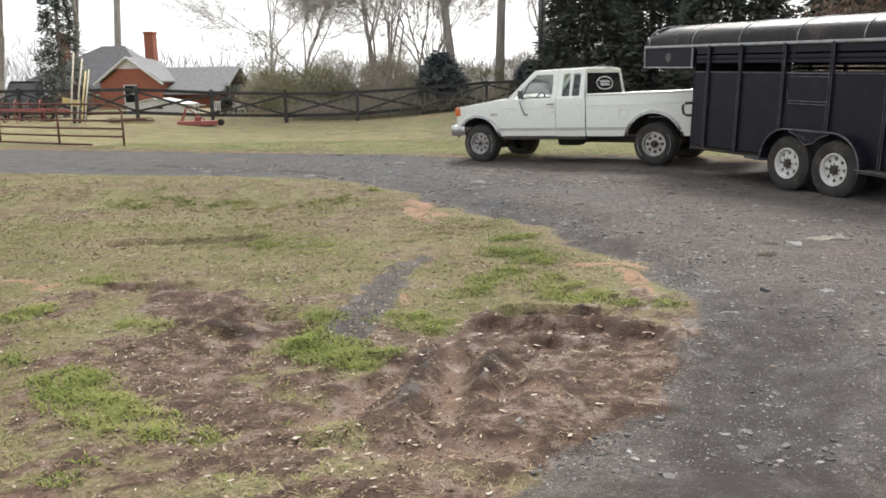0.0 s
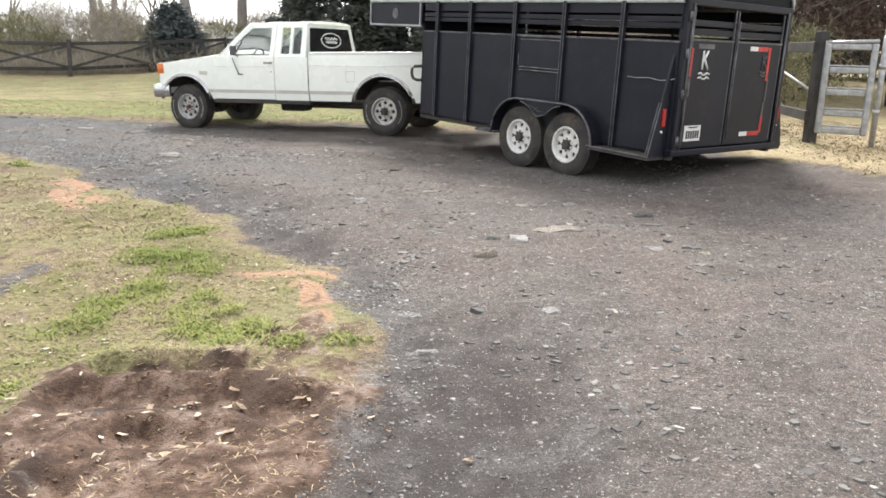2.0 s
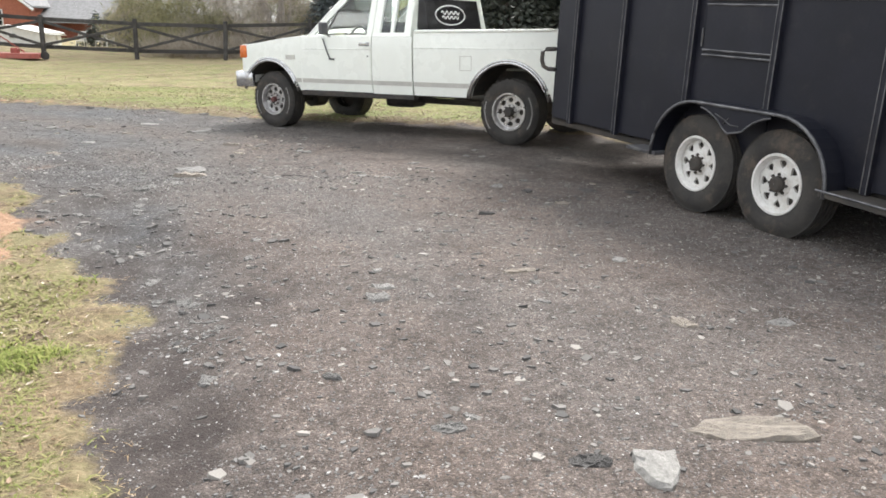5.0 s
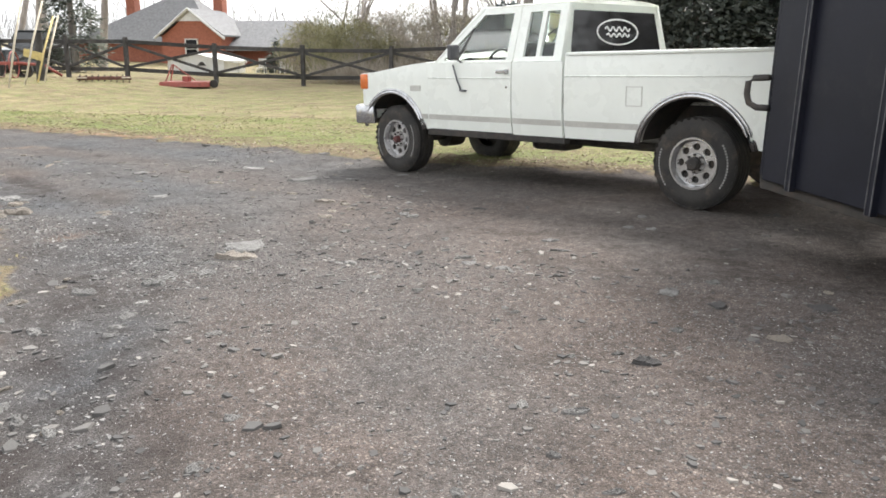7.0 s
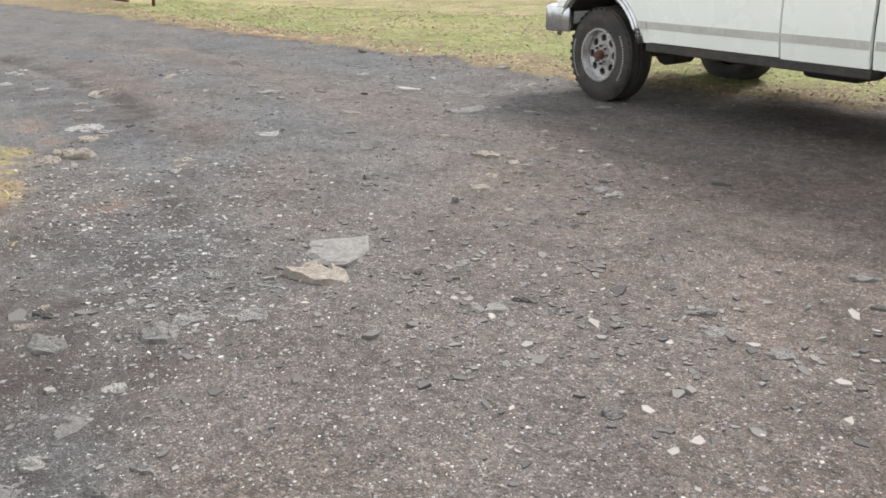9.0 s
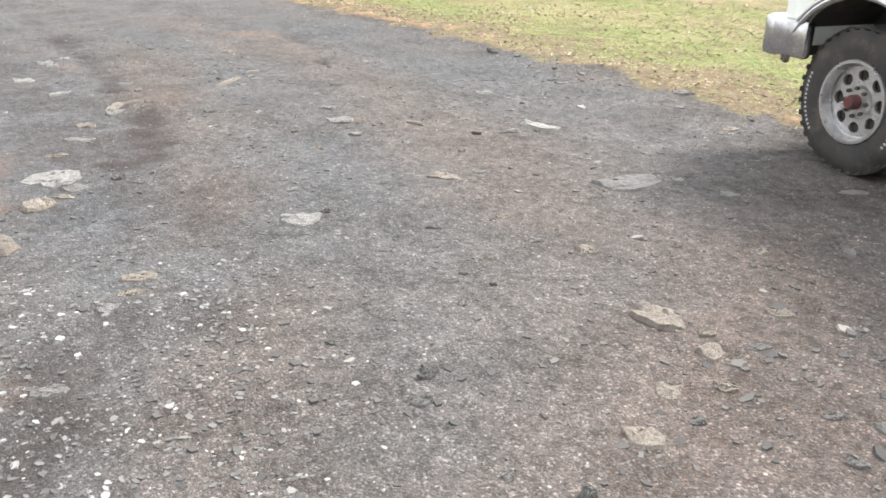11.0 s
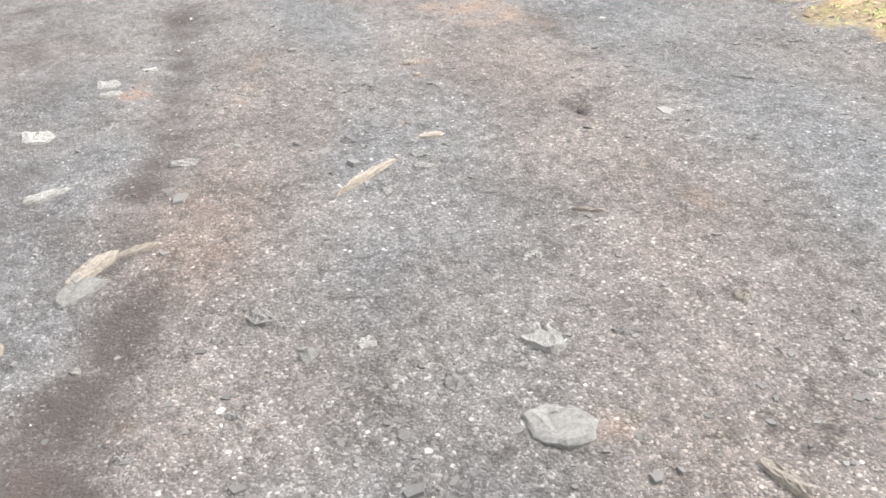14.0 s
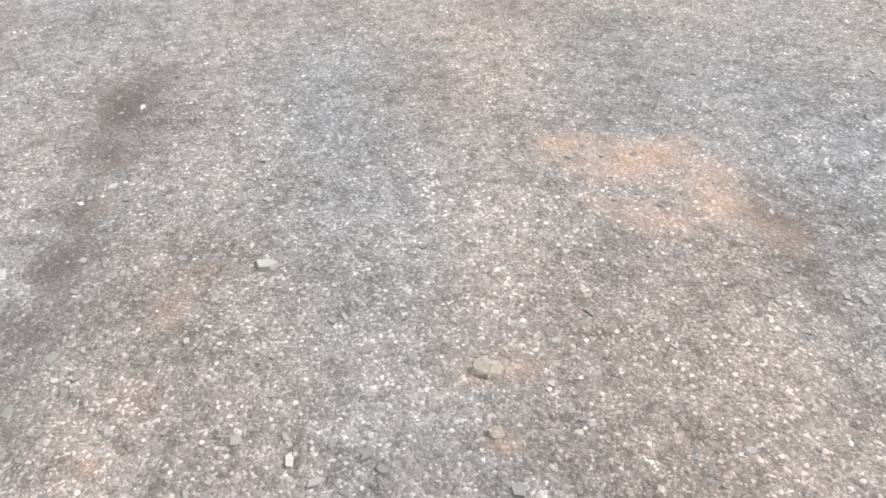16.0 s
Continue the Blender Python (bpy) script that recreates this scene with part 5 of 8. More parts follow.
        tube(bm, [(2.51, y1 + s * 0.004, 0.83), (2.60, y1 + s * 0.004, 0.80), (2.67, y1 + s * 0.004, 0.765), (2.75, y1 + s * 0.004, 0.765)], 0.005, 5)
        tube(bm, [(2.60, y1 + s * 0.004, 0.765), (2.65, y1 + s * 0.004, 0.81)], 0.005, 5)
        part("fender_beading", bm, EDGE_PAINT, fen, "grey rolled fender edge", smooth=True)
        bm = bmesh.new()
        pts = [(3.51, v + s * 0.20), (TL - 0.05, v + s * 0.30), (TL - 0.05, v), (3.51, v)]
        lo, hi = [bm.verts.new((x, y, 0.415)) for x, y in pts], [bm.verts.new((x, y, 0.455)) for x, y in pts]
        bm.faces.new(lo[::-1]); bm.faces.new(hi)
        for k in range(4):
            bm.faces.new((lo[k], lo[(k + 1) % 4], hi[(k + 1) % 4], hi[k]))
        bmesh.ops.recalc_face_normals(bm, faces=bm.faces)
        part("step_board", bm, DARK_STEEL, trailer)
        bm = bmesh.new()
        tube(bm, [(3.49, v + s * 0.20, 0.455), (TL - 0.05, v + s * 0.305, 0.455)], 0.008, 5)
        part("step_edge", bm, EDGE_PAINT, trailer)
        bm = bmesh.new()
        box(bm, (1.70, v + s * 0.10, 0.42), (0.38, 0.20, 0.03), 0.005)
        part("step", bm, EDGE_PAINT, trailer)
        # slanted tail gusset with lamp
        bm = bmesh.new()
        g = [(TL - 0.07, v + s * 0.30, 0.45), (TL - 0.07, v, 0.45), (TL - 0.07, v, 1.60)]
        a, b = [bm.verts.new(p) for p in g], [bm.verts.new((p[0] + 0.03, p[1], p[2])) for p in g]
        bm.faces.new(a); bm.faces.new(b[::-1])
        for k in range(3):
            bm.faces.new((a[k], b[k], b[(k + 1) % 3], a[(k + 1) % 3]))
        bmesh.ops.recalc_face_normals(bm, faces=bm.faces)
        gus = part("tail_gusset", bm, BLACK_PAINT, trailer)
        bm = bmesh.new()
        for e in (0.0, 0.03):
            tube(bm, [(TL - 0.075 + e, v + s * 0.305, 0.45), (TL - 0.075 + e, v + s * 0.155, 1.03)], 0.007, 5)
        part("gusset_edge", bm, EDGE_PAINT, gus)
        bm = bmesh.new()
        box(bm, (TL - 0.035, v + s * 0.105, 0.87), (0.03, 0.055, 0.19), 0.008)
        part("tail_lamp", bm, RED_LENS, gus, "red tail lamp")
        bm = bmesh.new()
        tube(bm, [(TL - 0.04, v + s * 0.12, 0.72), (TL - 0.03, v + s * 0.12, 0.72)], 0.014, 10)
        part("reflector", bm, WHITE_DECAL, gus, "small white reflector")
        bm = bmesh.new()
        box(bm, (TL - 0.06, v + s * 0.01, 2.13), (0.09, 0.03, 0.035), 0.008)
        part("marker_lamp", bm, RED_LENS, trailer, "red clearance lamp")
    # nearest bay: a wire tied across the panel
    bm = bmesh.new()
    tube(bm, [(3.85, -0.03, 1.27), (4.0, -0.04, 1.262), (4.15, -0.035, 1.275), (4.30, -0.045, 1.255), (4.42, -0.05, 1.265), (4.50, -0.05, 1.285)], 0.0045, 5)
    part("tie_wire", bm, GALV, trailer, smooth=True)
    # arched roof over the whole length
    def section(t, grow=0.0):
        a = math.pi * t
        return TW / 2 - (TW / 2 + 0.01 + grow) * math.copysign(abs(math.cos(a)) ** 0.62, math.cos(a)), EAVE + 0.02 + (0.36 + grow) * math.sin(a) ** 0.72
    bm = bmesh.new()
    us, ts = lin(NECK - 0.02, TL + 0.03, 18), lin(0, 1, 28)
    rows = []
    for u in us:
        shrink = 1.0 - 0.35 * (1 - step01(u, NECK - 0.05, NECK + 0.5)) ** 2
        rows.append([bm.verts.new((u, section(t)[0], EAVE + 0.02 + (section(t)[1] - EAVE - 0.02) * shrink)) for t in ts])
    for a, b in zip(rows, rows[1:]):
        for k in range(28):
            bm.faces.new((a[k], a[k + 1], b[k + 1], b[k]))
    bmesh.ops.solidify(bm, geom=bm.faces[:], thickness=0.02)
    roof = smooth_angle(part("roof", bm, ROOF_PAINT, trailer, "weathered black arched metal roof"), 50)
    for u in (-1.22, -0.07, 1.02, 2.16, 3.27, TL + 0.02):
        bm = bmesh.new()
        tube(bm, [(u, *section(t, 0.004)) for t in lin(0.0, 1.0, 26)], 0.009 if u < 4 else 0.022, 6)
        part("roof_seam", bm, GALV, roof, smooth=True)
    for u, y0, y1 in ((TL, 0, 1), (NECK, 0, 1)):
        bm = bmesh.new()
        bm.faces.new([bm.verts.new((u, section(t)[0], EAVE + (section(t)[1] - EAVE) * (0.97 if u > 0 else 0.63))) for t in ts])
        bmesh.ops.solidify(bm, geom=bm.faces[:], thickness=0.02)
        part("roof_end", bm, BLACK_PAINT, roof)
    # gooseneck floor, nose, front wall, neck
    bm = bmesh.new()
    box(bm, (NECK / 2, TW / 2, NECK_FLOOR + 0.002), (-NECK, TW - 0.05, 0.04))
    part("gooseneck_floor", bm, DARK_STEEL, trailer)
    bm = bmesh.new()
    box(bm, (NECK, TW / 2, (NECK_FLOOR + EAVE) / 2), (0.03, TW - 0.03, EAVE - NECK_FLOOR), 0.004)
    part("gooseneck_nose", bm, BLACK_PAINT, trailer)
    bm = bmesh.new()
    box(bm, (0.01, TW / 2, 1.14), (0.03, TW - 0.03, 1.28), 0.004)
    part("front_wall", bm, BLACK_PAINT, trailer)
    bm = bmesh.new()
    box(bm, (-0.75, TW / 2, 1.66), (1.1, 0.14, 0.10), 0.01)
    tube(bm, [(-1.08, TW / 2, 1.70), (-1.08, TW / 2, 1.02)], 0.05, 12)
    box(bm, (-0.08, TW / 2 - 0.55, 1.45), (0.16, 0.30, 0.55), 0.02)
    part("gooseneck_coupler", bm, DARK_STEEL, trailer)
    bm = bmesh.new()
    tube(bm, [(0.03, -0.02, 1.16), (-0.09, -0.05, 1.15), (-0.125, -0.07, 1.12), (-0.13, -0.07, 1.04), (-0.11, -0.06, 0.98), (-0.05, -0.04, 0.955), (0.05, -0.02, 0.96)], 0.022, 8)
    part("safety_hose", bm, DARK_STEEL, trailer, smooth=True)
    # floor and underframe
    bm = bmesh.new()
    box(bm, (TL / 2, TW / 2, FLOOR), (TL, TW - 0.04, 0.06))
    for y in (0.06, TW - 0.06):
        box(bm, (TL / 2, y, FLOOR - 0.02), (TL, 0.08, 0.11), 0.01)
    for u in HUBS:
        tube(bm, [(u, 0.02, HUB), (u, TW - 0.02, HUB)], 0.04, 10)
    part("floor", bm, DARK_STEEL, trailer)
    # tail frame and doors
    u = TL
    bm = bmesh.new()
    for y in (0.05, TW - 0.05):
        box(bm, (u, y, (FLOOR + EAVE) / 2), (0.09, 0.09, EAVE - FLOOR), 0.012)
    box(bm, (u, TW / 2, EAVE), (0.09, TW, 0.08), 0.012)
    box(bm, (u + 0.01, TW / 2, FLOOR + 0.01), (0.10, TW + 0.05, 0.07), 0.012)
    frame_ob = part("tail_frame", bm, BLACK_PAINT, trailer)
    for y in (0.10, TW - 0.10):
        bm = bmesh.new()
        tube(bm, [(u + 0.05, y, FLOOR + 0.04), (u + 0.05, y, EAVE - 0.02)], 0.012, 6)
        part("hinge_rod", bm, EDGE_PAINT, frame_ob, smooth=True)
    for z in (0.62, 1.12, 1.55, 1.93):
        bm = bmesh.new()
        tube(bm, [(u + 0.055, 0.05, z - 0.05), (u + 0.055, 0.05, z + 0.05)], 0.02, 8)
        part("hinge", bm, EDGE_PAINT, frame_ob, smooth=True)
    for y0, y1 in ((0.13, 0.94), (0.96, TW - 0.14)):
        bm = bmesh.new()
        box(bm, (u + 0.02, (y0 + y1) / 2, (FLOOR + 0.06 + WALL) / 2 + 0.02), (0.035, y1 - y0, WALL - FLOOR - 0.02), 0.006)
        door = part("tail_door", bm, BLACK_PAINT, trailer)
        bm = bmesh.new()
        for y in (y0 + 0.02, y1 - 0.02):
            box(bm, (u + 0.03, y, (FLOOR + EAVE) / 2 + 0.02), (0.02, 0.018, EAVE - FLOOR - 0.14), 0.004)
        box(bm, (u + 0.03, (y0 + y1) / 2, WALL + 0.03), (0.03, y1 - y0, 0.02), 0.004)
        part("door_frame", bm, EDGE_PAINT, door)
        for z in (1.87, 1.775):
            bm = bmesh.new()
            box(bm, (u + 0.015, (y0 + y1) / 2, z), (0.024, y1 - y0, 0.065), 0.006)
            part("slat", bm, BLACK_PAINT, door)

        def mark(y, z, w, h, material, name="reflective_tape"):
            bm = bmesh.new()
            box(bm, (u + 0.042, y, z), (0.006, w, h))
            return part(name, bm, material, door)

        def strokes(cy, top, k, material):
            bm = bmesh.new()
            x = u + 0.043
            for pts in (((0.0, 0.0), (-0.005, -0.20)), ((0.085, 0.0), (0.0, -0.12)), ((0.03, -0.09), (0.10, -0.20)),):
                tube(bm, [(x, cy + a * k, top + b * k) for a, b in pts], 0.012 * k, 6)
            for dz in (-0.245, -0.29):
                tube(bm, [(x, cy + (-0.06 + 0.04 * i) * k, top + (dz + 0.014 * math.sin(i * 1.9)) * k) for i in range(6)], 0.010 * k, 6)
            return part("brand_mark", bm, material, door, "painted mark of strokes over two waves", smooth=True)

        if y0 < 0.5:
            strokes(0.375, 1.585, 1.0, WHITE_DECAL)
            mark(0.41, 1.632, 0.30, 0.05, EDGE_PAINT)
            mark(0.165, 1.46, 0.03, 0.30, RED_TAPE)
            mark(0.165, 1.20, 0.03, 0.20, EDGE_PAINT)
            plate = mark(0.335, 0.70, 0.30, 0.17, WHITE_DECAL, "number_plate")
            bm = bmesh.new()
            for i in range(6):
                box(bm, (u + 0.047, 0.23 + 0.042 * i, 0.685), (0.004, 0.026, 0.085))
            box(bm, (u + 0.047, 0.335, 0.765), (0.004, 0.16, 0.015))
            part("plate_marks", bm, DARK_STEEL, plate)
        else:
            strokes(1.58, 1.56, 0.8, EDGE_PAINT)
            mark(1.36, 1.63, 0.16, 0.05, WHITE_DECAL)
            mark(1.55, 1.63, 0.22, 0.05, RED_TAPE)
            mark(1.70, 1.46, 0.045, 0.38, RED_TAPE)
            mark(1.73, 1.16, 0.03, 0.26, EDGE_PAINT)
            mark(1.71, 0.92, 0.03, 0.20, EDGE_PAINT)
            mark(1.71, 0.76, 0.045, 0.20, RED_TAPE)
            mark(1.57, 0.655, 0.24, 0.05, RED_TAPE)
            mark(1.36, 0.655, 0.16, 0.05, WHITE_DECAL)
            bm = bmesh.new()
            tube(bm, [(u + 0.06, 0.97, 0.60), (u + 0.06, 0.97, 1.92)], 0.011, 6)
            part("latch_rod", bm, EDGE_PAINT, door, smooth=True)


build_trailer()


# ---- fences and gates ----
def crossbuck_fence(name, posts, label, tall=1.40, rails=(1.27, 0.33), crossed=True):
    """Timber posts with a top and a bottom rail and a cross in every bay."""
    fence = thing(name, Matrix.Identity(4), label, "fence")
    rng = random.Random(len(posts) * 7 + 3)
    tops = []
    for x, y in posts:
        z = land(x, y)
        bm = bmesh.new()
        h = tall + rng.uniform(-0.03, 0.06)
        box(bm, (x, y, z + h / 2 - 0.1), (0.14, 0.14, h + 0.2), 0.015, Matrix.Rotation(rng.uniform(-0.03, 0.03), 4, "Y"))
        part("post", bm, FENCE_WOOD, fence)
        tops.append(Vector((x, y, z)))
    for a, b in zip(tops, tops[1:]):
        n = (b - a).cross(Vector((0, 0, 1))).normalized() * 0.085
        pairs = [(a + Vector((0, 0, h)), b + Vector((0, 0, h + rng.uniform(-0.02, 0.02)))) for h in rails]
        if crossed:
            pairs += [(a + Vector((0, 0, rails[0] - 0.08)) - 0.2 * n, b + Vector((0, 0, rails[1] + 0.06)) - 0.2 * n), (a + Vector((0, 0, rails[1] + 0.06)) + n * 0.2, b + Vector((0, 0, rails[0] - 0.08)) + n * 0.2)]
        for k, (p, q) in enumerate(pairs):
            d = q - p
            bm = bmesh.new()
            m = d.to_track_quat("X", "Z").to_matrix().to_4x4()
            box(bm, (p + q) / 2 - (n if k < 2 else n * 0), (d.length + 0.06, 0.045, 0.14 if k < 2 else 0.10), 0.008, m)
            part("rail" if k < 2 else "brace", bm, FENCE_WOOD, fence)
    return fence


crossbuck_fence("paddock_fence", [(-34.0, 35.9), (-31.0, 35.7), (-28.0, 35.6), (-25.1, 35.5), (-22.2, 35.4), (-19.3, 35.4), (-16.4, 35.5), (-14.1, 35.8), (-11.1, 36.9), (-7.95, 37.75), (-4.8, 38.7), (-2.1, 42.0), (1.0, 44.5), (4.0, 46.5), (7.0, 48.5), (10.5, 50.5), (14.0, 52.5)],
                "black timber paddock fence with crossed braces", 1.5, (1.34, 0.34))
crossbuck_fence("yard_fence", [(10.88, 13.05), (11.7, 15.6), (12.6, 18.2), (13.5, 20.8), (14.4, 23.4)], "black timber yard fence beside the steel gate", 1.55, (1.36, 0.42), False)


def brace_pipe():
    fence = bpy.data.objects["yard_fence"]
    bm = bmesh.new()
    tube(bm, [(10.93, 13.15, 1.02), (11.62, 15.5, 1.45)], 0.02, 8)
    part("brace_pipe", bm, GALV, fence, "galvanised brace pipe", smooth=True)
    bm = bmesh.new()
    tube(bm, [(10.86, 13.0, 1.64), (11.7, 15.6, 1.72)], 0.012, 6)
    part("top_wire", bm, GALV, fence, smooth=True)


brace_pipe()


def steel_gate():
    g = thing("steel_gate", Matrix.Identity(4), "grey galvanised steel gate hung beside a black post", "gate")
    a, b, lo, hi = Vector((10.86, 12.93, 0)), Vector((11.37, 12.52, 0)), 0.47, 1.70
    d = (b - a).normalized()
    turn = d.to_track_quat("X", "Z").to_matrix().to_4x4()
    L = (b - a).length
    for k, s in enumerate((0.04, L - 0.04)):
        bm = bmesh.new()
        box(bm, a + d * s + Vector((0, 0, (lo + hi) / 2)), (0.085, 0.05, hi - lo), 0.02, turn)
        part("gate_stile", bm, GALV, g)
    for k in range(5):
        z = lo + 0.05 + (hi - lo - 0.1) * (k / 4) ** 1.12
        bm = bmesh.new()
        box(bm, a + d * L / 2 + Vector((0, 0, z)), (L - 0.16, 0.03, 0.085), 0.018, turn)
        tube(bm, [a + d * 0.08 + Vector((0, 0, z + 0.06)), b - d * 0.08 + Vector((0, 0, z + 0.06))], 0.012, 6)
        part("gate_rail", bm, GALV, g)
    bm = bmesh.new()
    tube(bm, [a + Vector((0, 0, hi)), b + Vector((0, 0, hi + 0.03))], 0.025, 8)
    part("top_bar", bm, GALV, g, smooth=True)
    p = thing("gate_post", Matrix.Identity(4), "round galvanised gate post", "post")
    bm = bmesh.new()
    tube(bm, [(11.43, 12.47, 0.2), (11.43, 12.47, 1.78), (11.43, 12.47, 1.80)], [0.04, 0.04, 0.02], 12)
    part("pipe", bm, GALV, p, smooth=True)
    for z in (0.8, 1.4):
        bm = bmesh.new()
        tube(bm, [(11.43, 12.47, z - 0.03), (11.43, 12.47, z + 0.03)], 0.05, 12)
        part("hinge_collar", bm, GALV, p, smooth=True)


steel_gate()


def chain_link():
    f = thing("chain_link_fence", Matrix.Identity(4), "thin grey chain link fence in the yard", "fence")
    a, b = Vector((11.55, 12.38, 0)), Vector((15.4, 11.4, 0))
    d = (b - a).normalized()
    L, lo, hi = (b - a).length, 0.32, 1.75
    bm = bmesh.new()
    n = int(L / 0.075)
    for k in range(-19, n):
        for s in (1, -1):
            pts = [(k * 0.075, lo), (k * 0.075 + (hi - lo), hi)] if s > 0 else [(k * 0.075 + (hi - lo), lo), (k * 0.075, hi)]
            (x0, z0), (x1, z1) = pts
            lo_x, hi_x = max(0, min(x0, x1)), min(L, max(x0, x1))
            if hi_x <= lo_x:
                continue
            zz = lambda x: z0 + (z1 - z0) * (x - x0) / (x1 - x0)
            tube(bm, [a + d * lo_x + Vector((0, 0, zz(lo_x))), a + d * hi_x + Vector((0, 0, zz(hi_x)))], 0.003, 3, False)
    tagged(part("wire_mesh", bm, GALV, f), kind="stuff")
    bm = bmesh.new()
    tube(bm, [a + Vector((0, 0, hi)), b + Vector((0, 0, hi))], 0.02, 8)
    part("top_rail", bm, GALV, f, smooth=True)


chain_link()


def pipe_gate():
    g = thing("pipe_gate", Matrix.Identity(4), "rusty red tubular farm gate standing open on grass", "gate")
    a, b = Vector((-8.30, 22.75, 0)), Vector((-15.6, 25.4, 0))
    d = b - a
    at = lambda s, z: a + d * s + Vector((0, 0, land(*(a + d * s).xy) + z))
    for z, s0 in ((0.06, 0.16), (0.30, 0.0), (0.52, 0.0), (0.74, 0.0), (0.96, 0.0), (1.20, 0.05)):
        bm = bmesh.new()
        pts = [at(s0, z), at(0.4, z), at(1.0, z)]
        if z > 1:
            pts = [at(0.0, 0.96), at(0.01, 1.08), at(0.05, 1.18)] + [at(0.1, z), at(0.5, z), at(1.0, z)]
        tube(bm, pts, 0.028, 8)
        part("rail", bm, RUST, g, smooth=True)
    for s in (0.0, 0.33, 0.66, 1.0):
        bm = bmesh.new()
        tube(bm, [at(s, -0.03 if s in (0.0, 0.33) else 0.03), at(s, 0.97 if s == 0 else 1.22)], 0.03, 8)
        part("upright", bm, RUST, g, smooth=True)


pipe_gate()


# ---- trees and scrub ----
def strand(verts, faces, p, q, r0, r1, seg):
    d = (q - p)
    base = len(verts)
    for c, r in ((p, r0), (q, r1)):
        verts.extend(ring_pts(c, d, r, seg))
    for k in range(seg):
        j = (k + 1) % seg
        faces.append((base + k, base + j, base + seg + j, base + seg + k))


def grow(rng, wood, twigs, p, d, length, r, depth, spread, droop):
    """One branch as a bending chain, with side branches. Thick wood and twigs go to separate lists."""
    n = 5 if depth > 1 else 3
    for k in range(n):
        d = (d + Vector((rng.gauss(0, 0.12), rng.gauss(0, 0.12), rng.gauss(0.03, 0.08) - droop * (3 - depth) * 0.05))).normalized()
        q = p + d * length / n
        r1 = r * (0.86 if depth > 1 else 0.74)
        strand(*(wood if r > 0.035 else twigs), p, q, r, r1, 7 if r > 0.1 else (5 if r > 0.035 else 3))
        if depth > 0 and (k > 0 or depth < 3):
            for _ in range(2 if depth > 2 else rng.choice((1, 1, 2))):
                side = Vector((rng.gauss(0, 1), rng.gauss(0, 1), rng.gauss(0.15, 0.5)))
                side = (side - d * side.dot(d)).normalized()
                grow(rng, wood, twigs, q, (d + side * spread * rng.uniform(0.7, 1.4)).normalized(), length * rng.uniform(0.45, 0.68), max(0.008, r1 * rng.uniform(0.4, 0.62)), depth - 1, spread, droop)
        p, r = q, r1


def bare_tree(seed, tall, girth, label, stems=1, lean=0.1, spread=0.9, first=0.35):
    rng = random.Random(seed)
    wood, twigs = ([], []), ([], [])
    for s in range(stems):
        p = Vector((rng.gauss(0, 0.25), rng.gauss(0, 0.25), -0.2)) if stems > 1 else Vector((0, 0, -0.2))
        d = Vector((rng.gauss(0, lean), rng.gauss(0, lean), 1)).normalized()
        q, r = p, girth / (1 if stems == 1 else 2.2)
        for k in range(4):
            q2 = q + d * tall * first / 4
            strand(*wood, q, q2, r * (1.25 if k == 0 else 1), r * 0.93, 10)
            q, r = q2, r * 0.93
        depth = 4 if stems == 1 else 3
        for _ in range(3 if stems == 1 else 2):
            e = (d + Vector((rng.gauss(0, 0.35), rng.gauss(0, 0.35), 0))).normalized()
            grow(rng, wood, twigs, q, e, tall * (1 - first) * rng.uniform(0.6, 0.9), r * 0.68, depth, spread, 0.2)
    tree = thing("bare_tree", Matrix.Identity(4), label, "tree", "winter trees")
    mesh_from("trunk", wood[0], wood[1], HAZED_BARK, tree, True)
    tagged(mesh_from("crown", twigs[0], twigs[1], HAZED_TWIG, tree), kind="stuff")
    return tree


def leaf_quads(rng, verts, faces, c, size, count, radius, flat=0.7, down=0.0, slim=0.22):
    for _ in range(count):
        o = Vector((rng.gauss(0, radius), rng.gauss(0, radius), rng.gauss(0, radius * flat)))
        a = Vector((rng.gauss(0, 1), rng.gauss(0, 1), rng.gauss(0, 1) - down)).normalized()
        b = a.cross(Vector((rng.gauss(0, 1), rng.gauss(0, 1), rng.gauss(0, 1)))).normalized()
        s = size * rng.uniform(0.5, 1.3)
        k = len(verts)
        p = Vector(c) + o
        verts.extend((p, p + a * s * 0.5 + b * s * slim, p + a * s, p + a * s * 0.5 - b * s * slim))
        faces.append((k, k + 1, k + 2, k + 3))


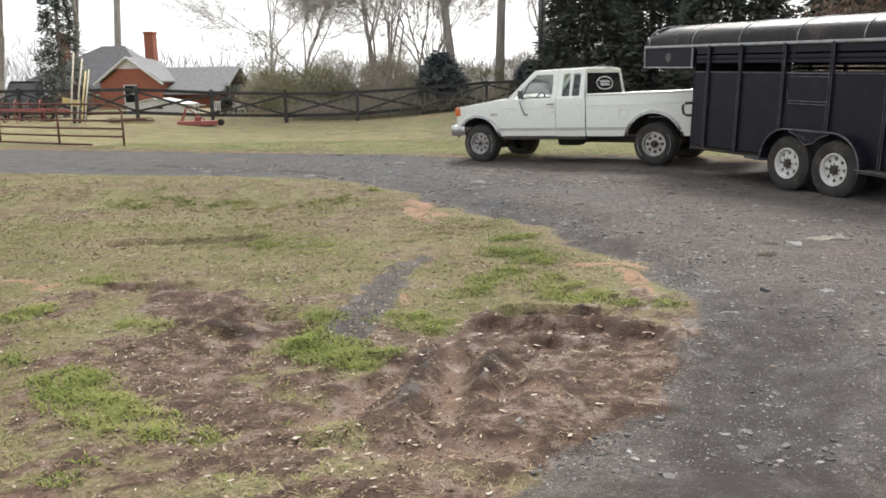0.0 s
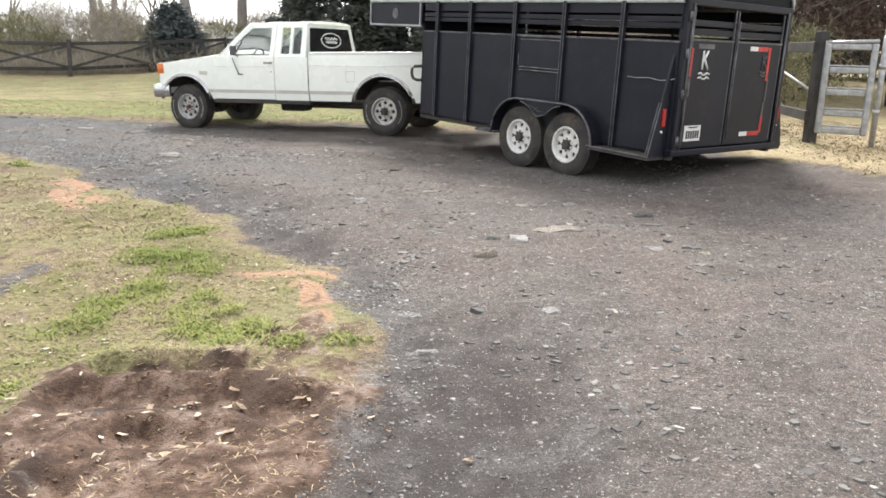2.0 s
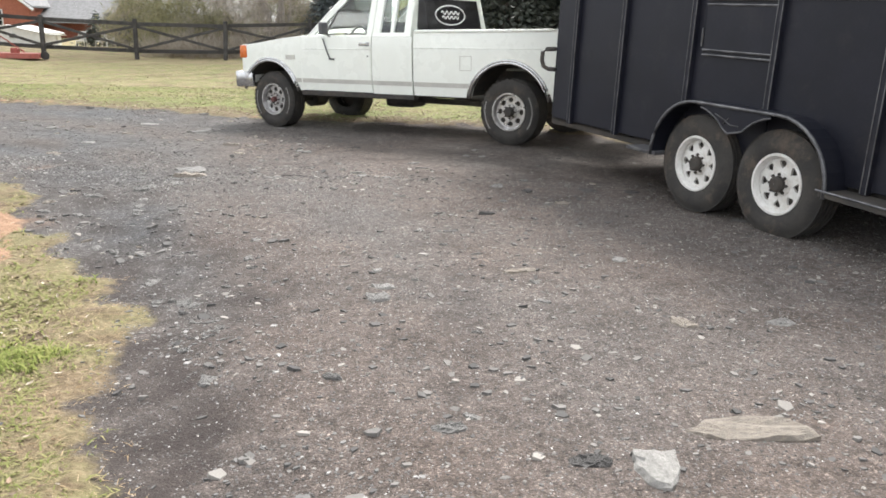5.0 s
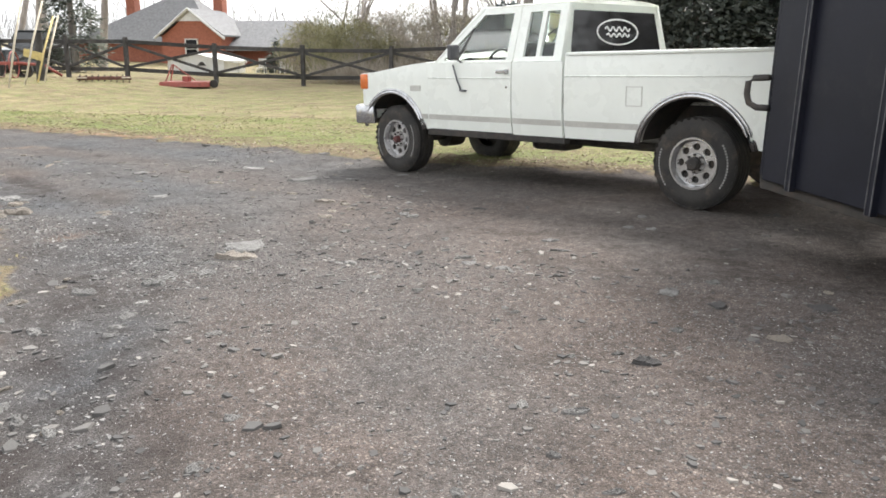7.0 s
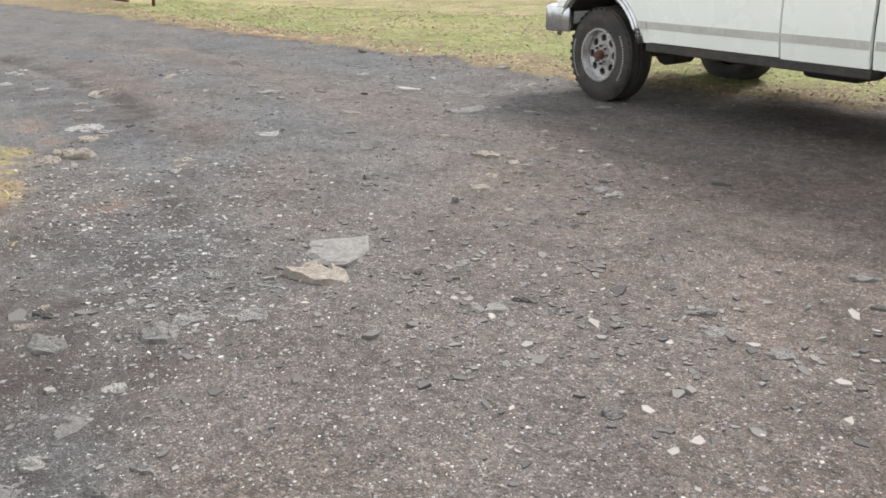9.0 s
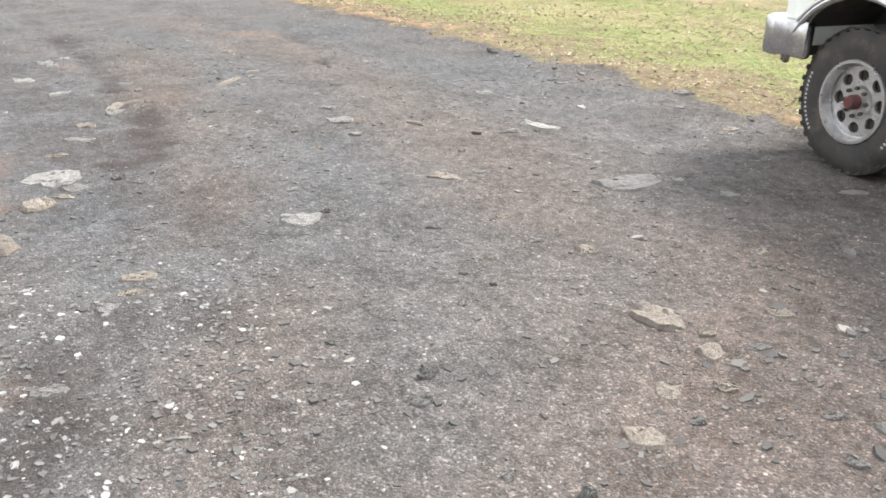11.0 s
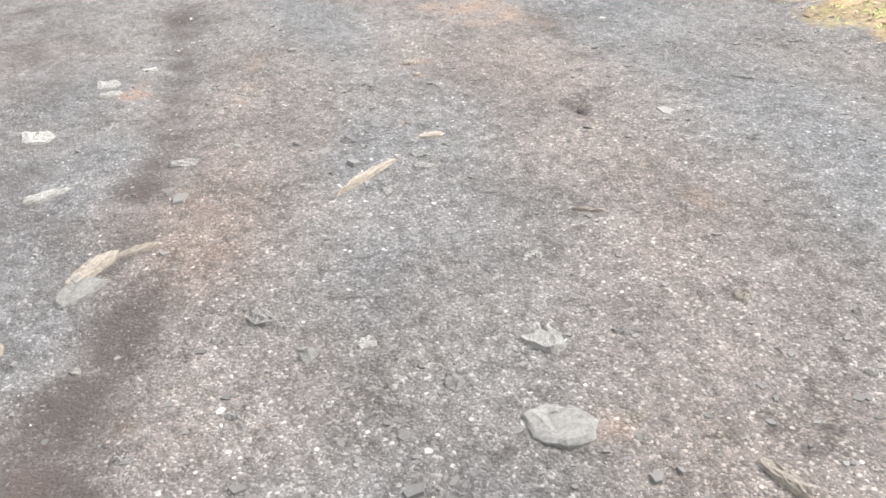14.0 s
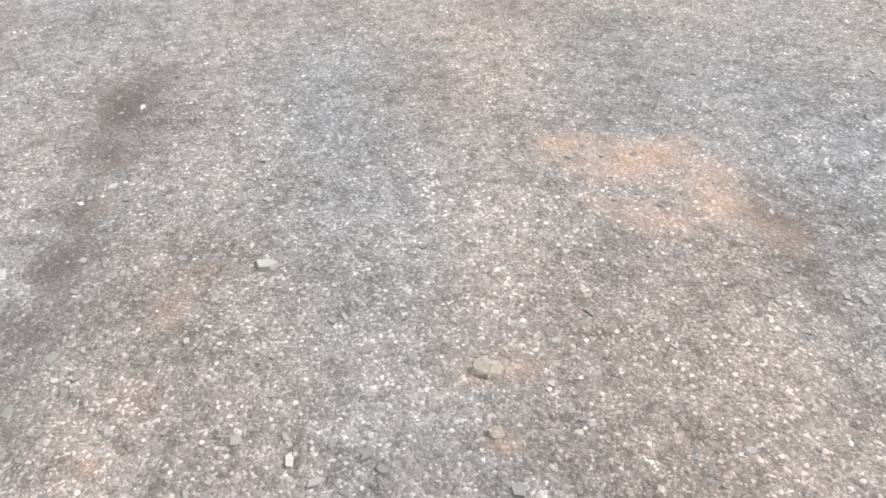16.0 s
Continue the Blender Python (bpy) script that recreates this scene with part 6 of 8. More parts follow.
def evergreen(seed, tall, wide, material, label, open_foot=0.04, count=5200, power=0.8):
    rng = random.Random(seed)
    verts, faces = [], []
    boughs = int(count / 26)
    for k in range(boughs):
        f = open_foot + (1 - open_foot) * (k + rng.random()) / boughs
        t = rng.uniform(0, 6.283)
        reach = wide * 0.5 * max(0.03, (1 - f)) ** power * rng.uniform(0.72, 1.12)
        z = tall * f
        for i in range(26):
            s = rng.uniform(0.25, 1.0) ** 0.7
            w = t + rng.gauss(0, 0.22)
            c = Vector((math.cos(w) * reach * s, math.sin(w) * reach * s, z - 0.10 * reach * s * s + rng.gauss(0, 0.12)))
            a = Vector((math.cos(w), math.sin(w), rng.gauss(-0.15, 0.35))).normalized()
            b = a.cross(Vector((rng.gauss(0, 0.4), rng.gauss(0, 0.4), 1))).normalized()
            sz = rng.uniform(0.15, 0.34) * (0.5 + wide / 9)
            n = len(verts)
            verts.extend((c, c + a * sz * 0.45 + b * sz * 0.26, c + a * sz, c + a * sz * 0.45 - b * sz * 0.26))
            faces.append((n, n + 1, n + 2, n + 3))
    tree = thing("evergreen_tree", Matrix.Identity(4), label, "tree", "evergreens")
    bm = bmesh.new()
    tube(bm, [(0, 0, -0.3), (0, 0, tall * 0.5), (0, 0, tall * 0.96)], [tall * 0.022, tall * 0.013, 0.01], 8)
    part("trunk", bm, HAZED_BARK, tree)
    tagged(mesh_from("crown", verts, faces, material, tree), kind="stuff")
    return tree


def leafy_tree(seed, tall, wide, material, label, count=60, name="leafy_tree", slim=0.22):
    rng = random.Random(seed)
    wood, twigs = ([], []), ([], [])
    grow(rng, wood, twigs, Vector((0, 0, -0.2)), Vector((0.03, 0.02, 1)), tall * 0.8, tall * 0.022, 2, 0.9, 0.1)
    verts, faces = [], []
    for _ in range(count):
        t, r, f = rng.uniform(0, 6.283), wide * 0.5 * math.sqrt(rng.random()), rng.uniform(0.12, 1.0)
        r *= math.sin(min(3.0, 0.45 + 2.6 * f)) ** 0.6
        leaf_quads(rng, verts, faces, (math.cos(t) * r, math.sin(t) * r, tall * f), 0.20 if slim > 0.1 else 0.34, 70 if slim > 0.1 else 80, wide * 0.075, 0.7, -0.8 if slim < 0.1 else 0.0, slim)
    tree = thing(name, Matrix.Identity(4), label, "tree" if name == "leafy_tree" else "shrub", "winter scrub")
    mesh_from("trunk", wood[0] + twigs[0], wood[1] + [tuple(i + len(wood[0]) for i in f) for f in twigs[1]], HAZED_BARK, tree)
    tagged(mesh_from("crown", verts, faces, material, tree), kind="stuff")
    return tree


def place(tree, x, y, turn=0.0, scale=1.0):
    tree.matrix_world = Matrix.Translation((x, y, land(x, y))) @ Matrix.Rotation(turn, 4, "Z") @ Matrix.Scale(scale, 4)
    return tree


def again(tree, x, y, turn=0.0, scale=1.0):
    c = copy_thing(tree, Matrix.Identity(4))
    c.matrix_basis = Matrix.Translation((x, y, land(x, y))) @ Matrix.Rotation(turn, 4, "Z") @ Matrix.Scale(scale, 4)
    return c


def build_trees():
    oak = place(bare_tree(11, 17, 0.30, "tall bare hardwood with heavy spreading limbs"), -0.9, 49.5)
    again(oak, 1.5, 50.5, 2.1, 1.05)
    ash = place(bare_tree(23, 15, 0.22, "bare grey winter tree with upright limbs", spread=0.6), -23.5, 47.0)
    clump = place(bare_tree(37, 13, 0.16, "clump of slender bare stems", stems=9, lean=0.13, spread=0.35, first=0.4), -5.0, 48.5)
    tall = place(bare_tree(51, 19, 0.24, "tall straight bare trunk behind the fence", spread=0.7, first=0.6), -34.6, 75.0, 0.0, 1.45)
    sap = place(bare_tree(63, 9, 0.10, "young bare tree with fine twigs", spread=0.75, first=0.25), -9.5, 48.0)
    for k, (src, x, y, s) in enumerate(((ash, -30, 50, 1.0), (sap, -10.8, 53, 1.2), (clump, -3.2, 58, 0.8), (sap, -3.8, 55, 1.3), (sap, -2.5, 52, 1.1), (ash, 4.6, 56, 0.9), (oak, 10.5, 60, 0.9), (oak, -36, 58, 1.0), (ash, -42, 62, 1.1), (ash, 15.5, 58, 1.0), (oak, 24, 58, 1.0), (sap, 8.2, 56, 1.3), (oak, -12, 84, 0.9), (ash, 6, 84, 1.0), (oak, 18, 78, 1.1), (oak, 34, 60, 1.1), (ash, -24, 88, 1.0),
                                        (ash, 26, 34, 0.9), (oak, 32, 26, 0.9), (ash, 34, 14, 0.9), (oak, 30, -2, 1.0), (ash, 14, -22, 1.0), (oak, -6, -24, 1.0), (ash, -26, -14, 1.1), (oak, -34, 8, 1.0))):
        again(src, x, y, k * 1.7, s)
    fir = place(evergreen(5, 11.5, 7.2, HAZED_NEEDLES, "large dark evergreen with dense drooping boughs", count=36000), 6.4, 46.5)
    again(fir, 13.6, 44.5, 1.2, 1.05)
    again(fir, 18.8, 42.0, 2.5, 1.1)
    again(fir, 24.0, 39.0, 0.4, 1.05)
    again(fir, 28.5, 33.0, 3.4, 1.0)
    again(fir, 10.2, 49.0, 4.4, 1.0)
    place(evergreen(8, 8.5, 3.0, HAZED_NEEDLES, "slim dark conifer behind the fence", count=9000, power=0.6), -20.4, 41.0)
    spruce = place(evergreen(9, 3.0, 4.6, BLUE_NEEDLES, "low blue-grey spruce by the fence", count=8000, power=0.55), -1.5, 45.0)
    again(spruce, 3.4, 48.5, 1.0, 0.8)
    oakl = place(leafy_tree(3, 7.5, 6.5, RUSSET_LEAF, "tree holding dry brown leaves", 150), 16.6, 24.5)
    again(oakl, 21.5, 28.0, 1.3, 1.1)
    again(oakl, 14.6, 27.5, 2.6, 1.0)
    again(oakl, 19.0, 26.5, 4.0, 1.0)
    pine = place(leafy_tree(15, 8.0, 5.6, HAZY_GREEN, "grey-green hazed tree with an uneven crown behind the house", 60), -16.4, 62.0, 0.0, 0.72)
    again(pine, -11.6, 64.0, 2.8, 0.52)
    again(pine, -7.0, 66.0, 4.7, 0.6)
    hedge = place(evergreen(17, 1.75, 3.0, HEDGE_GREEN, "dark clipped evergreen hedge plant behind the fence", 0.0, 2600, 0.35), -15.4, 52.0)
    for k, (x, y, size) in enumerate(((-13.6, 52.2, 1.0), (-11.8, 52.0, 0.95), (-10.0, 51.8, 1.0), (-8.3, 51.5, 0.9))):
        again(hedge, x, y, 0.5 + k * 1.3, size)
    shrub = place(leafy_tree(4, 2.6, 3.6, HAZED_BRUSH, "brown twiggy winter shrub behind the fence", 46, "shrub", 0.035), -6.0, 43.5)
    olive = place(leafy_tree(6, 2.4, 3.8, OLIVE_BRUSH, "olive green winter shrub behind the fence", 46, "shrub", 0.05), -7.6, 42.6)
    for k, (src, x, y, s) in enumerate(((shrub, -4.0, 43.2, 1.1), (olive, -10.8, 46.0, 1.0), (shrub, -12.0, 48.2, 0.9), (olive, 0.6, 48.0, 0.9), (shrub, 2.8, 49.5, 1.0), (shrub, -9.0, 49.0, 1.1), (olive, 5.0, 50.5, 1.1), (olive, 13.5, 20.5, 0.7), (shrub, 12.6, 24.0, 0.8), (olive, 15.6, 21.0, 0.8), (shrub, 9, 52, 1.2), (olive, -5.5, 53, 1.2), (shrub, -1.5, 52, 1.0), (shrub, 6, 57, 1.2))):
        again(src, x, y, k * 1.1, s)
    # undergrowth along the far side of the fence
    rng = random.Random(77)
    verts, faces = [], []
    for _ in range(2600):
        x = rng.uniform(-8.5, 15)
        y = 38.8 + max(0, x + 5) * 0.75 + rng.uniform(0.8, 4.5)
        h = rng.uniform(0.3, 1.1)
        leaf_quads(rng, verts, faces, (x, y, land(x, y) + h * 0.3), h * 0.8, 8, 0.25, 0.6, -1.2, 0.022)
    tagged(mesh_from("undergrowth", verts, faces, HAZED_BRUSH), "brown weeds and brush behind the fence", "undergrowth", kind="stuff")
    # distant wood: slender leaning stems and twigs in uneven clumps
    verts, faces = [], []
    for _ in range(30000):
        t = rng.uniform(-1.25, 1.45)
        d = rng.uniform(95, 150)
        x, y = math.sin(t) * d, math.cos(t) * d
        rough = 0.55 + 0.3 * noise.noise((t * 14, 0.0, 5.0)) + 0.25 * noise.noise((t * 45, d * 0.05, 9.0))
        top = 12.0 * max(0.2, rough)
        z = land(x, y) + rng.uniform(-1.0, 0.72) * top * rng.random() ** 0.5
        h, lean, w = rng.uniform(0.8, 2.8), rng.gauss(0, 0.9), rng.uniform(0.025, 0.085)
        k = len(verts)
        verts.extend(((x - w, y, z), (x + w, y, z), (x + lean, y, z + h)))
        faces.append((k, k + 1, k + 2))
    tagged(mesh_from("distant_wood", verts, faces, HAZED_FAR_TWIG), "far winter woodland, grey-brown with haze in the colour", "woods", kind="stuff")


build_trees()


def utility_pole():
    p = thing("utility_pole", Matrix.Translation((3.85, 46.0, land(3.85, 46))), "weathered grey wooden utility pole", "pole")
    bm = bmesh.new()
    tube(bm, [(0, 0, -0.5), (0, 0, 9.5)], [0.16, 0.11], 12)
    part("pole", bm, EDGE_PAINT, p, smooth=True)
    bm = bmesh.new()
    box(bm, (0, 0, 8.8), (2.2, 0.1, 0.12), 0.01)
    part("crossarm", bm, EDGE_PAINT, p)


utility_pole()


# ---- houses, vehicles and implements beyond the fence ----
def gable_roof(bm, x0, x1, y0, y1, z, ridge, over=0.35, along="x", thick=0.12):
    """Two thick slopes over a rectangle, with the ridge along x or y."""
    if along == "x":
        m = (y0 + y1) / 2
        runs = [((x0 - over, y0 - over, z), (x1 + over, y0 - over, z), (x1 + over, m, ridge), (x0 - over, m, ridge)), ((x0 - over, m, ridge), (x1 + over, m, ridge), (x1 + over, y1 + over, z), (x0 - over, y1 + over, z))]
    else:
        m = (x0 + x1) / 2
        runs = [((x0 - over, y1 + over, z), (x0 - over, y0 - over, z), (m, y0 - over, ridge), (m, y1 + over, ridge)), ((m, y1 + over, ridge), (m, y0 - over, ridge), (x1 + over, y0 - over, z), (x1 + over, y1 + over, z))]
    for q in runs:
        a = [bm.verts.new(p) for p in q]
        b = [bm.verts.new((p[0], p[1], p[2] + thick)) for p in q]
        bm.faces.new(a[::-1])
        bm.faces.new(b)
        for k in range(4):
            bm.faces.new((a[k], a[(k + 1) % 4], b[(k + 1) % 4], b[k]))


def window_at(parent, x, y, z, w, h):
    bm = bmesh.new()
    for dx, dz, sx, sz in ((-w / 2, 0, 0.08, h), (w / 2, 0, 0.08, h), (0, h / 2, w + 0.08, 0.08), (0, -h / 2, w + 0.08, 0.10), (0, 0, w, 0.05)):
        box(bm, (x + dx, y - 0.03, z + dz), (sx, 0.08, sz))
    win = part("window", bm, TRIM_WHITE, parent)
    bm = bmesh.new()
    box(bm, (x, y - 0.01, z), (w - 0.06, 0.02, h - 0.06))
    part("pane", bm, DARK_GLASS, win)


def brick_house():
    h = thing("brick_house", Matrix.Translation((2.75, 0, 0)), "red brick house with grey shingle roofs and two chimneys", "house")
    g = 0.0
    bm = bmesh.new()
    box(bm, (-34.0, 66.0, 0.9), (11.5, 7.0, 1.8), 0.02)
    part("wall", bm, BRICK, h)
    bm = bmesh.new()
    box(bm, (-25.6, 66.0, 0.6), (5.6, 5.6, 1.7), 0.02)
    part("wall", bm, BRICK, h)
    bm = bmesh.new()
    pts = [(-32.0, g), (-27.3, g), (-27.3, 2.2), (-29.65, 3.85), (-32.0, 2.2)]
    prism(bm, pts, 61.6, 64.0)
    part("gable_wall", bm, BRICK, h, "red brick front gable")
    bm = bmesh.new()
    prism(bm, [(-30.75, 3.25), (-28.55, 3.25), (-29.65, 4.0)], 61.5, 61.62)
    part("gable_siding", bm, TRIM_WHITE, h, "white siding in the gable peak")
    bm = bmesh.new()
    gable_roof(bm, -32.0, -27.3, 61.6, 66, 2.2, 4.0, 0.3, "y")
    part("roof", bm, SHINGLE, h)
    bm = bmesh.new()
    for a, b in (((-32.4, 61.27, 2.05), (-29.65, 61.27, 4.08)), ((-26.9, 61.27, 2.05), (-29.65, 61.27, 4.08))):
        tube(bm, [a, b], 0.10, 4)
    part("barge_board", bm, TRIM_WHITE, h, "white painted barge boards")
    bm = bmesh.new()
    pk, z0, z1 = (-33.9, -32.0), 1.7, 5.2
    base = [(-40.4, 62.1, z0), (-27.9, 62.1, z0), (-27.9, 69.9, z0), (-40.4, 69.9, z0)]
    v = [bm.verts.new(p) for p in base] + [bm.verts.new((pk[0], 66, z1)), bm.verts.new((pk[1], 66, z1))]
    for f in ((0, 1, 5, 4), (1, 2, 5), (2, 3, 4, 5), (3, 0, 4), (3, 2, 1, 0)):
        bm.faces.new([v[i] for i in f])
    part("roof", bm, SHINGLE, h)
    bm = bmesh.new()
    gable_roof(bm, -28.6, -22.8, 62.4, 69.6, 1.25, 3.3)
    part("roof", bm, SHINGLE, h)
    for x, z, top in ((-29.9, 3.0, 6.2), (-37.35, 2.6, 6.2)):
        bm = bmesh.new()
        box(bm, (x, 66.3, (z + top) / 2), (0.75, 0.75, top - z), 0.02)
        box(bm, (x, 66.3, top), (0.88, 0.88, 0.14), 0.02)
        part("chimney", bm, BRICK, h)
    for x, y in ((-29.65, 61.58),):
        window_at(h, x, y, 1.35, 0.95, 1.35)


brick_house()


def siding_house():
    h = thing("siding_house", Matrix.Identity(4), "white lap-sided building above a dark block painted as shade", "house")
    x0, x1, y0, y1, z0, z1 = 19.5, 27.0, 15.0, 22.5, 2.15, 5.0
    # Dark block put in place of the shade below the raised wall.
    bm = bmesh.new()
    box(bm, ((x0 + x1) / 2, (y0 + y1) / 2, 1.0), (x1 - x0 - 0.3, y1 - y0 - 0.3, 2.0))
    part("foundation", bm, DARK_STEEL, h, "dark block standing in for the shade under the house")
    bm = bmesh.new()
    box(bm, ((x0 + x1) / 2, (y0 + y1) / 2, (z0 + z1) / 2), (x1 - x0 - 0.05, y1 - y0 - 0.05, z1 - z0))
    part("wall", bm, TRIM_WHITE, h)
    n = 24
    for k in range(n):
        bm = bmesh.new()
        z = z0 + (z1 - z0) * (k + 0.5) / n
        for c, s in (((x0, (y0 + y1) / 2, z), (0.05, y1 - y0, 0.12)), (((x0 + x1) / 2, y0, z), (x1 - x0, 0.05, 0.12))):
            box(bm, c, s, 0, Matrix.Rotation(radians(6), 4, "Y") if s[0] < 0.1 else Matrix.Rotation(radians(-6), 4, "X"))
        part("siding_board", bm, TRIM_WHITE, h)
    bm = bmesh.new()
    box(bm, (x0, y0, (z0 + z1) / 2), (0.12, 0.12, z1 - z0))
    part("corner_board", bm, TRIM_WHITE, h)
    bm = bmesh.new()
    gable_roof(bm, x0, x1, y0, y1, z1, z1 + 2.0)
    part("roof", bm, SHINGLE, h)


siding_house()


def parked_car(m, paint, label, L=4.6, W=1.8, H=1.45, boxy=False):
    """A parked car: body with arches, glasshouse, four wheels, lamps and bumpers."""
    c = thing("parked_car", m, label, "car", "parked vehicles")
    wb0, wb1, r = -L * 0.29, L * 0.29, 0.33
    def arch_pts(cx):
        return [(cx + 0.40 * math.cos(t), 0.33 + 0.40 * math.sin(t)) for t in (0.15 * math.pi * k / 2 for k in range(14)) if math.sin(t) > -0.2 and t < math.pi + 0.1]
    belt = H * 0.60
    out = [(-L / 2, 0.30)] + arch_pts(wb0)[::-1] + arch_pts(wb1)[::-1] + [(L / 2, 0.30), (L / 2 + 0.02, 0.55), (L / 2 - 0.08, belt - 0.12), (L * 0.24, belt), (-L * 0.33 if not boxy else -L / 2 + 0.06, belt), (-L / 2 + 0.02, belt - 0.06)]
    bm = bmesh.new()
    prism(bm, out, -W / 2, W / 2)
    bmesh.ops.bevel(bm, geom=[e for e in bm.edges if abs(e.verts[0].co.y - e.verts[1].co.y) < 1e-4], offset=0.05, segments=2, affect="EDGES")
    body = smooth_angle(part("body", bm, paint, c), 40)
    top = [(L * 0.22, belt - 0.01), (L * 0.06, H - 0.06), (-L * 0.20 if not boxy else -L * 0.44, H - 0.06), (-L * 0.36 if not boxy else -L * 0.49, belt - 0.01)]
    bm = bmesh.new()
    vs = prism(bm, top, -W / 2 + 0.06, W / 2 - 0.06)
    for v in vs:
        if v.co.z > belt + 0.1:
            v.co.y *= 0.84
    part("glasshouse", bm, DARK_GLASS, c, "tinted windows")
    bm = bmesh.new()
    box(bm, ((top[1][0] + top[2][0]) / 2, 0, H - 0.04), (top[1][0] - top[2][0] + 0.1, W * 0.78, 0.07), 0.03)
    roof = part("roof", bm, paint, c)
    for s in (1, -1):
        for (xa, za), (xb, zb) in ((top[0], top[1]), (top[3], top[2]), ((-L * 0.07, belt), (-L * 0.07, H - 0.06))):
            bm = bmesh.new()
            tube(bm, [(xa, s * (W / 2 - 0.05), za), (xb, s * (W / 2 - 0.06) * 0.85, zb)], 0.035, 6)
            part("pillar", bm, paint, roof)
    for x in (wb0, wb1):
        for s in (1, -1):
            mm = Matrix.Translation((x, s * (W / 2 - 0.12), 0.33)) @ (Matrix.Identity(4) if s > 0 else Matrix.Rotation(math.pi, 4, "Z"))
            bm = bmesh.new()
            lathe(bm, [(-0.1, 0.2), (-0.1, 0.3), (-0.07, 0.33), (0.07, 0.33), (0.1, 0.3), (0.1, 0.2)], 24, mm)
            ty = part("wheel", bm, RUBBER, c, smooth=True)
            bm = bmesh.new()
            rim_face(bm, 0.06, 0.21, 0.08, 6, wedge_hole, mm)
            lathe(bm, [(0.08, 0.06), (0.09, 0.001)], 16, mm)
            part("rim", bm, ALLOY, ty)
    for s in (1, -1):
        bm = bmesh.new()
        box(bm, (L / 2 - 0.03, s * W * 0.36, belt - 0.22), (0.10, 0.34, 0.14), 0.03)
        part("headlight", bm, CAR_GLASS, c)
        bm = bmesh.new()
        box(bm, (-L / 2 + 0.02, s * W * 0.40, belt - 0.18), (0.08, 0.22, 0.18), 0.03)
        part("tail_lamp", bm, RED_LENS, c)
    bm = bmesh.new()
    box(bm, (L / 2 + 0.02, 0, 0.45), (0.12, W * 0.94, 0.20), 0.04)
    part("bumper", bm, INTERIOR, c)
    bm = bmesh.new()
    for k in range(5):
        box(bm, (L / 2 - 0.01, 0, 0.58 + 0.05 * k), (0.05, W * 0.45, 0.025))
    part("grille", bm, CHROME, c)
    return c


DARK_CAR = surf("dark_green_car_paint", (0.02, 0.026, 0.026), (0.03, 0.034, 0.034), 3, 0.3, coat=0.4)
RED_CAR = surf("faded_red_car_paint", (0.30, 0.035, 0.04), (0.24, 0.03, 0.035), 3, 0.4, coat=0.3)
IMPLEMENT_RED = surf("sun_faded_red_enamel", (0.36, 0.085, 0.065), (0.27, 0.075, 0.06), 6, 0.6, dirt=(0.2, 0.11, 0.07), dirt_amount=0.6)
YELLOW_WOOD = surf("yellow_painted_wood", (0.62, 0.50, 0.20), (0.5, 0.38, 0.16), 8, 0.7)
PALE_WOOD = surf("pale_peeled_wood", (0.62, 0.56, 0.44), (0.5, 0.44, 0.34), 8, 0.8)


def on_land(x, y, turn, lift=0.0):
    return Matrix.Translation((x, y, land(x, y) + lift)) @ Matrix.Rotation(radians(turn), 4, "Z")



def garden_shed(m):
    """A long low white outbuilding with a shallow roof and a small dark vent."""
    own = thing("garden_shed", m, "low white outbuilding with a small dark vent behind the fence", "shed")
    bm = bmesh.new()
    prism(bm, [(-1.75, -0.2), (1.75, -0.2), (1.75, 0.92), (0, 1.26), (-1.75, 0.92)], -1.2, 1.2)
    part("wall", bm, TRIM_WHITE, own)
    for side in (-1, 1):
        bm = bmesh.new()
        prism(bm, [(0, 1.265), (side * 1.92, 0.893), (side * 1.92, 0.953), (0, 1.325)], -1.32, 1.32)
        part("roof", bm, TRIM_WHITE, own, "white roof sheet")
    bm = bmesh.new()
    prism(bm, [(0.12, 0.66), (0.62, 0.66), (0.5, 0.82), (0.37, 0.88), (0.24, 0.82)], -1.26, -1.19)
    part("vent", bm, DARK_STEEL, own, "dark arched vent")
    for x in (-1.72, 1.72):
        bm = bmesh.new()
        box(bm, (x, -1.21, 0.36), (0.09, 0.05, 1.1), 0.008)
        part("corner_board", bm, TRIM_WHITE, own)


def garden_table(m):
    own = thing("garden_table", m, "small white garden table behind the fence", "table")
    bm = bmesh.new()
    lathe(bm, [(0.68, 0.001), (0.68, 0.42), (0.70, 0.45), (0.73, 0.45), (0.74, 0.001)], 24, Matrix.Rotation(radians(90), 4, "X"))
    part("tabletop", bm, TRIM_WHITE, own)
    bm = bmesh.new()
    tube(bm, [(0, 0, 0), (0, 0, 0.05), (0, 0, 0.1), (0, 0, 0.70)], [0.26, 0.24, 0.06, 0.05], 12)
    part("pedestal", bm, TRIM_WHITE, own)


def garden_chair(m):
    own = thing("garden_chair", m, "white plastic garden chair behind the fence", "chair", "garden chairs")
    bm = bmesh.new()
    box(bm, (0, 0, 0.42), (0.46, 0.46, 0.04), 0.012)
    part("seat", bm, TRIM_WHITE, own)
    bm = bmesh.new()
    for k in range(4):
        box(bm, (-0.165 + 0.11 * k, 0.235, 0.66), (0.055, 0.03, 0.42), 0.008)
    box(bm, (0, 0.235, 0.87), (0.44, 0.035, 0.07), 0.012)
    part("backrest", bm, TRIM_WHITE, own)
    for x in (-0.2, 0.2):
        for y in (-0.2, 0.2):
            bm = bmesh.new()
            tube(bm, [(x, y, 0.42), (x * 1.12, y * 1.12, 0)], [0.024, 0.018], 8)
            part("leg", bm, TRIM_WHITE, own)
    return own


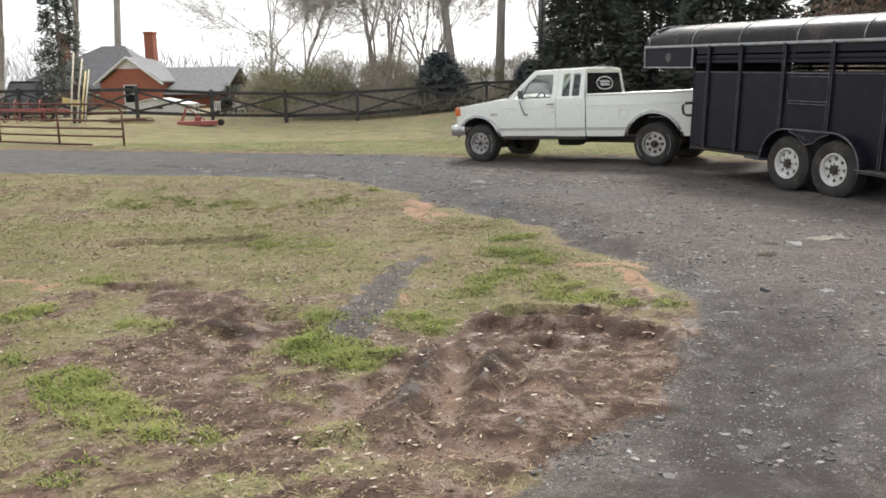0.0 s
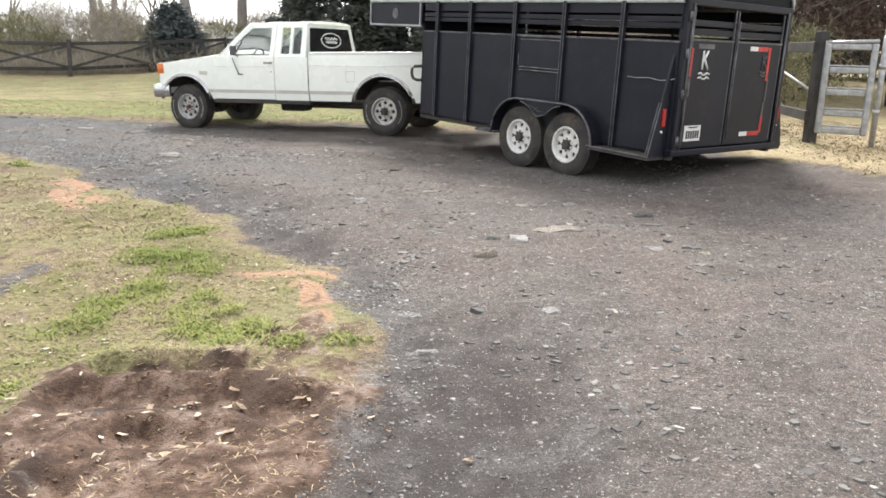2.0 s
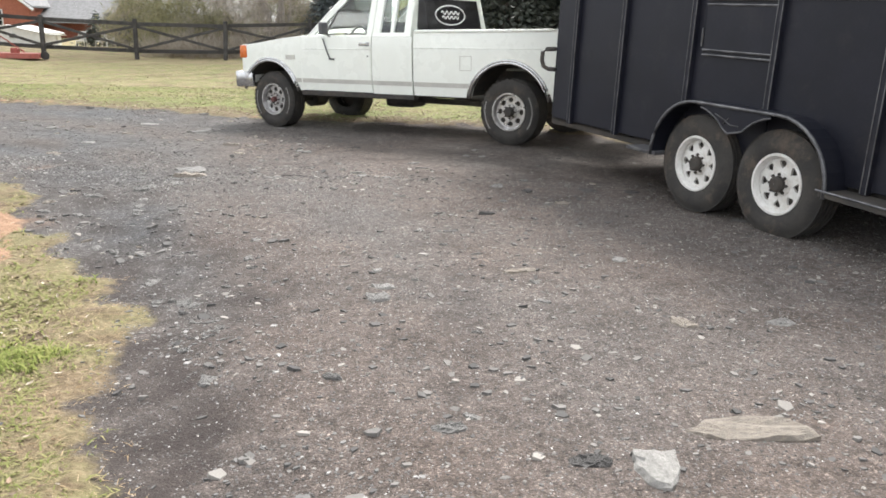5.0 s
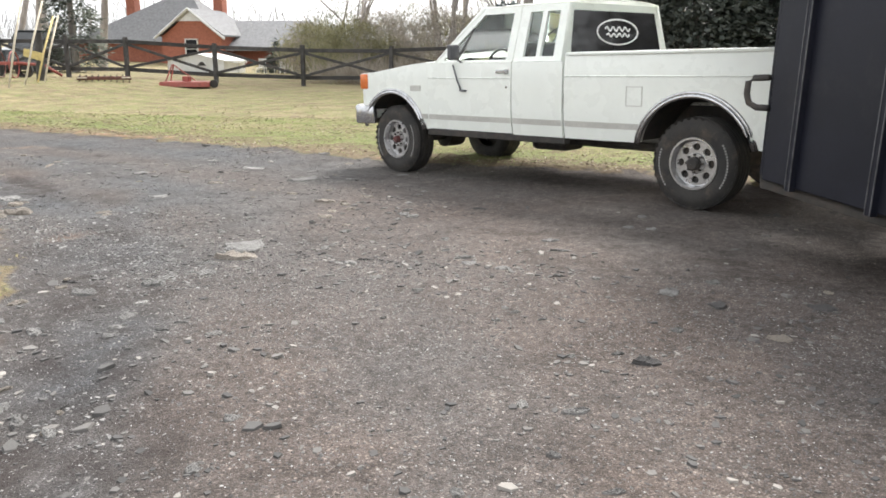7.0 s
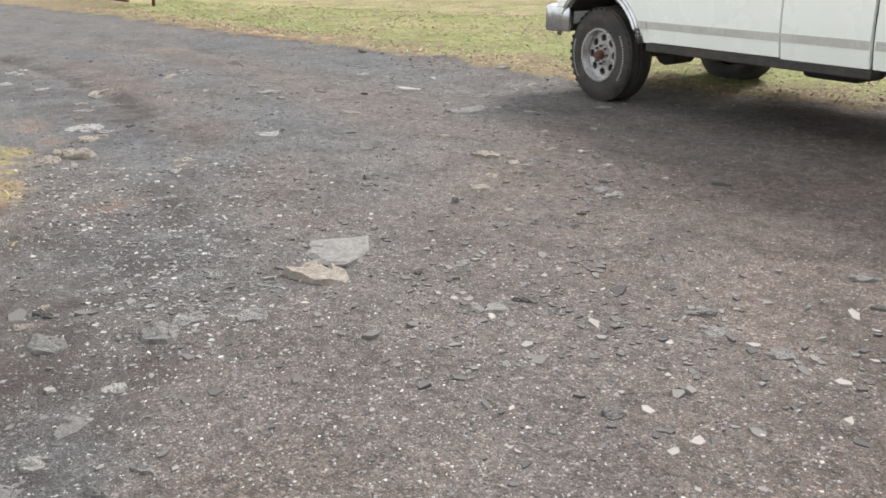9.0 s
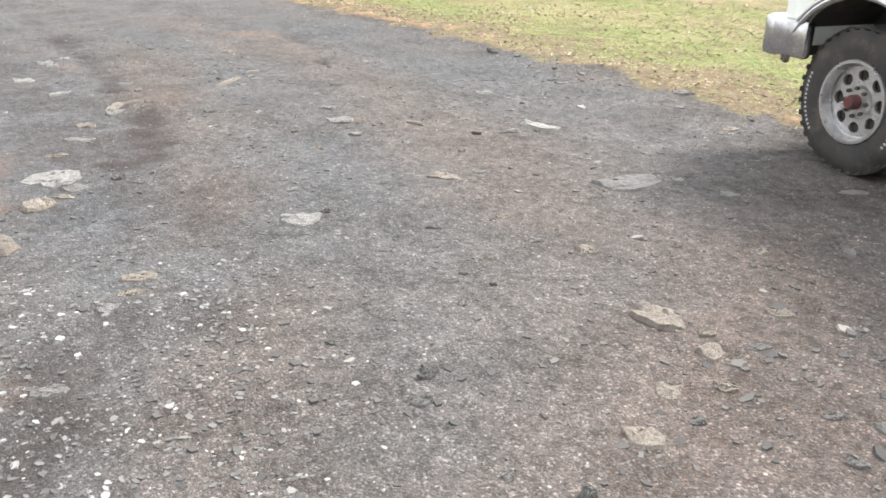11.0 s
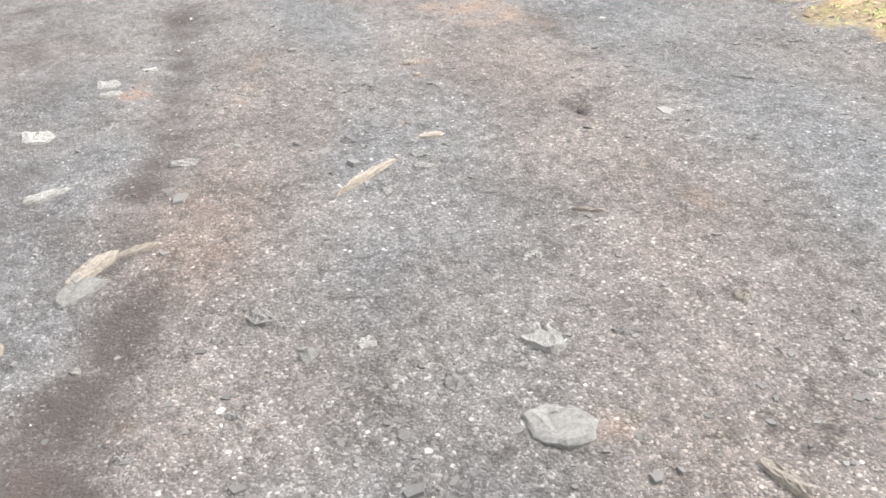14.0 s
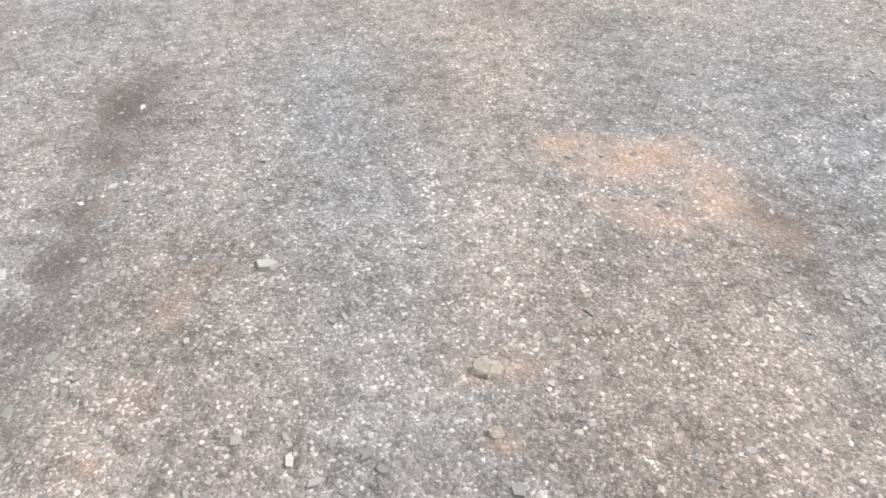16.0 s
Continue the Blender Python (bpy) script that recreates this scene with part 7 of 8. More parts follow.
garden_shed(on_land(-20.1, 51.8, 0, -0.2))
garden_table(on_land(-16.6, 49.0, 0))
chair = garden_chair(on_land(-15.9, 50.2, 10))
copy_thing(chair, on_land(-15.0, 50.6, -15))
copy_thing(chair, on_land(-14.4, 50.4, 20))
parked_car(on_land(-22.3, 41.0, -70), DARK_CAR, "dark sport utility vehicle with bright grille, parked behind the fence", 4.8, 1.9, 1.85, True)
parked_car(on_land(-27.0, 41.5, 12), RED_CAR, "faded red car parked behind the fence", 4.7, 1.8, 1.5)
parked_car(on_land(-32.5, 43.0, 5), WHITE_PAINT, "white van parked behind the fence", 4.9, 1.9, 1.9, True)


def rotary_cutter():
    m = thing("rotary_cutter", on_land(-10.8, 34.4, 12) @ Matrix.Scale(0.82, 4), "faded red rotary mower deck standing on grass", "mower")
    bm = bmesh.new()
    out = [(-0.95, -0.7), (0.75, -0.7), (1.0, -0.35), (1.0, 0.4), (0.75, 0.75), (-0.95, 0.75)]
    a, b = [bm.verts.new((x, y, 0.06)) for x, y in out], [bm.verts.new((x * 0.96, y * 0.95, 0.26)) for x, y in out]
    bm.faces.new(a[::-1]); bm.faces.new(b)
    for k in range(6):
        bm.faces.new((a[k], a[(k + 1) % 6], b[(k + 1) % 6], b[k]))
    part("deck", bm, IMPLEMENT_RED, m)
    bm = bmesh.new()
    box(bm, (0, 0, 0.36), (0.3, 0.3, 0.22), 0.03)
    part("gearbox", bm, IMPLEMENT_RED, m)
    bm = bmesh.new()
    for y in (-0.28, 0.28):
        tube(bm, [(-0.8, y, 0.26), (-0.55, y * 0.3, 0.95)], 0.03, 6)
    tube(bm, [(-0.55, 0, 0.95), (0.35, 0.05, 0.30)], 0.03, 6)
    part("hitch_frame", bm, IMPLEMENT_RED, m)
    bm = bmesh.new()
    lathe(bm, [(-0.05, 0.001), (-0.05, 0.17), (0.05, 0.17), (0.05, 0.001)], 18, Matrix.Translation((1.15, 0, 0.17)))
    part("tail_wheel", bm, RUBBER, m)


def drag_harrow():
    m = thing("drag_harrow", on_land(-13.1, 33.1, 35) @ Matrix.Scale(0.8, 4), "low rusty drag harrow with pale ends", "harrow")
    for y in (-0.5, 0.0, 0.5):
        bm = bmesh.new()
        box(bm, (0, y, 0.16), (2.1, 0.12, 0.12), 0.01)
        part("bar", bm, RUST, m)
        for k in range(9):
            bm = bmesh.new()
            tube(bm, [(-0.96 + 0.24 * k, y, 0.28), (-0.96 + 0.24 * k, y, -0.03)], 0.018, 6)
            part("tine", bm, DARK_STEEL, m)
    for x in (-0.85, 0.85):
        bm = bmesh.new()
        box(bm, (x, -0.6, 0.19), (0.36, 0.08, 0.05), 0.008)
        part("end_board", bm, PALE_WOOD, m)


def leaning_poles():
    for base, tip, material, label in (((-13.5, 29.2), (-14.03, 30.83, 2.98), PALE_WOOD, "long pale peeled pole leaning by the fence"), ((-13.9, 30.3), (-14.39, 32.07, 2.83), PALE_WOOD, "long pale peeled pole leaning by the fence"), ((-14.2, 31.2), (-14.8, 33.0, 2.38), YELLOW_WOOD, "yellow painted pole leaning by the fence"), ((-14.35, 31.7), (-14.76, 33.2, 2.43), PALE_WOOD, "short pale pole leaning by the fence")):
        bm = bmesh.new()
        z = land(*base)
        tube(bm, [(*base, z - 0.1), ((base[0] + tip[0]) / 2, (base[1] + tip[1]) / 2 - 0.04, (z + tip[2]) / 2), tip], 0.033, 8)
        tagged(part("leaning_pole", bm, material, smooth=True), label, "pole", "leaning poles")
    post = thing("tree_stump", on_land(-15.1, 32.5, 0), "dark weathered snag standing beside pale poles", "stump")
    bm = bmesh.new()
    tube(bm, [(0, 0, -0.2), (0.02, 0, 0.5), (0.0, 0.03, 1.2), (0.03, 0.05, 1.58)], [0.17, 0.14, 0.13, 0.11], 12)
    part("trunk", bm, FENCE_WOOD, post)
    bm = bmesh.new()
    box(bm, (-15.15, 32.3, 1.15), (0.75, 0.03, 0.26), 0.005, Matrix.Rotation(0.22, 4, "Y"))
    tagged(part("yellow_board", bm, YELLOW_WOOD), "yellow painted board leaning on a dark snag", "board")


def hay_tedder():
    """A low red implement: a frame with hoops and rusty wheels."""
    m = thing("hay_rake", on_land(-18.6, 33.6, 20), "red farm rake with rusty hoops parked on grass", "rake")
    for y in (-0.4, 0.4):
        bm = bmesh.new()
        box(bm, (0, y, 0.55), (2.8, 0.08, 0.10), 0.01)
        part("beam", bm, IMPLEMENT_RED, m)
    for k in range(6):
        bm = bmesh.new()
        tube(bm, [(-1.2 + 0.48 * k, 0.45 * math.cos(t), 0.5 + 0.48 * math.sin(t)) for t in (0.5236 * i for i in range(13))], 0.025, 6)
        part("hoop", bm, IMPLEMENT_RED if k % 2 else RUST, m, smooth=True)
    for x in (-1.3, 1.3):
        bm = bmesh.new()
        lathe(bm, [(-0.08, 0.16), (-0.08, 0.3), (0.08, 0.3), (0.08, 0.16)], 20, Matrix.Translation((x, 0.62, 0.3)))
        part("wheel", bm, RUBBER, m)
    bm = bmesh.new()
    tube(bm, [(1.3, 0, 0.55), (2.2, 0.05, 0.5), (2.8, 0.05, 0.12)], 0.05, 8)
    part("drawbar", bm, IMPLEMENT_RED, m, smooth=True)


hay_tedder()
rotary_cutter()
drag_harrow()
leaning_poles()


# ---- stones, chips, grass, straw and leaves ----
def slab_mesh(seed, edge=18, thick=0.3):
    """A flat broken stone of unit size: straight broken sides with a few corners, a chipped rim and an uneven top."""
    rng = random.Random(seed)
    corners = sorted(rng.uniform(0, 6.283) for _ in range(rng.choice((5, 6, 7))))
    t0, pts = rng.uniform(0, 6.28), []
    for k in range(edge):
        t = t0 + 2 * math.pi * (k + rng.uniform(-0.3, 0.3)) / edge
        # distance to the flat side that faces this way
        r = min([0.40 / max(0.35, math.cos(t - c)) for c in corners if math.cos(t - c) > 0.35] + [0.60]) * rng.uniform(0.90, 1.06)
        pts.append((r * math.cos(t), r * math.sin(t)))
    verts = [(x, y, -0.5 * thick) for x, y in pts] + [(x, y, thick * rng.uniform(0.05, 0.3)) for x, y in pts]
    for f in (0.88, 0.45):
        verts += [(x * f * rng.uniform(0.93, 1.05), y * f * rng.uniform(0.93, 1.05), thick * (0.5 + rng.uniform(-0.16, 0.10))) for x, y in pts]
    faces = [tuple(range(3 * edge, 4 * edge))]
    for lvl in (0, edge, 2 * edge):
        faces += [(lvl + k, lvl + (k + 1) % edge, lvl + edge + (k + 1) % edge, lvl + edge + k) for k in range(edge)]
    me = bpy.data.meshes.new("stone")
    me.from_pydata(verts, [], faces)
    me.update()
    return me


STONE_KINDS = {"grey": (STONE_GREY, "flat grey broken stone half sunk in the driveway"), "tan": (STONE_TAN, "tan broken stone half sunk in the driveway"),
               "pale": (STONE_PALE, "pale weathered flake of stone on the driveway"), "dark": (STONE_DARK, "dark lump of broken asphalt on the driveway"),
               "brick": (STONE_BRICK, "worn red fragment of brick in the driveway")}
SLABS = {}
for kind_key, (material, _) in STONE_KINDS.items():
    SLABS[kind_key] = []
    for s in range(9):
        me = slab_mesh(100 + s)
        me.materials.append(material)
        SLABS[kind_key].append(me)
stone_count = [0]


def stone(x, y, long, wide, turn=0.0, colour="grey", tall=0.0):
    k = stone_count[0]
    stone_count[0] += 1
    rise = 0.4 * tall if tall else 0.004 + 0.05 * min(long, wide)
    tall = tall or 0.03 + 0.22 * min(long, wide)
    ob = new("stone", SLABS[colour][k % 9])
    ob.matrix_world = Matrix.Translation((x, y, height(x, y) + rise - 0.5 * tall)) @ Matrix.Rotation(radians(turn), 4, "Z") @ Matrix.Rotation(0.06 * math.sin(k * 2.3), 4, "X") @ Matrix.Rotation(0.05 * math.sin(k * 1.7), 4, "Y") @ Matrix.Diagonal((long * 1.12, wide * 1.12, tall / 0.3, 1))
    return tagged(ob, STONE_KINDS[colour][1], "stone", "driveway stones")


def key_stones():
    # the stones that stand out along the walk
    stone(5.12, 6.4, 0.05, 0.06, -5, "grey")
    stone(5.6, 6.1, 0.08, 0.05, -6, "tan")
    stone(4.15, 6.61, 0.07, 0.08, -15, "grey")
    stone(4.21, 6.5, 0.06, 0.05, -16, "grey")
    stone(4.24, 7.17, 0.13, 0.1, -16, "pale")
    stone(4.25, 6.61, 0.11, 0.06, -17, "pale")
    stone(4.31, 6.87, 0.04, 0.05, -18, "pale")
    stone(5.02, 6.99, 0.11, 0.12, -11, "pale")
    stone(5.22, 6.6, 0.04, 0.05, -5, "grey")
    stone(5.43, 6.87, 0.07, 0.09, -5, "grey")
    stone(5.64, 6.84, 0.08, 0.03, -5, "pale")
    stone(6.44, 7.45, 0.07, 0.07, -6, "grey")
    stone(4.12, 7.84, 0.13, 0.1, -16, "grey")
    stone(4.95, 8.23, 0.15, 0.17, -5, "tan", 0.1)
    stone(5.94, 8.14, 0.1, 0.06, -3, "grey")
    stone(6.31, 8.36, 0.2, 0.14, -4, "grey")
    stone(6.41, 7.79, 0.14, 0.07, -5, "grey")
    stone(6.62, 8.32, 0.14, 0.1, -7, "grey")
    stone(6.64, 8.16, 0.1, 0.13, -7, "tan")
    stone(7.02, 7.68, 0.08, 0.07, -9, "grey")
    stone(3.65, 9.45, 0.09, 0.1, -19, "grey")
    stone(4.18, 9.39, 0.1, 0.07, -19, "grey")
    stone(4.67, 8.98, 0.11, 0.1, -6, "grey")
    stone(5.15, 8.77, 0.14, 0.1, -2, "dark")
    stone(5.35, 8.76, 0.18, 0.23, -2, "pale")
    stone(5.71, 9.02, 0.43, 0.16, -1, "tan")
    stone(6.7, 9.15, 0.2, 0.09, -7, "grey")
    stone(3.05, 10.49, 0.07, 0.09, 6, "grey")
    stone(3.21, 10.43, 0.1, 0.13, 5, "grey")
    stone(4.25, 10.41, 0.13, 0.16, 1, "grey")
    stone(5.8, 10.2, 0.13, 0.17, 1, "tan")
    stone(6.31, 10.23, 0.12, 0.13, -1, "grey")
    stone(6.8, 9.59, 0.2, 0.2, -8, "dark")
    stone(2.88, 10.84, 0.09, 0.11, 5, "grey")
    stone(3.36, 11.18, 0.06, 0.08, 5, "grey")
    stone(3.37, 10.69, 0.05, 0.06, 3, "grey")
    stone(3.44, 10.99, 0.07, 0.04, 4, "grey")
    stone(4.2, 10.89, 0.07, 0.06, 15, "pale")
    stone(4.26, 10.58, 0.12, 0.1, 15, "pale")
    stone(4.43, 10.73, 0.04, 0.05, 15, "grey")
    stone(4.79, 11.35, 0.07, 0.04, 15, "grey")
    stone(5.06, 10.99, 0.2, 0.08, 15, "tan")
    stone(5.11, 10.77, 0.07, 0.07, 15, "grey")
    stone(5.67, 11.26, 0.09, 0.1, 16, "pale")
    stone(1.46, 12.36, 0.11, 0.08, 10, "grey")
    stone(2.19, 12.41, 0.11, 0.07, 11, "pale")
    stone(2.23, 12.28, 0.11, 0.08, 3, "grey")
    stone(2.43, 12.14, 0.06, 0.05, 11, "grey")
    stone(2.46, 12.38, 0.08, 0.04, 15, "grey")
    stone(2.77, 12.37, 0.07, 0.08, 19, "pale")
    stone(3.19, 12.12, 0.03, 0.03, 20, "tan")
    stone(3.32, 11.53, 0.08, 0.06, 11, "grey")
    stone(4.39, 11.93, 0.05, 0.07, 16, "pale")
    stone(4.57, 11.54, 0.05, 0.05, 15, "grey")
    stone(4.61, 11.92, 0.13, 0.06, 16, "grey")
    stone(1.42, 12.92, 0.09, 0.06, 14, "tan")
    stone(1.6, 12.88, 0.16, 0.13, 8, "grey")
    stone(1.93, 13.11, 0.16, 0.18, 13, "grey")
    stone(1.95, 13.24, 0.1, 0.13, 18, "grey")
    stone(2.08, 12.78, 0.07, 0.08, 14, "pale")
    stone(2.12, 12.58, 0.09, 0.11, 6, "grey")
    stone(2.14, 13.35, 0.12, 0.1, 19, "grey")
    stone(2.5, 12.51, 0.07, 0.04, 17, "grey")
    stone(3.52, 12.79, 0.04, 0.03, 20, "grey")
    stone(3.55, 13.34, 0.08, 0.06, 19, "grey")
    stone(4.1, 12.92, 0.05, 0.04, 20, "grey")
    stone(4.11, 13.12, 0.04, 0.05, 19, "pale")
    stone(4.18, 13.06, 0.05, 0.05, 20, "grey")
    stone(4.34, 12.98, 0.05, 0.03, 20, "grey")
    stone(4.53, 12.53, 0.05, 0.04, 20, "grey")
    stone(4.74, 12.59, 0.06, 0.03, 19, "grey")
    stone(4.88, 12.53, 0.12, 0.13, 16, "dark")
    stone(5.02, 13.0, 0.08, 0.06, 20, "grey")
    stone(5.25, 13.49, 0.11, 0.14, 16, "dark")
    stone(5.51, 13.03, 0.11, 0.11, 16, "tan")
    stone(-0.44, 14.45, 0.17, 0.22, 18, "tan")
    stone(0.73, 14.31, 0.09, 0.09, 37, "grey")
    stone(1.4, 14.17, 0.04, 0.04, 36, "grey")
    stone(1.45, 13.92, 0.05, 0.04, 37, "grey")
    stone(1.57, 14.16, 0.04, 0.04, 38, "grey")
    stone(1.59, 14.0, 0.04, 0.03, 37, "grey")
    stone(1.66, 13.8, 0.08, 0.07, 37, "grey")
    stone(1.66, 14.44, 0.08, 0.08, 37, "grey")
    stone(1.74, 13.59, 0.08, 0.08, 20, "grey")
    stone(1.78, 14.07, 0.03, 0.03, 36, "grey")
    stone(2.0, 13.62, 0.12, 0.1, 17, "grey")
    stone(2.02, 14.27, 0.04, 0.03, 37, "grey")
    stone(2.03, 14.07, 0.32, 0.33, 37, "grey", 0.05)
    stone(2.04, 14.38, 0.03, 0.03, 38, "grey")
    stone(2.13, 13.82, 0.26, 0.26, 17, "tan")
    stone(2.25, 14.2, 0.04, 0.03, 37, "pale")
    stone(2.61, 14.2, 0.08, 0.07, 19, "grey")
    stone(2.89, 13.85, 0.14, 0.09, 19, "pale")
    stone(2.98, 13.98, 0.09, 0.04, 18, "dark")
    stone(3.47, 14.35, 0.06, 0.06, 18, "grey")
    stone(3.64, 14.18, 0.12, 0.07, 18, "grey")
    stone(3.7, 14.04, 0.12, 0.08, 18, "grey")
    stone(3.94, 13.96, 0.1, 0.08, 19, "grey")
    stone(4.32, 13.87, 0.06, 0.07, 19, "grey")
    stone(4.99, 13.7, 0.13, 0.14, 15, "grey")
    stone(5.25, 13.91, 0.1, 0.08, 19, "grey")
    stone(5.8, 13.58, 0.15, 0.13, 16, "dark")
    stone(6.18, 13.54, 0.12, 0.13, 16, "dark")
    stone(-1.4, 15.44, 0.1, 0.09, 46, "tan")
    stone(-1.06, 15.26, 0.24, 0.29, 19, "grey")
    stone(-0.89, 15.26, 0.17, 0.1, 45, "grey")
    stone(-0.85, 15.47, 0.07, 0.08, 46, "dark")
    stone(-0.8, 15.16, 0.1, 0.06, 45, "tan")
    stone(-0.76, 15.02, 0.12, 0.15, 38, "tan", 0.06)
    stone(-0.57, 14.66, 0.15, 0.16, 20, "tan")
    stone(-0.41, 14.64, 0.19, 0.16, 37, "tan", 0.09)
    stone(0.23, 15.28, 0.04, 0.04, 46, "grey")
    stone(0.27, 14.9, 0.12, 0.1, 46, "tan")
    stone(0.37, 14.8, 0.08, 0.06, 46, "tan")
    stone(0.41, 14.68, 0.09, 0.07, 37, "grey")
    stone(0.41, 15.33, 0.03, 0.03, 46, "grey")
    stone(1.19, 15.02, 0.04, 0.04, 36, "grey")
    stone(1.62, 14.97, 0.07, 0.05, 37, "grey")
    stone(2.0, 14.86, 0.04, 0.04, 37, "grey")
    stone(2.18, 15.24, 0.11, 0.11, 37, "tan")
    stone(2.19, 14.93, 0.04, 0.05, 37, "grey", 0.07)
    stone(2.25, 14.7, 0.03, 0.04, 36, "grey")
    stone(2.27, 15.42, 0.05, 0.05, 37, "grey")
    stone(2.49, 14.94, 0.08, 0.04, 36, "tan")
    stone(2.56, 14.71, 0.1, 0.06, 36, "grey")
    stone(2.67, 15.5, 0.06, 0.05, 36, "grey")
    stone(2.7, 14.81, 0.05, 0.04, 36, "grey")
    stone(2.81, 15.48, 0.11, 0.13, 15, "grey")
    stone(2.82, 15.26, 0.05, 0.05, 37, "grey")
    stone(2.86, 15.02, 0.05, 0.04, 36, "dark")
    stone(2.89, 14.86, 0.04, 0.05, 36, "grey")
    stone(2.91, 15.44, 0.1, 0.1, 36, "pale")
    stone(3.39, 14.64, 0.06, 0.08, 17, "grey")
    stone(4.15, 14.77, 0.13, 0.08, 18, "grey")
    stone(4.27, 14.51, 0.14, 0.07, 18, "grey")
    stone(4.7, 15.41, 0.1, 0.08, 17, "grey")
    stone(4.88, 15.37, 0.09, 0.1, 17, "grey")
    stone(-3.38, 16.19, 0.15, 0.13, 54, "pale")
    stone(-2.75, 16.14, 0.17, 0.06, 104, "pale", 0.04)
    stone(-2.14, 16.34, 0.14, 0.04, 84, "tan", 0.04)
    stone(-2.13, 16.21, 0.18, 0.07, 116, "tan", 0.04)
    stone(-2.04, 16.15, 0.12, 0.15, 39, "grey")
    stone(-1.88, 15.85, 0.12, 0.09, 45, "tan")
    stone(-1.67, 16.07, 0.03, 0.03, 56, "pale")
    stone(-1.62, 15.69, 0.18, 0.1, 38, "grey")
    stone(-1.55, 16.42, 0.04, 0.03, 56, "grey")
    stone(-1.25, 16.11, 0.05, 0.03, 57, "grey")
    stone(-1.24, 16.36, 0.04, 0.03, 57, "grey")
    stone(-0.48, 16.5, 0.07, 0.05, 46, "tan")
    stone(-0.02, 15.91, 0.05, 0.06, 46, "grey")
    stone(0.28, 15.68, 0.21, 0.14, 46, "grey")
    stone(0.3, 15.82, 0.05, 0.04, 45, "dark")
    stone(0.8, 16.01, 0.07, 0.04, 46, "grey")
    stone(0.81, 15.72, 0.06, 0.05, 46, "grey")
    stone(0.94, 16.33, 0.08, 0.06, 47, "tan")
    stone(1.17, 15.9, 0.04, 0.03, 46, "tan")
    stone(1.18, 15.72, 0.04, 0.03, 46, "grey")
    stone(1.19, 15.63, 0.07, 0.04, 46, "grey")
    stone(1.21, 16.21, 0.06, 0.04, 46, "grey")
    stone(1.21, 16.37, 0.03, 0.04, 46, "tan")
    stone(1.34, 15.51, 0.04, 0.05, 37, "grey")
    stone(1.92, 15.9, 0.17, 0.17, 17, "tan")
    stone(2.13, 15.52, 0.09, 0.1, 37, "tan")
    stone(2.15, 15.79, 0.1, 0.12, 37, "tan")
    stone(2.23, 16.2, 0.1, 0.07, 37, "tan")
    stone(2.26, 15.63, 0.08, 0.07, 37, "tan")
    stone(2.26, 15.92, 0.08, 0.05, 37, "grey")
    stone(2.57, 15.68, 0.07, 0.04, 36, "grey")
    stone(2.68, 15.7, 0.04, 0.05, 38, "grey")
    stone(2.7, 15.97, 0.06, 0.05, 36, "pale")
    stone(2.8, 15.65, 0.09, 0.06, 36, "grey")
    stone(4.8, 15.85, 0.09, 0.09, 16, "grey")
    stone(-3.91, 16.8, 0.09, 0.04, 67, "pale")
    stone(-3.79, 16.57, 0.12, 0.12, 52, "grey")
    stone(-3.64, 16.55, 0.1, 0.04, 98, "pale", 0.04)
    stone(-2.72, 16.66, 0.11, 0.08, 45, "grey")
    stone(-2.72, 16.86, 0.04, 0.03, 67, "grey")
    stone(-2.54, 17.32, 0.03, 0.03, 68, "grey")
    stone(-2.24, 17.42, 0.09, 0.06, 54, "grey")
    stone(-2.18, 17.18, 0.28, 0.04, 115, "tan", 0.04)
    stone(-2.14, 17.4, 0.1, 0.06, 54, "grey")
    stone(-2.04, 17.19, 0.06, 0.06, 54, "grey")
    stone(-1.84, 17.46, 0.09, 0.03, 55, "grey")
    stone(-1.57, 16.55, 0.09, 0.08, 56, "grey")
    stone(-1.53, 16.78, 0.1, 0.03, 56, "grey")
    stone(-1.4, 17.35, 0.05, 0.05, 56, "grey")
    stone(-1.35, 16.6, 0.06, 0.06, 56, "grey")
    stone(-1.3, 16.74, 0.05, 0.05, 56, "pale")
    stone(-1.07, 17.14, 0.1, 0.13, 57, "grey")
    stone(-1.06, 16.87, 0.06, 0.08, 57, "grey")
    stone(-0.98, 17.34, 0.09, 0.03, 57, "grey")
    stone(-0.81, 16.98, 0.15, 0.14, 57, "grey", 0.035)
    stone(-0.72, 16.87, 0.03, 0.03, 58, "pale")
    stone(-0.72, 17.15, 0.03, 0.03, 57, "tan")
    stone(-0.42, 17.29, 0.12, 0.04, -1, "tan", 0.04)
    stone(-0.19, 16.93, 0.06, 0.04, 46, "grey")
    stone(0.16, 17.02, 0.05, 0.05, 48, "grey")
    stone(0.4, 16.56, 0.15, 0.12, 47, "tan")
    stone(0.47, 16.78, 0.09, 0.07, 47, "grey")
    stone(1.14, 17.17, 0.44, 0.26, 42, "grey")
    stone(1.3, 17.42, 0.06, 0.04, 49, "pale")
    stone(1.59, 17.39, 0.1, 0.09, 41, "grey")
    stone(1.68, 16.55, 0.06, 0.03, 46, "tan")
    stone(1.99, 16.74, 0.05, 0.06, 39, "tan")
    stone(2.26, 17.02, 0.06, 0.07, 39, "grey")
    stone(2.63, 16.73, 0.07, 0.06, 37, "grey")
    stone(2.65, 16.51, 0.07, 0.05, 38, "grey")
    stone(-3.15, 17.88, 0.08, 0.06, 66, "tan", 0.03)
    stone(-2.97, 17.82, 0.04, 0.03, 67, "tan", 0.02)
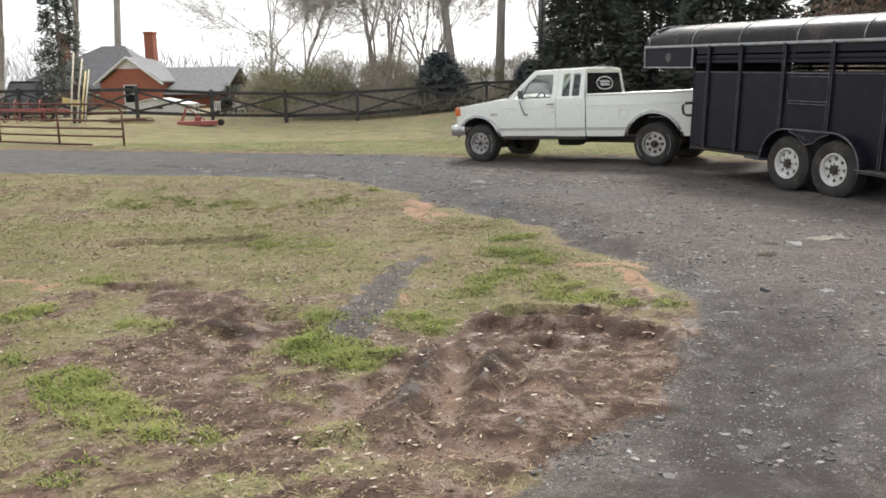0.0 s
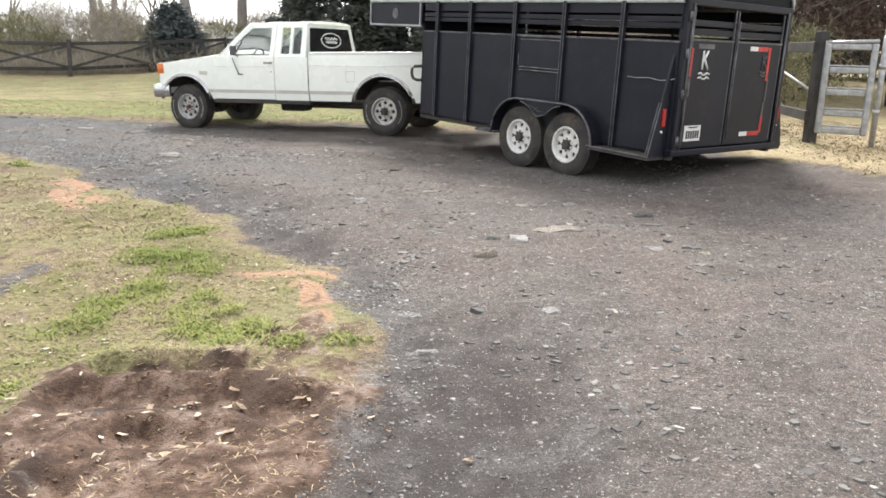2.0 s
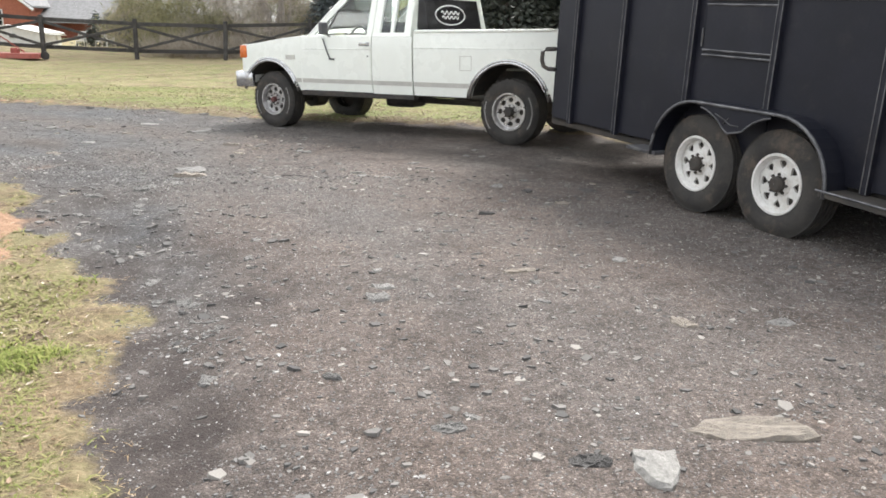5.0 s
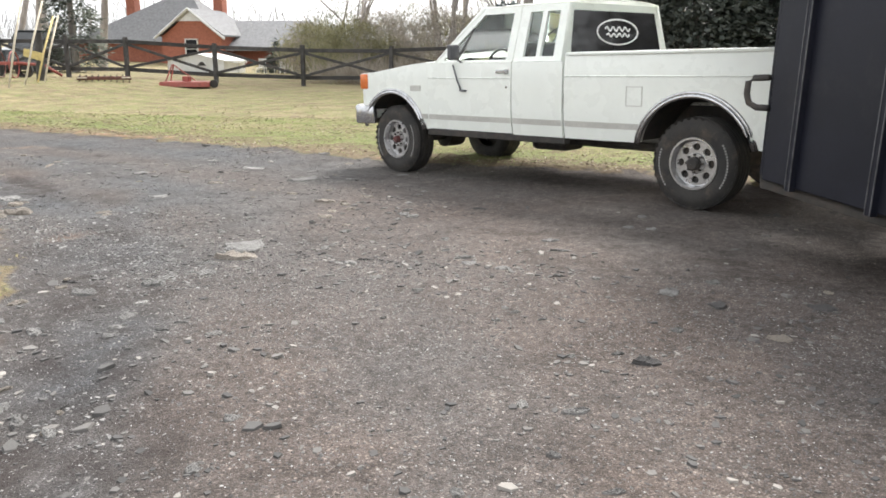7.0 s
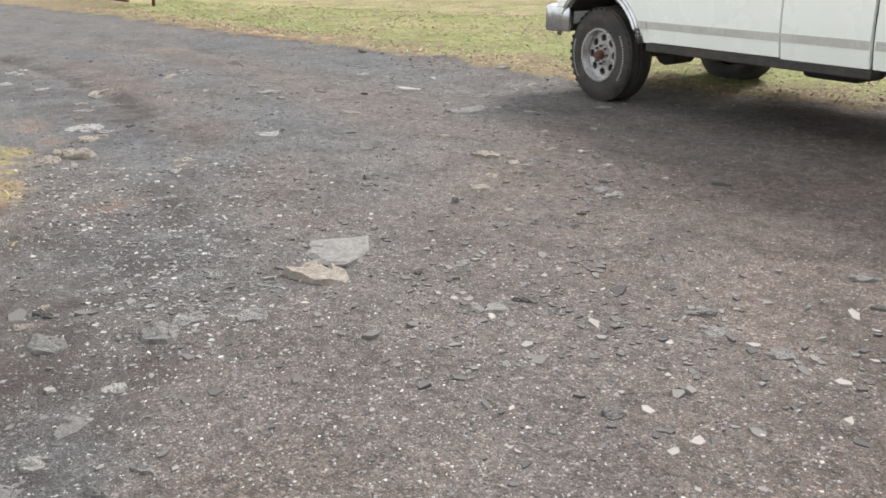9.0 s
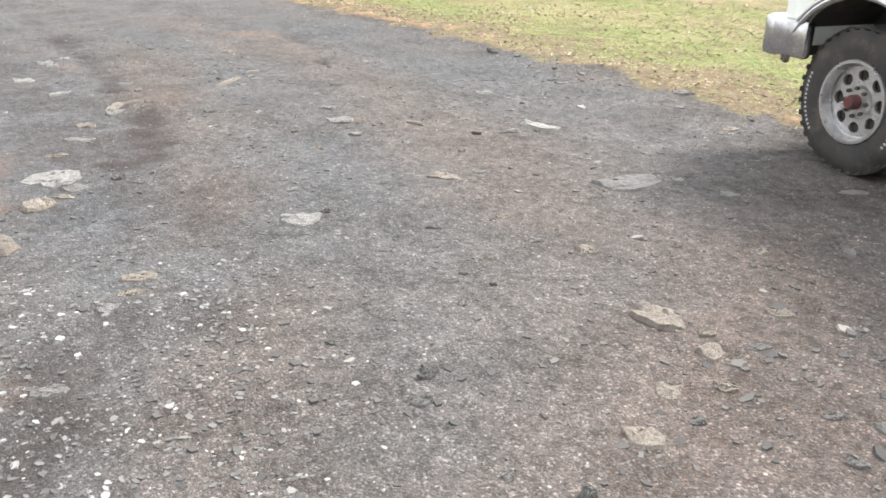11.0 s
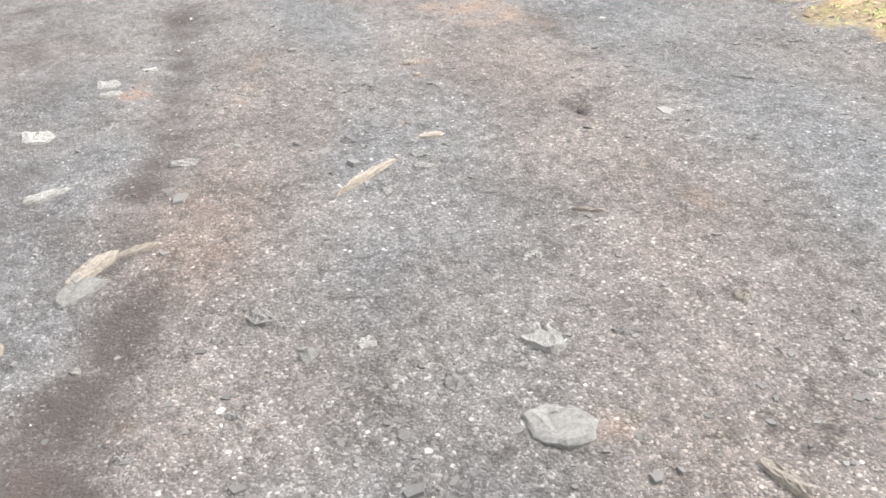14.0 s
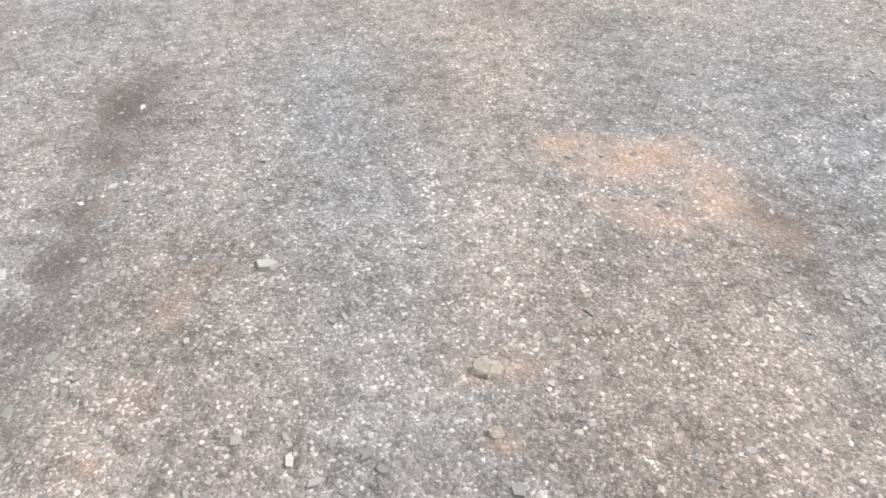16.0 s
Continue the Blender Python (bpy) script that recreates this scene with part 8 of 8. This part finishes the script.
    stone(-2.93, 17.56, 0.03, 0.03, 67, "grey")
    stone(-2.73, 17.6, 0.03, 0.03, 68, "pale")
    stone(-2.56, 18.45, 0.05, 0.04, 67, "grey")
    stone(-2.36, 17.55, 0.09, 0.05, 68, "tan", 0.02)
    stone(-2.25, 17.57, 0.1, 0.03, 68, "grey")
    # This dark lump stands in for the small dark hole here.
    stone(-2.23, 18.19, 0.03, 0.03, 66, "dark")
    stone(-1.53, 17.67, 0.1, 0.03, 56, "tan")
    stone(-0.93, 17.71, 0.05, 0.05, 57, "tan")
    stone(-0.71, 17.9, 0.03, 0.03, 58, "grey")
    stone(-0.63, 18.29, 0.13, 0.11, 47, "grey")
    stone(-0.54, 17.72, 0.03, 0.03, 59, "pale")
    stone(-0.48, 18.02, 0.08, 0.08, 48, "grey")
    stone(0.11, 17.56, 0.16, 0.09, 42, "grey")
    stone(0.18, 17.8, 0.29, 0.07, 5, "pale", 0.04)
    stone(2.06, 17.85, 0.15, 0.06, 39, "grey")
    stone(-2.05, 18.97, 0.07, 0.05, 52, "grey")
    stone(-1.6, 18.51, 0.06, 0.04, 54, "grey")
    stone(-0.37, 18.98, 0.14, 0.07, 45, "grey")
    stone(-0.19, 19.29, 0.18, 0.07, 45, "grey")
    stone(0.49, 19.27, 0.16, 0.12, 44, "grey")
    stone(1.12, 18.63, 0.1, 0.12, 38, "tan")
    stone(-2.26, 19.55, 0.07, 0.05, 51, "grey")
    stone(-1.46, 19.58, 0.17, 0.18, 45, "dark")


key_stones()


def scatter(count, x0, x1, y0, y1, seed, weight):
    """Random places in a rectangle, kept with the chance that weight gives them."""
    rng = np.random.default_rng(seed)
    xs, ys, have = [], [], 0
    for _ in range(60):
        x, y = rng.uniform(x0, x1, count * 2), rng.uniform(y0, y1, count * 2)
        ok = weight(x, y) > rng.random(count * 2)
        xs.append(x[ok])
        ys.append(y[ok])
        have += int(ok.sum())
        if have >= count:
            break
    return np.concatenate(xs)[:count], np.concatenate(ys)[:count], rng


def on_drive(x, y):
    return (np.maximum(at("i", x, y), at("v", x, y)) < 0.03).astype(float)


def shoulder(x, y):
    """The coarse gravel thrown to the inner edge of the driveway."""
    i = at("i", x, y)
    return np.exp(-(((i + 0.32) / 0.28) ** 2)) * np.clip(0.65 + 0.9 * at("patch", x, y) - 0.9 * at("damp", x, y), 0.03, 1)


def more_stones():
    x, y, rng = scatter(40, -4.5, 8.5, 5.5, 19.6, 5, lambda x, y: on_drive(x, y) * np.clip(0.35 + at("spread", x, y) + 0.6 * blob(x, y, 2.4, 15.4, 0.7, 0.9) - 0.6 * smooth(-x, -0.4, 1.4), 0, 1))
    for k in range(len(x)):
        s = 0.028 + 0.05 * rng.random() ** 2
        stone(float(x[k]), float(y[k]), s * rng.uniform(1.1, 2.0), s, rng.uniform(0, 180), ("grey", "grey", "tan", "pale", "dark")[int(rng.integers(5))])
    # flat flakes thrown against the inner edge
    x, y, rng = scatter(26, 1.2, 4.6, 8.2, 13.6, 9, shoulder)
    for k in range(len(x)):
        s = 0.03 + 0.05 * rng.random() ** 2
        stone(float(x[k]), float(y[k]), s * rng.uniform(1.2, 2.2), s, rng.uniform(0, 180), ("grey", "tan", "grey", "dark")[int(rng.integers(4))])


more_stones()


def ringed(x, s, rng, n):
    """Angles and reaches of the corners of n-sided pieces, one row for each place."""
    t = rng.uniform(0, 6.283, (len(x), 1)) + (np.arange(n) + rng.uniform(-0.3, 0.3, (len(x), n))) * 6.283 / n
    return t, s[:, None] * rng.uniform(0.65, 1.15, (len(x), n))


def grit(name, count, area, lo, hi, seed, label, weight, material, slim=0.55):
    """Small low pyramids of crushed stone, as one piece of stuff."""
    x, y, rng = scatter(count, *area, seed, weight)
    m, z = len(x), at("z", x, y)
    s = lo + (hi - lo) * rng.random(m) ** 3
    t, r = ringed(x, s, rng, 4)
    v = np.empty((m, 5, 3))
    v[:, :4, 0], v[:, :4, 1] = x[:, None] + r * np.cos(t), y[:, None] + r * np.sin(t)
    v[:, :4, 2] = (z - 0.15 * s)[:, None] + rng.uniform(-0.1, 0.25, (m, 4)) * s[:, None]
    v[:, 4, 0], v[:, 4, 1], v[:, 4, 2] = x + rng.normal(0, 0.25, m) * s, y + rng.normal(0, 0.25, m) * s, z + s * rng.uniform(0.3, 1.0, m) * slim
    k = np.arange(m) * 5
    tagged(mesh_arrays(name, v.reshape(-1, 3), [np.stack((k + j, k + (j + 1) % 4, k + 4), 1) for j in range(4)], material), label, "gravel", kind="stuff")


def flakes(name, count, area, lo, hi, seed, label, weight, material, category="gravel", power=2.5):
    """Flat broken chips with five sides and a top that leans a little, as one piece of stuff."""
    x, y, rng = scatter(count, *area, seed, weight)
    m, z, n = len(x), at("z", x, y), 5
    s = lo + (hi - lo) * rng.random(m) ** power
    t, r = ringed(x, s, rng, n)
    sq, turn = rng.uniform(0.5, 1.0, (m, 1)), rng.uniform(0, 3.14, (m, 1))
    u, w = r * np.cos(t), r * np.sin(t) * sq
    px, py = u * np.cos(turn) - w * np.sin(turn), u * np.sin(turn) + w * np.cos(turn)
    lean = rng.normal(0, 0.11, (m, 2))
    thick = (s * rng.uniform(0.06, 0.3, m))[:, None]
    v = np.empty((m, 2 * n, 3))
    v[:, :n, 0], v[:, :n, 1], v[:, :n, 2] = x[:, None] + px, y[:, None] + py, z[:, None] - 0.35 * thick - 0.002
    f = 0.86
    v[:, n:, 0], v[:, n:, 1] = x[:, None] + px * f, y[:, None] + py * f
    v[:, n:, 2] = z[:, None] + thick + lean[:, :1] * px + lean[:, 1:] * py
    k = np.arange(m) * 2 * n
    faces = [np.stack((k + j, k + (j + 1) % n, k + n + (j + 1) % n, k + n + j), 1) for j in range(n)] + [np.stack([k + n + j for j in range(n)], 1)]
    tagged(mesh_arrays(name, v.reshape(-1, 3), faces, material), label, category, kind="stuff")


def loose(x, y):
    """Open driveway, with less loose grit in the damp dark places."""
    return on_drive(x, y) * np.clip(1.0 - 0.3 * at("damp", x, y), 0.1, 1)


def berm(x, y):
    return np.clip(np.exp(-((along(x, y, [(0.0, 14.2), (0.9, 13.85), (1.9, 13.25)]) / 0.33) ** 2)) + 0.6 * np.exp(-((along(x, y, [(0.6, 15.0), (1.5, 14.2)]) / 0.3) ** 2)), 0, 1)


def patchy(x, y):
    return loose(x, y) * np.clip(0.45 + 0.9 * at("spread", x, y) + 0.7 * blob(x, y, 2.5, 15.4, 0.6, 1.0) - 0.45 * smooth(-x, -0.2, 1.6), 0.04, 1)


grit("gravel", 85000, (-5.5, 3.4, 13.0, 20.0), 0.003, 0.008, 1, "loose dark asphalt chips and pale grit", loose, FINE_CHIPS)
grit("gravel", 105000, (1.5, 8.5, 4.0, 14.0), 0.003, 0.010, 2, "loose dark asphalt chips and pale grit", loose, CHIPS)
flakes("asphalt_chips", 9000, (1.5, 8.5, 4.0, 14.0), 0.005, 0.017, 7, "flat chips of broken asphalt and stone", loose, RUBBLE)
flakes("asphalt_chips", 9000, (-5.0, 3.6, 13.0, 20.0), 0.005, 0.016, 8, "flat chips of broken asphalt and stone", loose, FINE_CHIPS)
flakes("coarse_gravel", 2300, (-1.2, 2.6, 12.6, 15.6), 0.007, 0.020, 3, "coarse pale gravel along the driveway edge", berm, PALE_CHIPS, power=1.8)
flakes("coarse_gravel", 1500, (2.5, 4.8, 4.0, 12.5), 0.006, 0.021, 4, "coarse pale gravel along the driveway edge", shoulder, PALE_CHIPS, power=2.0)
grit("pale_grit", 14000, (-5.0, 8.0, 5.0, 20.0), 0.003, 0.0065, 6, "scattered pale grit on the dark driveway", lambda x, y: loose(x, y) * np.clip(0.4 + at("fleck", x, y), 0.05, 1) * (1 - 0.7 * smooth(y, 14.5, 16)), PALE_CHIPS)
grit("pale_grit", 42000, (1.8, 8.2, 4.0, 13.5), 0.003, 0.008, 61, "fine pale grit pressed into the driveway", loose, BRIGHT_GRIT)
grit("gravel", 16000, (0.2, 4.2, 12.3, 15.4), 0.003, 0.011, 62, "coarser crushed stone on the driveway", lambda x, y: loose(x, y) * (1 - smooth(y, 13.8, 15.4)), PALE_CHIPS)
flakes("stone_flakes", 180, (-4.5, 8.5, 5.5, 19.6), 0.022, 0.055, 53, "flat broken stones lying about the driveway", patchy, RUBBLE, "rubble", 2.0)
flakes("stone_flakes", 70, (1.2, 4.6, 8.2, 13.6), 0.022, 0.06, 54, "flat broken stones thrown to the driveway edge", shoulder, RUBBLE, "rubble", 2.0)
flakes("rubble", 2600, (-5.0, 3.8, 13.0, 20.0), 0.008, 0.024, 51, "small broken lumps of old asphalt and stone", patchy, FINE_CHIPS, "rubble", 2.2)
flakes("rubble", 4200, (1.5, 9.0, 4.0, 14.5), 0.008, 0.034, 52, "small broken lumps of old asphalt and stone", patchy, RUBBLE, "rubble", 2.2)


def blades(name, count, area, tall, material, seed, label, weight, flat=0.3, wide=0.006):
    """Blades of grass or straw, each a bent sliver, as one piece of stuff."""
    cx, cy, rng = scatter(count // 4, *area, seed, weight)
    x, y = np.repeat(cx, 4), np.repeat(cy, 4)
    m = len(x)
    x, y = x + rng.normal(0, 0.025, m), y + rng.normal(0, 0.025, m)
    z = at("z", x, y) - 0.003
    t, h = rng.uniform(0, 6.283, m), tall * rng.uniform(0.4, 1.4, m)
    run, up, w = h * rng.uniform(0.4, 1.5, m) * (1 + 2 * flat), h * (1 - 0.7 * flat), wide * rng.uniform(0.6, 1.4, m)
    c, s = np.cos(t), np.sin(t)
    v = np.empty((m, 5, 3))
    for j, (a, b, e) in enumerate(((0, -1, 0), (0, 1, 0), (0.45, 0.7, 0.75), (0.45, -0.7, 0.75))):
        v[:, j, 0], v[:, j, 1], v[:, j, 2] = x + c * run * a + s * w * b, y + s * run * a - c * w * b, z + up * e
    v[:, 4, 0], v[:, 4, 1], v[:, 4, 2] = x + c * run, y + s * run, z + up * rng.uniform(0.4, 1.0, m)
    k = np.arange(m) * 5
    tagged(mesh_arrays(name, v.reshape(-1, 3), [np.stack((k, k + 1, k + 2, k + 3), 1), np.stack((k + 3, k + 2, k + 4), 1)], material), label, "grass", kind="stuff")


def covered(x, y):
    """How bare the lawn is of grass: mud, clay, gravel and worn earth."""
    return np.maximum.reduce((at("mud", x, y), at("worn", x, y), 0.95 * at("clay", x, y), 1.1 * at("track", x, y), 0.9 * at("damp", x, y)))


def lawn(x, y):
    return smooth(at("i", x, y), -0.12, 0.2) * np.clip(1.25 - 1.7 * covered(x, y), 0, 1) * np.clip(0.62 + 0.8 * at("patch", x, y), 0.1, 1)


def verge(x, y):
    return (0.3 * smooth(at("v", x, y), -0.1, 0.2) + 0.7 * smooth(at("v", x, y) + 0.4 * at("spread", x, y), 0.3, 1.0)) * np.clip(1.0 - 0.8 * at("clay", x, y), 0.1, 1)


def tufts(x, y):
    return smooth(at("i", x, y), 0.02, 0.2) * np.clip(1.1 - 1.6 * at("mud", x, y), 0, 1) * np.clip(1.2 * at("fresh", x, y) - 0.3, 0, 1) * np.clip(1 - at("track", x, y), 0, 1)


def strawy(x, y):
    return smooth(at("i", x, y), -0.15, 0.1) * np.clip(0.45 + 0.7 * at("spread", x, y) + 0.5 * at("worn", x, y) + 0.5 * np.exp(-(((at("i", x, y) - 0.1) / 0.25) ** 2)) - 0.5 * at("mud", x, y), 0.05, 1)


blades("grass", 120000, (-4.5, 4.2, 3.0, 11.0), 0.022, GRASS, 11, "short patchy winter grass", lawn, 0.6, 0.0036)
blades("grass", 36000, (-9.0, 2.7, 9.5, 16.0), 0.03, GRASS, 12, "short patchy winter grass", lawn, 0.6, 0.006)
blades("grass_tuft", 24000, (-3.5, 4.2, 3.0, 13.5), 0.034, FRESH_GRASS, 13, "fresh green grass tufts", tufts, 0.3, 0.004)
blades("verge_grass", 130000, (-9.0, 7.0, 17.5, 24.0), 0.024, VERGE_GRASS, 14, "short mixed grass beyond the driveway", verge, 0.7, 0.0045)
blades("verge_grass", 90000, (-18.0, 4.0, 23.0, 34.0), 0.024, VERGE_GRASS, 15, "short mixed grass beyond the driveway", verge, 0.85, 0.008)
blades("dry_grass", 26000, (6.5, 14.0, 8.0, 17.0), 0.03, STRAW, 16, "dry straw-coloured grass by the gate", verge, wide=0.008)
blades("straw", 60000, (-3.5, 4.2, 3.0, 12.5), 0.017, STRAW, 17, "loose dead straw on the lawn", strawy, 0.88, 0.0022)


def fallen_leaves(name, count, area, size, seed, label, weight, material=LEAVES, lobed=False):
    """Curled dry leaves lying flat, each with a folded middle."""
    x, y, rng = scatter(count, *area, seed, weight)
    m = len(x)
    z, t, s = at("z", x, y) + 0.008, rng.uniform(0, 6.283, m), size * rng.uniform(0.45, 1.3, m)
    c, q, curl, slim = np.cos(t), np.sin(t), rng.uniform(-0.1, 0.4, m) * s, rng.uniform(0.4, 1.0, m)
    form = ((-0.5, 0, 0), (-0.15, 0.2, 0.5), (0.2, 0.17, 0.7), (0.5, 0.0, 1.0), (0.2, -0.18, 0.7), (-0.15, -0.2, 0.5), (-0.1, 0.0, 0.05), (0.2, 0.0, 0.25))
    if lobed:
        form = ((-0.5, 0, 0), (-0.2, 0.36, 0.6), (0.12, 0.14, 0.5), (0.5, 0.05, 1.0), (0.16, -0.34, 0.8), (-0.14, -0.15, 0.5), (-0.1, 0.0, 0.05), (0.15, 0.0, 0.25))
    v = np.empty((m, 8, 3))
    for j, (u, w, e) in enumerate(form):
        w = w * slim
        v[:, j, 0], v[:, j, 1] = x + s * (u * c - w * q), y + s * (u * q + w * c)
        v[:, j, 2] = z + curl * e * rng.uniform(0.6, 1.3, m) + rng.uniform(0, 0.004, m)
    k = np.arange(m) * 8
    faces = [np.stack((k + a, k + b, k + d), 1) for a, b, d in ((0, 6, 1), (1, 6, 7), (1, 7, 2), (2, 7, 3), (3, 7, 4), (4, 7, 5), (5, 7, 6), (5, 6, 0))]
    tagged(mesh_arrays(name, v.reshape(-1, 3), faces, material), label, "leaves", kind="stuff")


fallen_leaves("fallen_leaves", 80, (1.2, 4.2, 3.8, 7.2), 0.06, 31, "pale fallen leaves in the muddy ruts", lambda x, y: np.clip(blob(x, y, 3.05, 5.9, 0.6, 0.35, 0.5) + 0.5 * blob(x, y, 2.3, 5.0, 0.5, 0.5), 0, 1), LEAVES, True)
fallen_leaves("fallen_leaves", 1300, (-4.0, 4.0, 3.0, 12.0), 0.036, 32, "small pale leaves strewn on the lawn", lambda x, y: smooth(at("i", x, y), -0.1, 0.1) * np.clip(1 - at("damp", x, y), 0, 1))
fallen_leaves("fallen_leaves", 1500, (-9.0, 14.0, 9.0, 27.0), 0.06, 33, "brown leaves strewn on the far grass", verge)
fallen_leaves("leaf_litter", 12000, (-4.0, 4.1, 3.0, 12.0), 0.036, 34, "crumbled brown leaf litter on the lawn", lambda x, y: smooth(at("i", x, y), -0.1, 0.1) * np.clip(0.5 + 0.8 * at("spread", x, y) + 0.4 * at("worn", x, y) - 0.7 * at("mud", x, y) - at("damp", x, y), 0.02, 1), LITTER)
fallen_leaves("leaf_litter", 9000, (-9.0, 8.0, 17.0, 24.0), 0.04, 35, "crumbled brown leaf litter on the far grass", lambda x, y: smooth(at("v", x, y), -0.1, 0.2) * np.clip(0.3 + 0.6 * at("spread", x, y) + 0.9 * np.exp(-((at("v", x, y) / 0.45) ** 2)), 0.02, 1), LITTER)
flakes("clods", 6000, (-1.5, 4.2, 3.3, 8.0), 0.003, 0.013, 41, "crumbled brown earth round the ruts", lambda x, y: np.clip(at("mud", x, y) * (0.35 + 1.4 * np.abs(at("patch", x, y))), 0, 1), EARTH, "earth", 3.0)
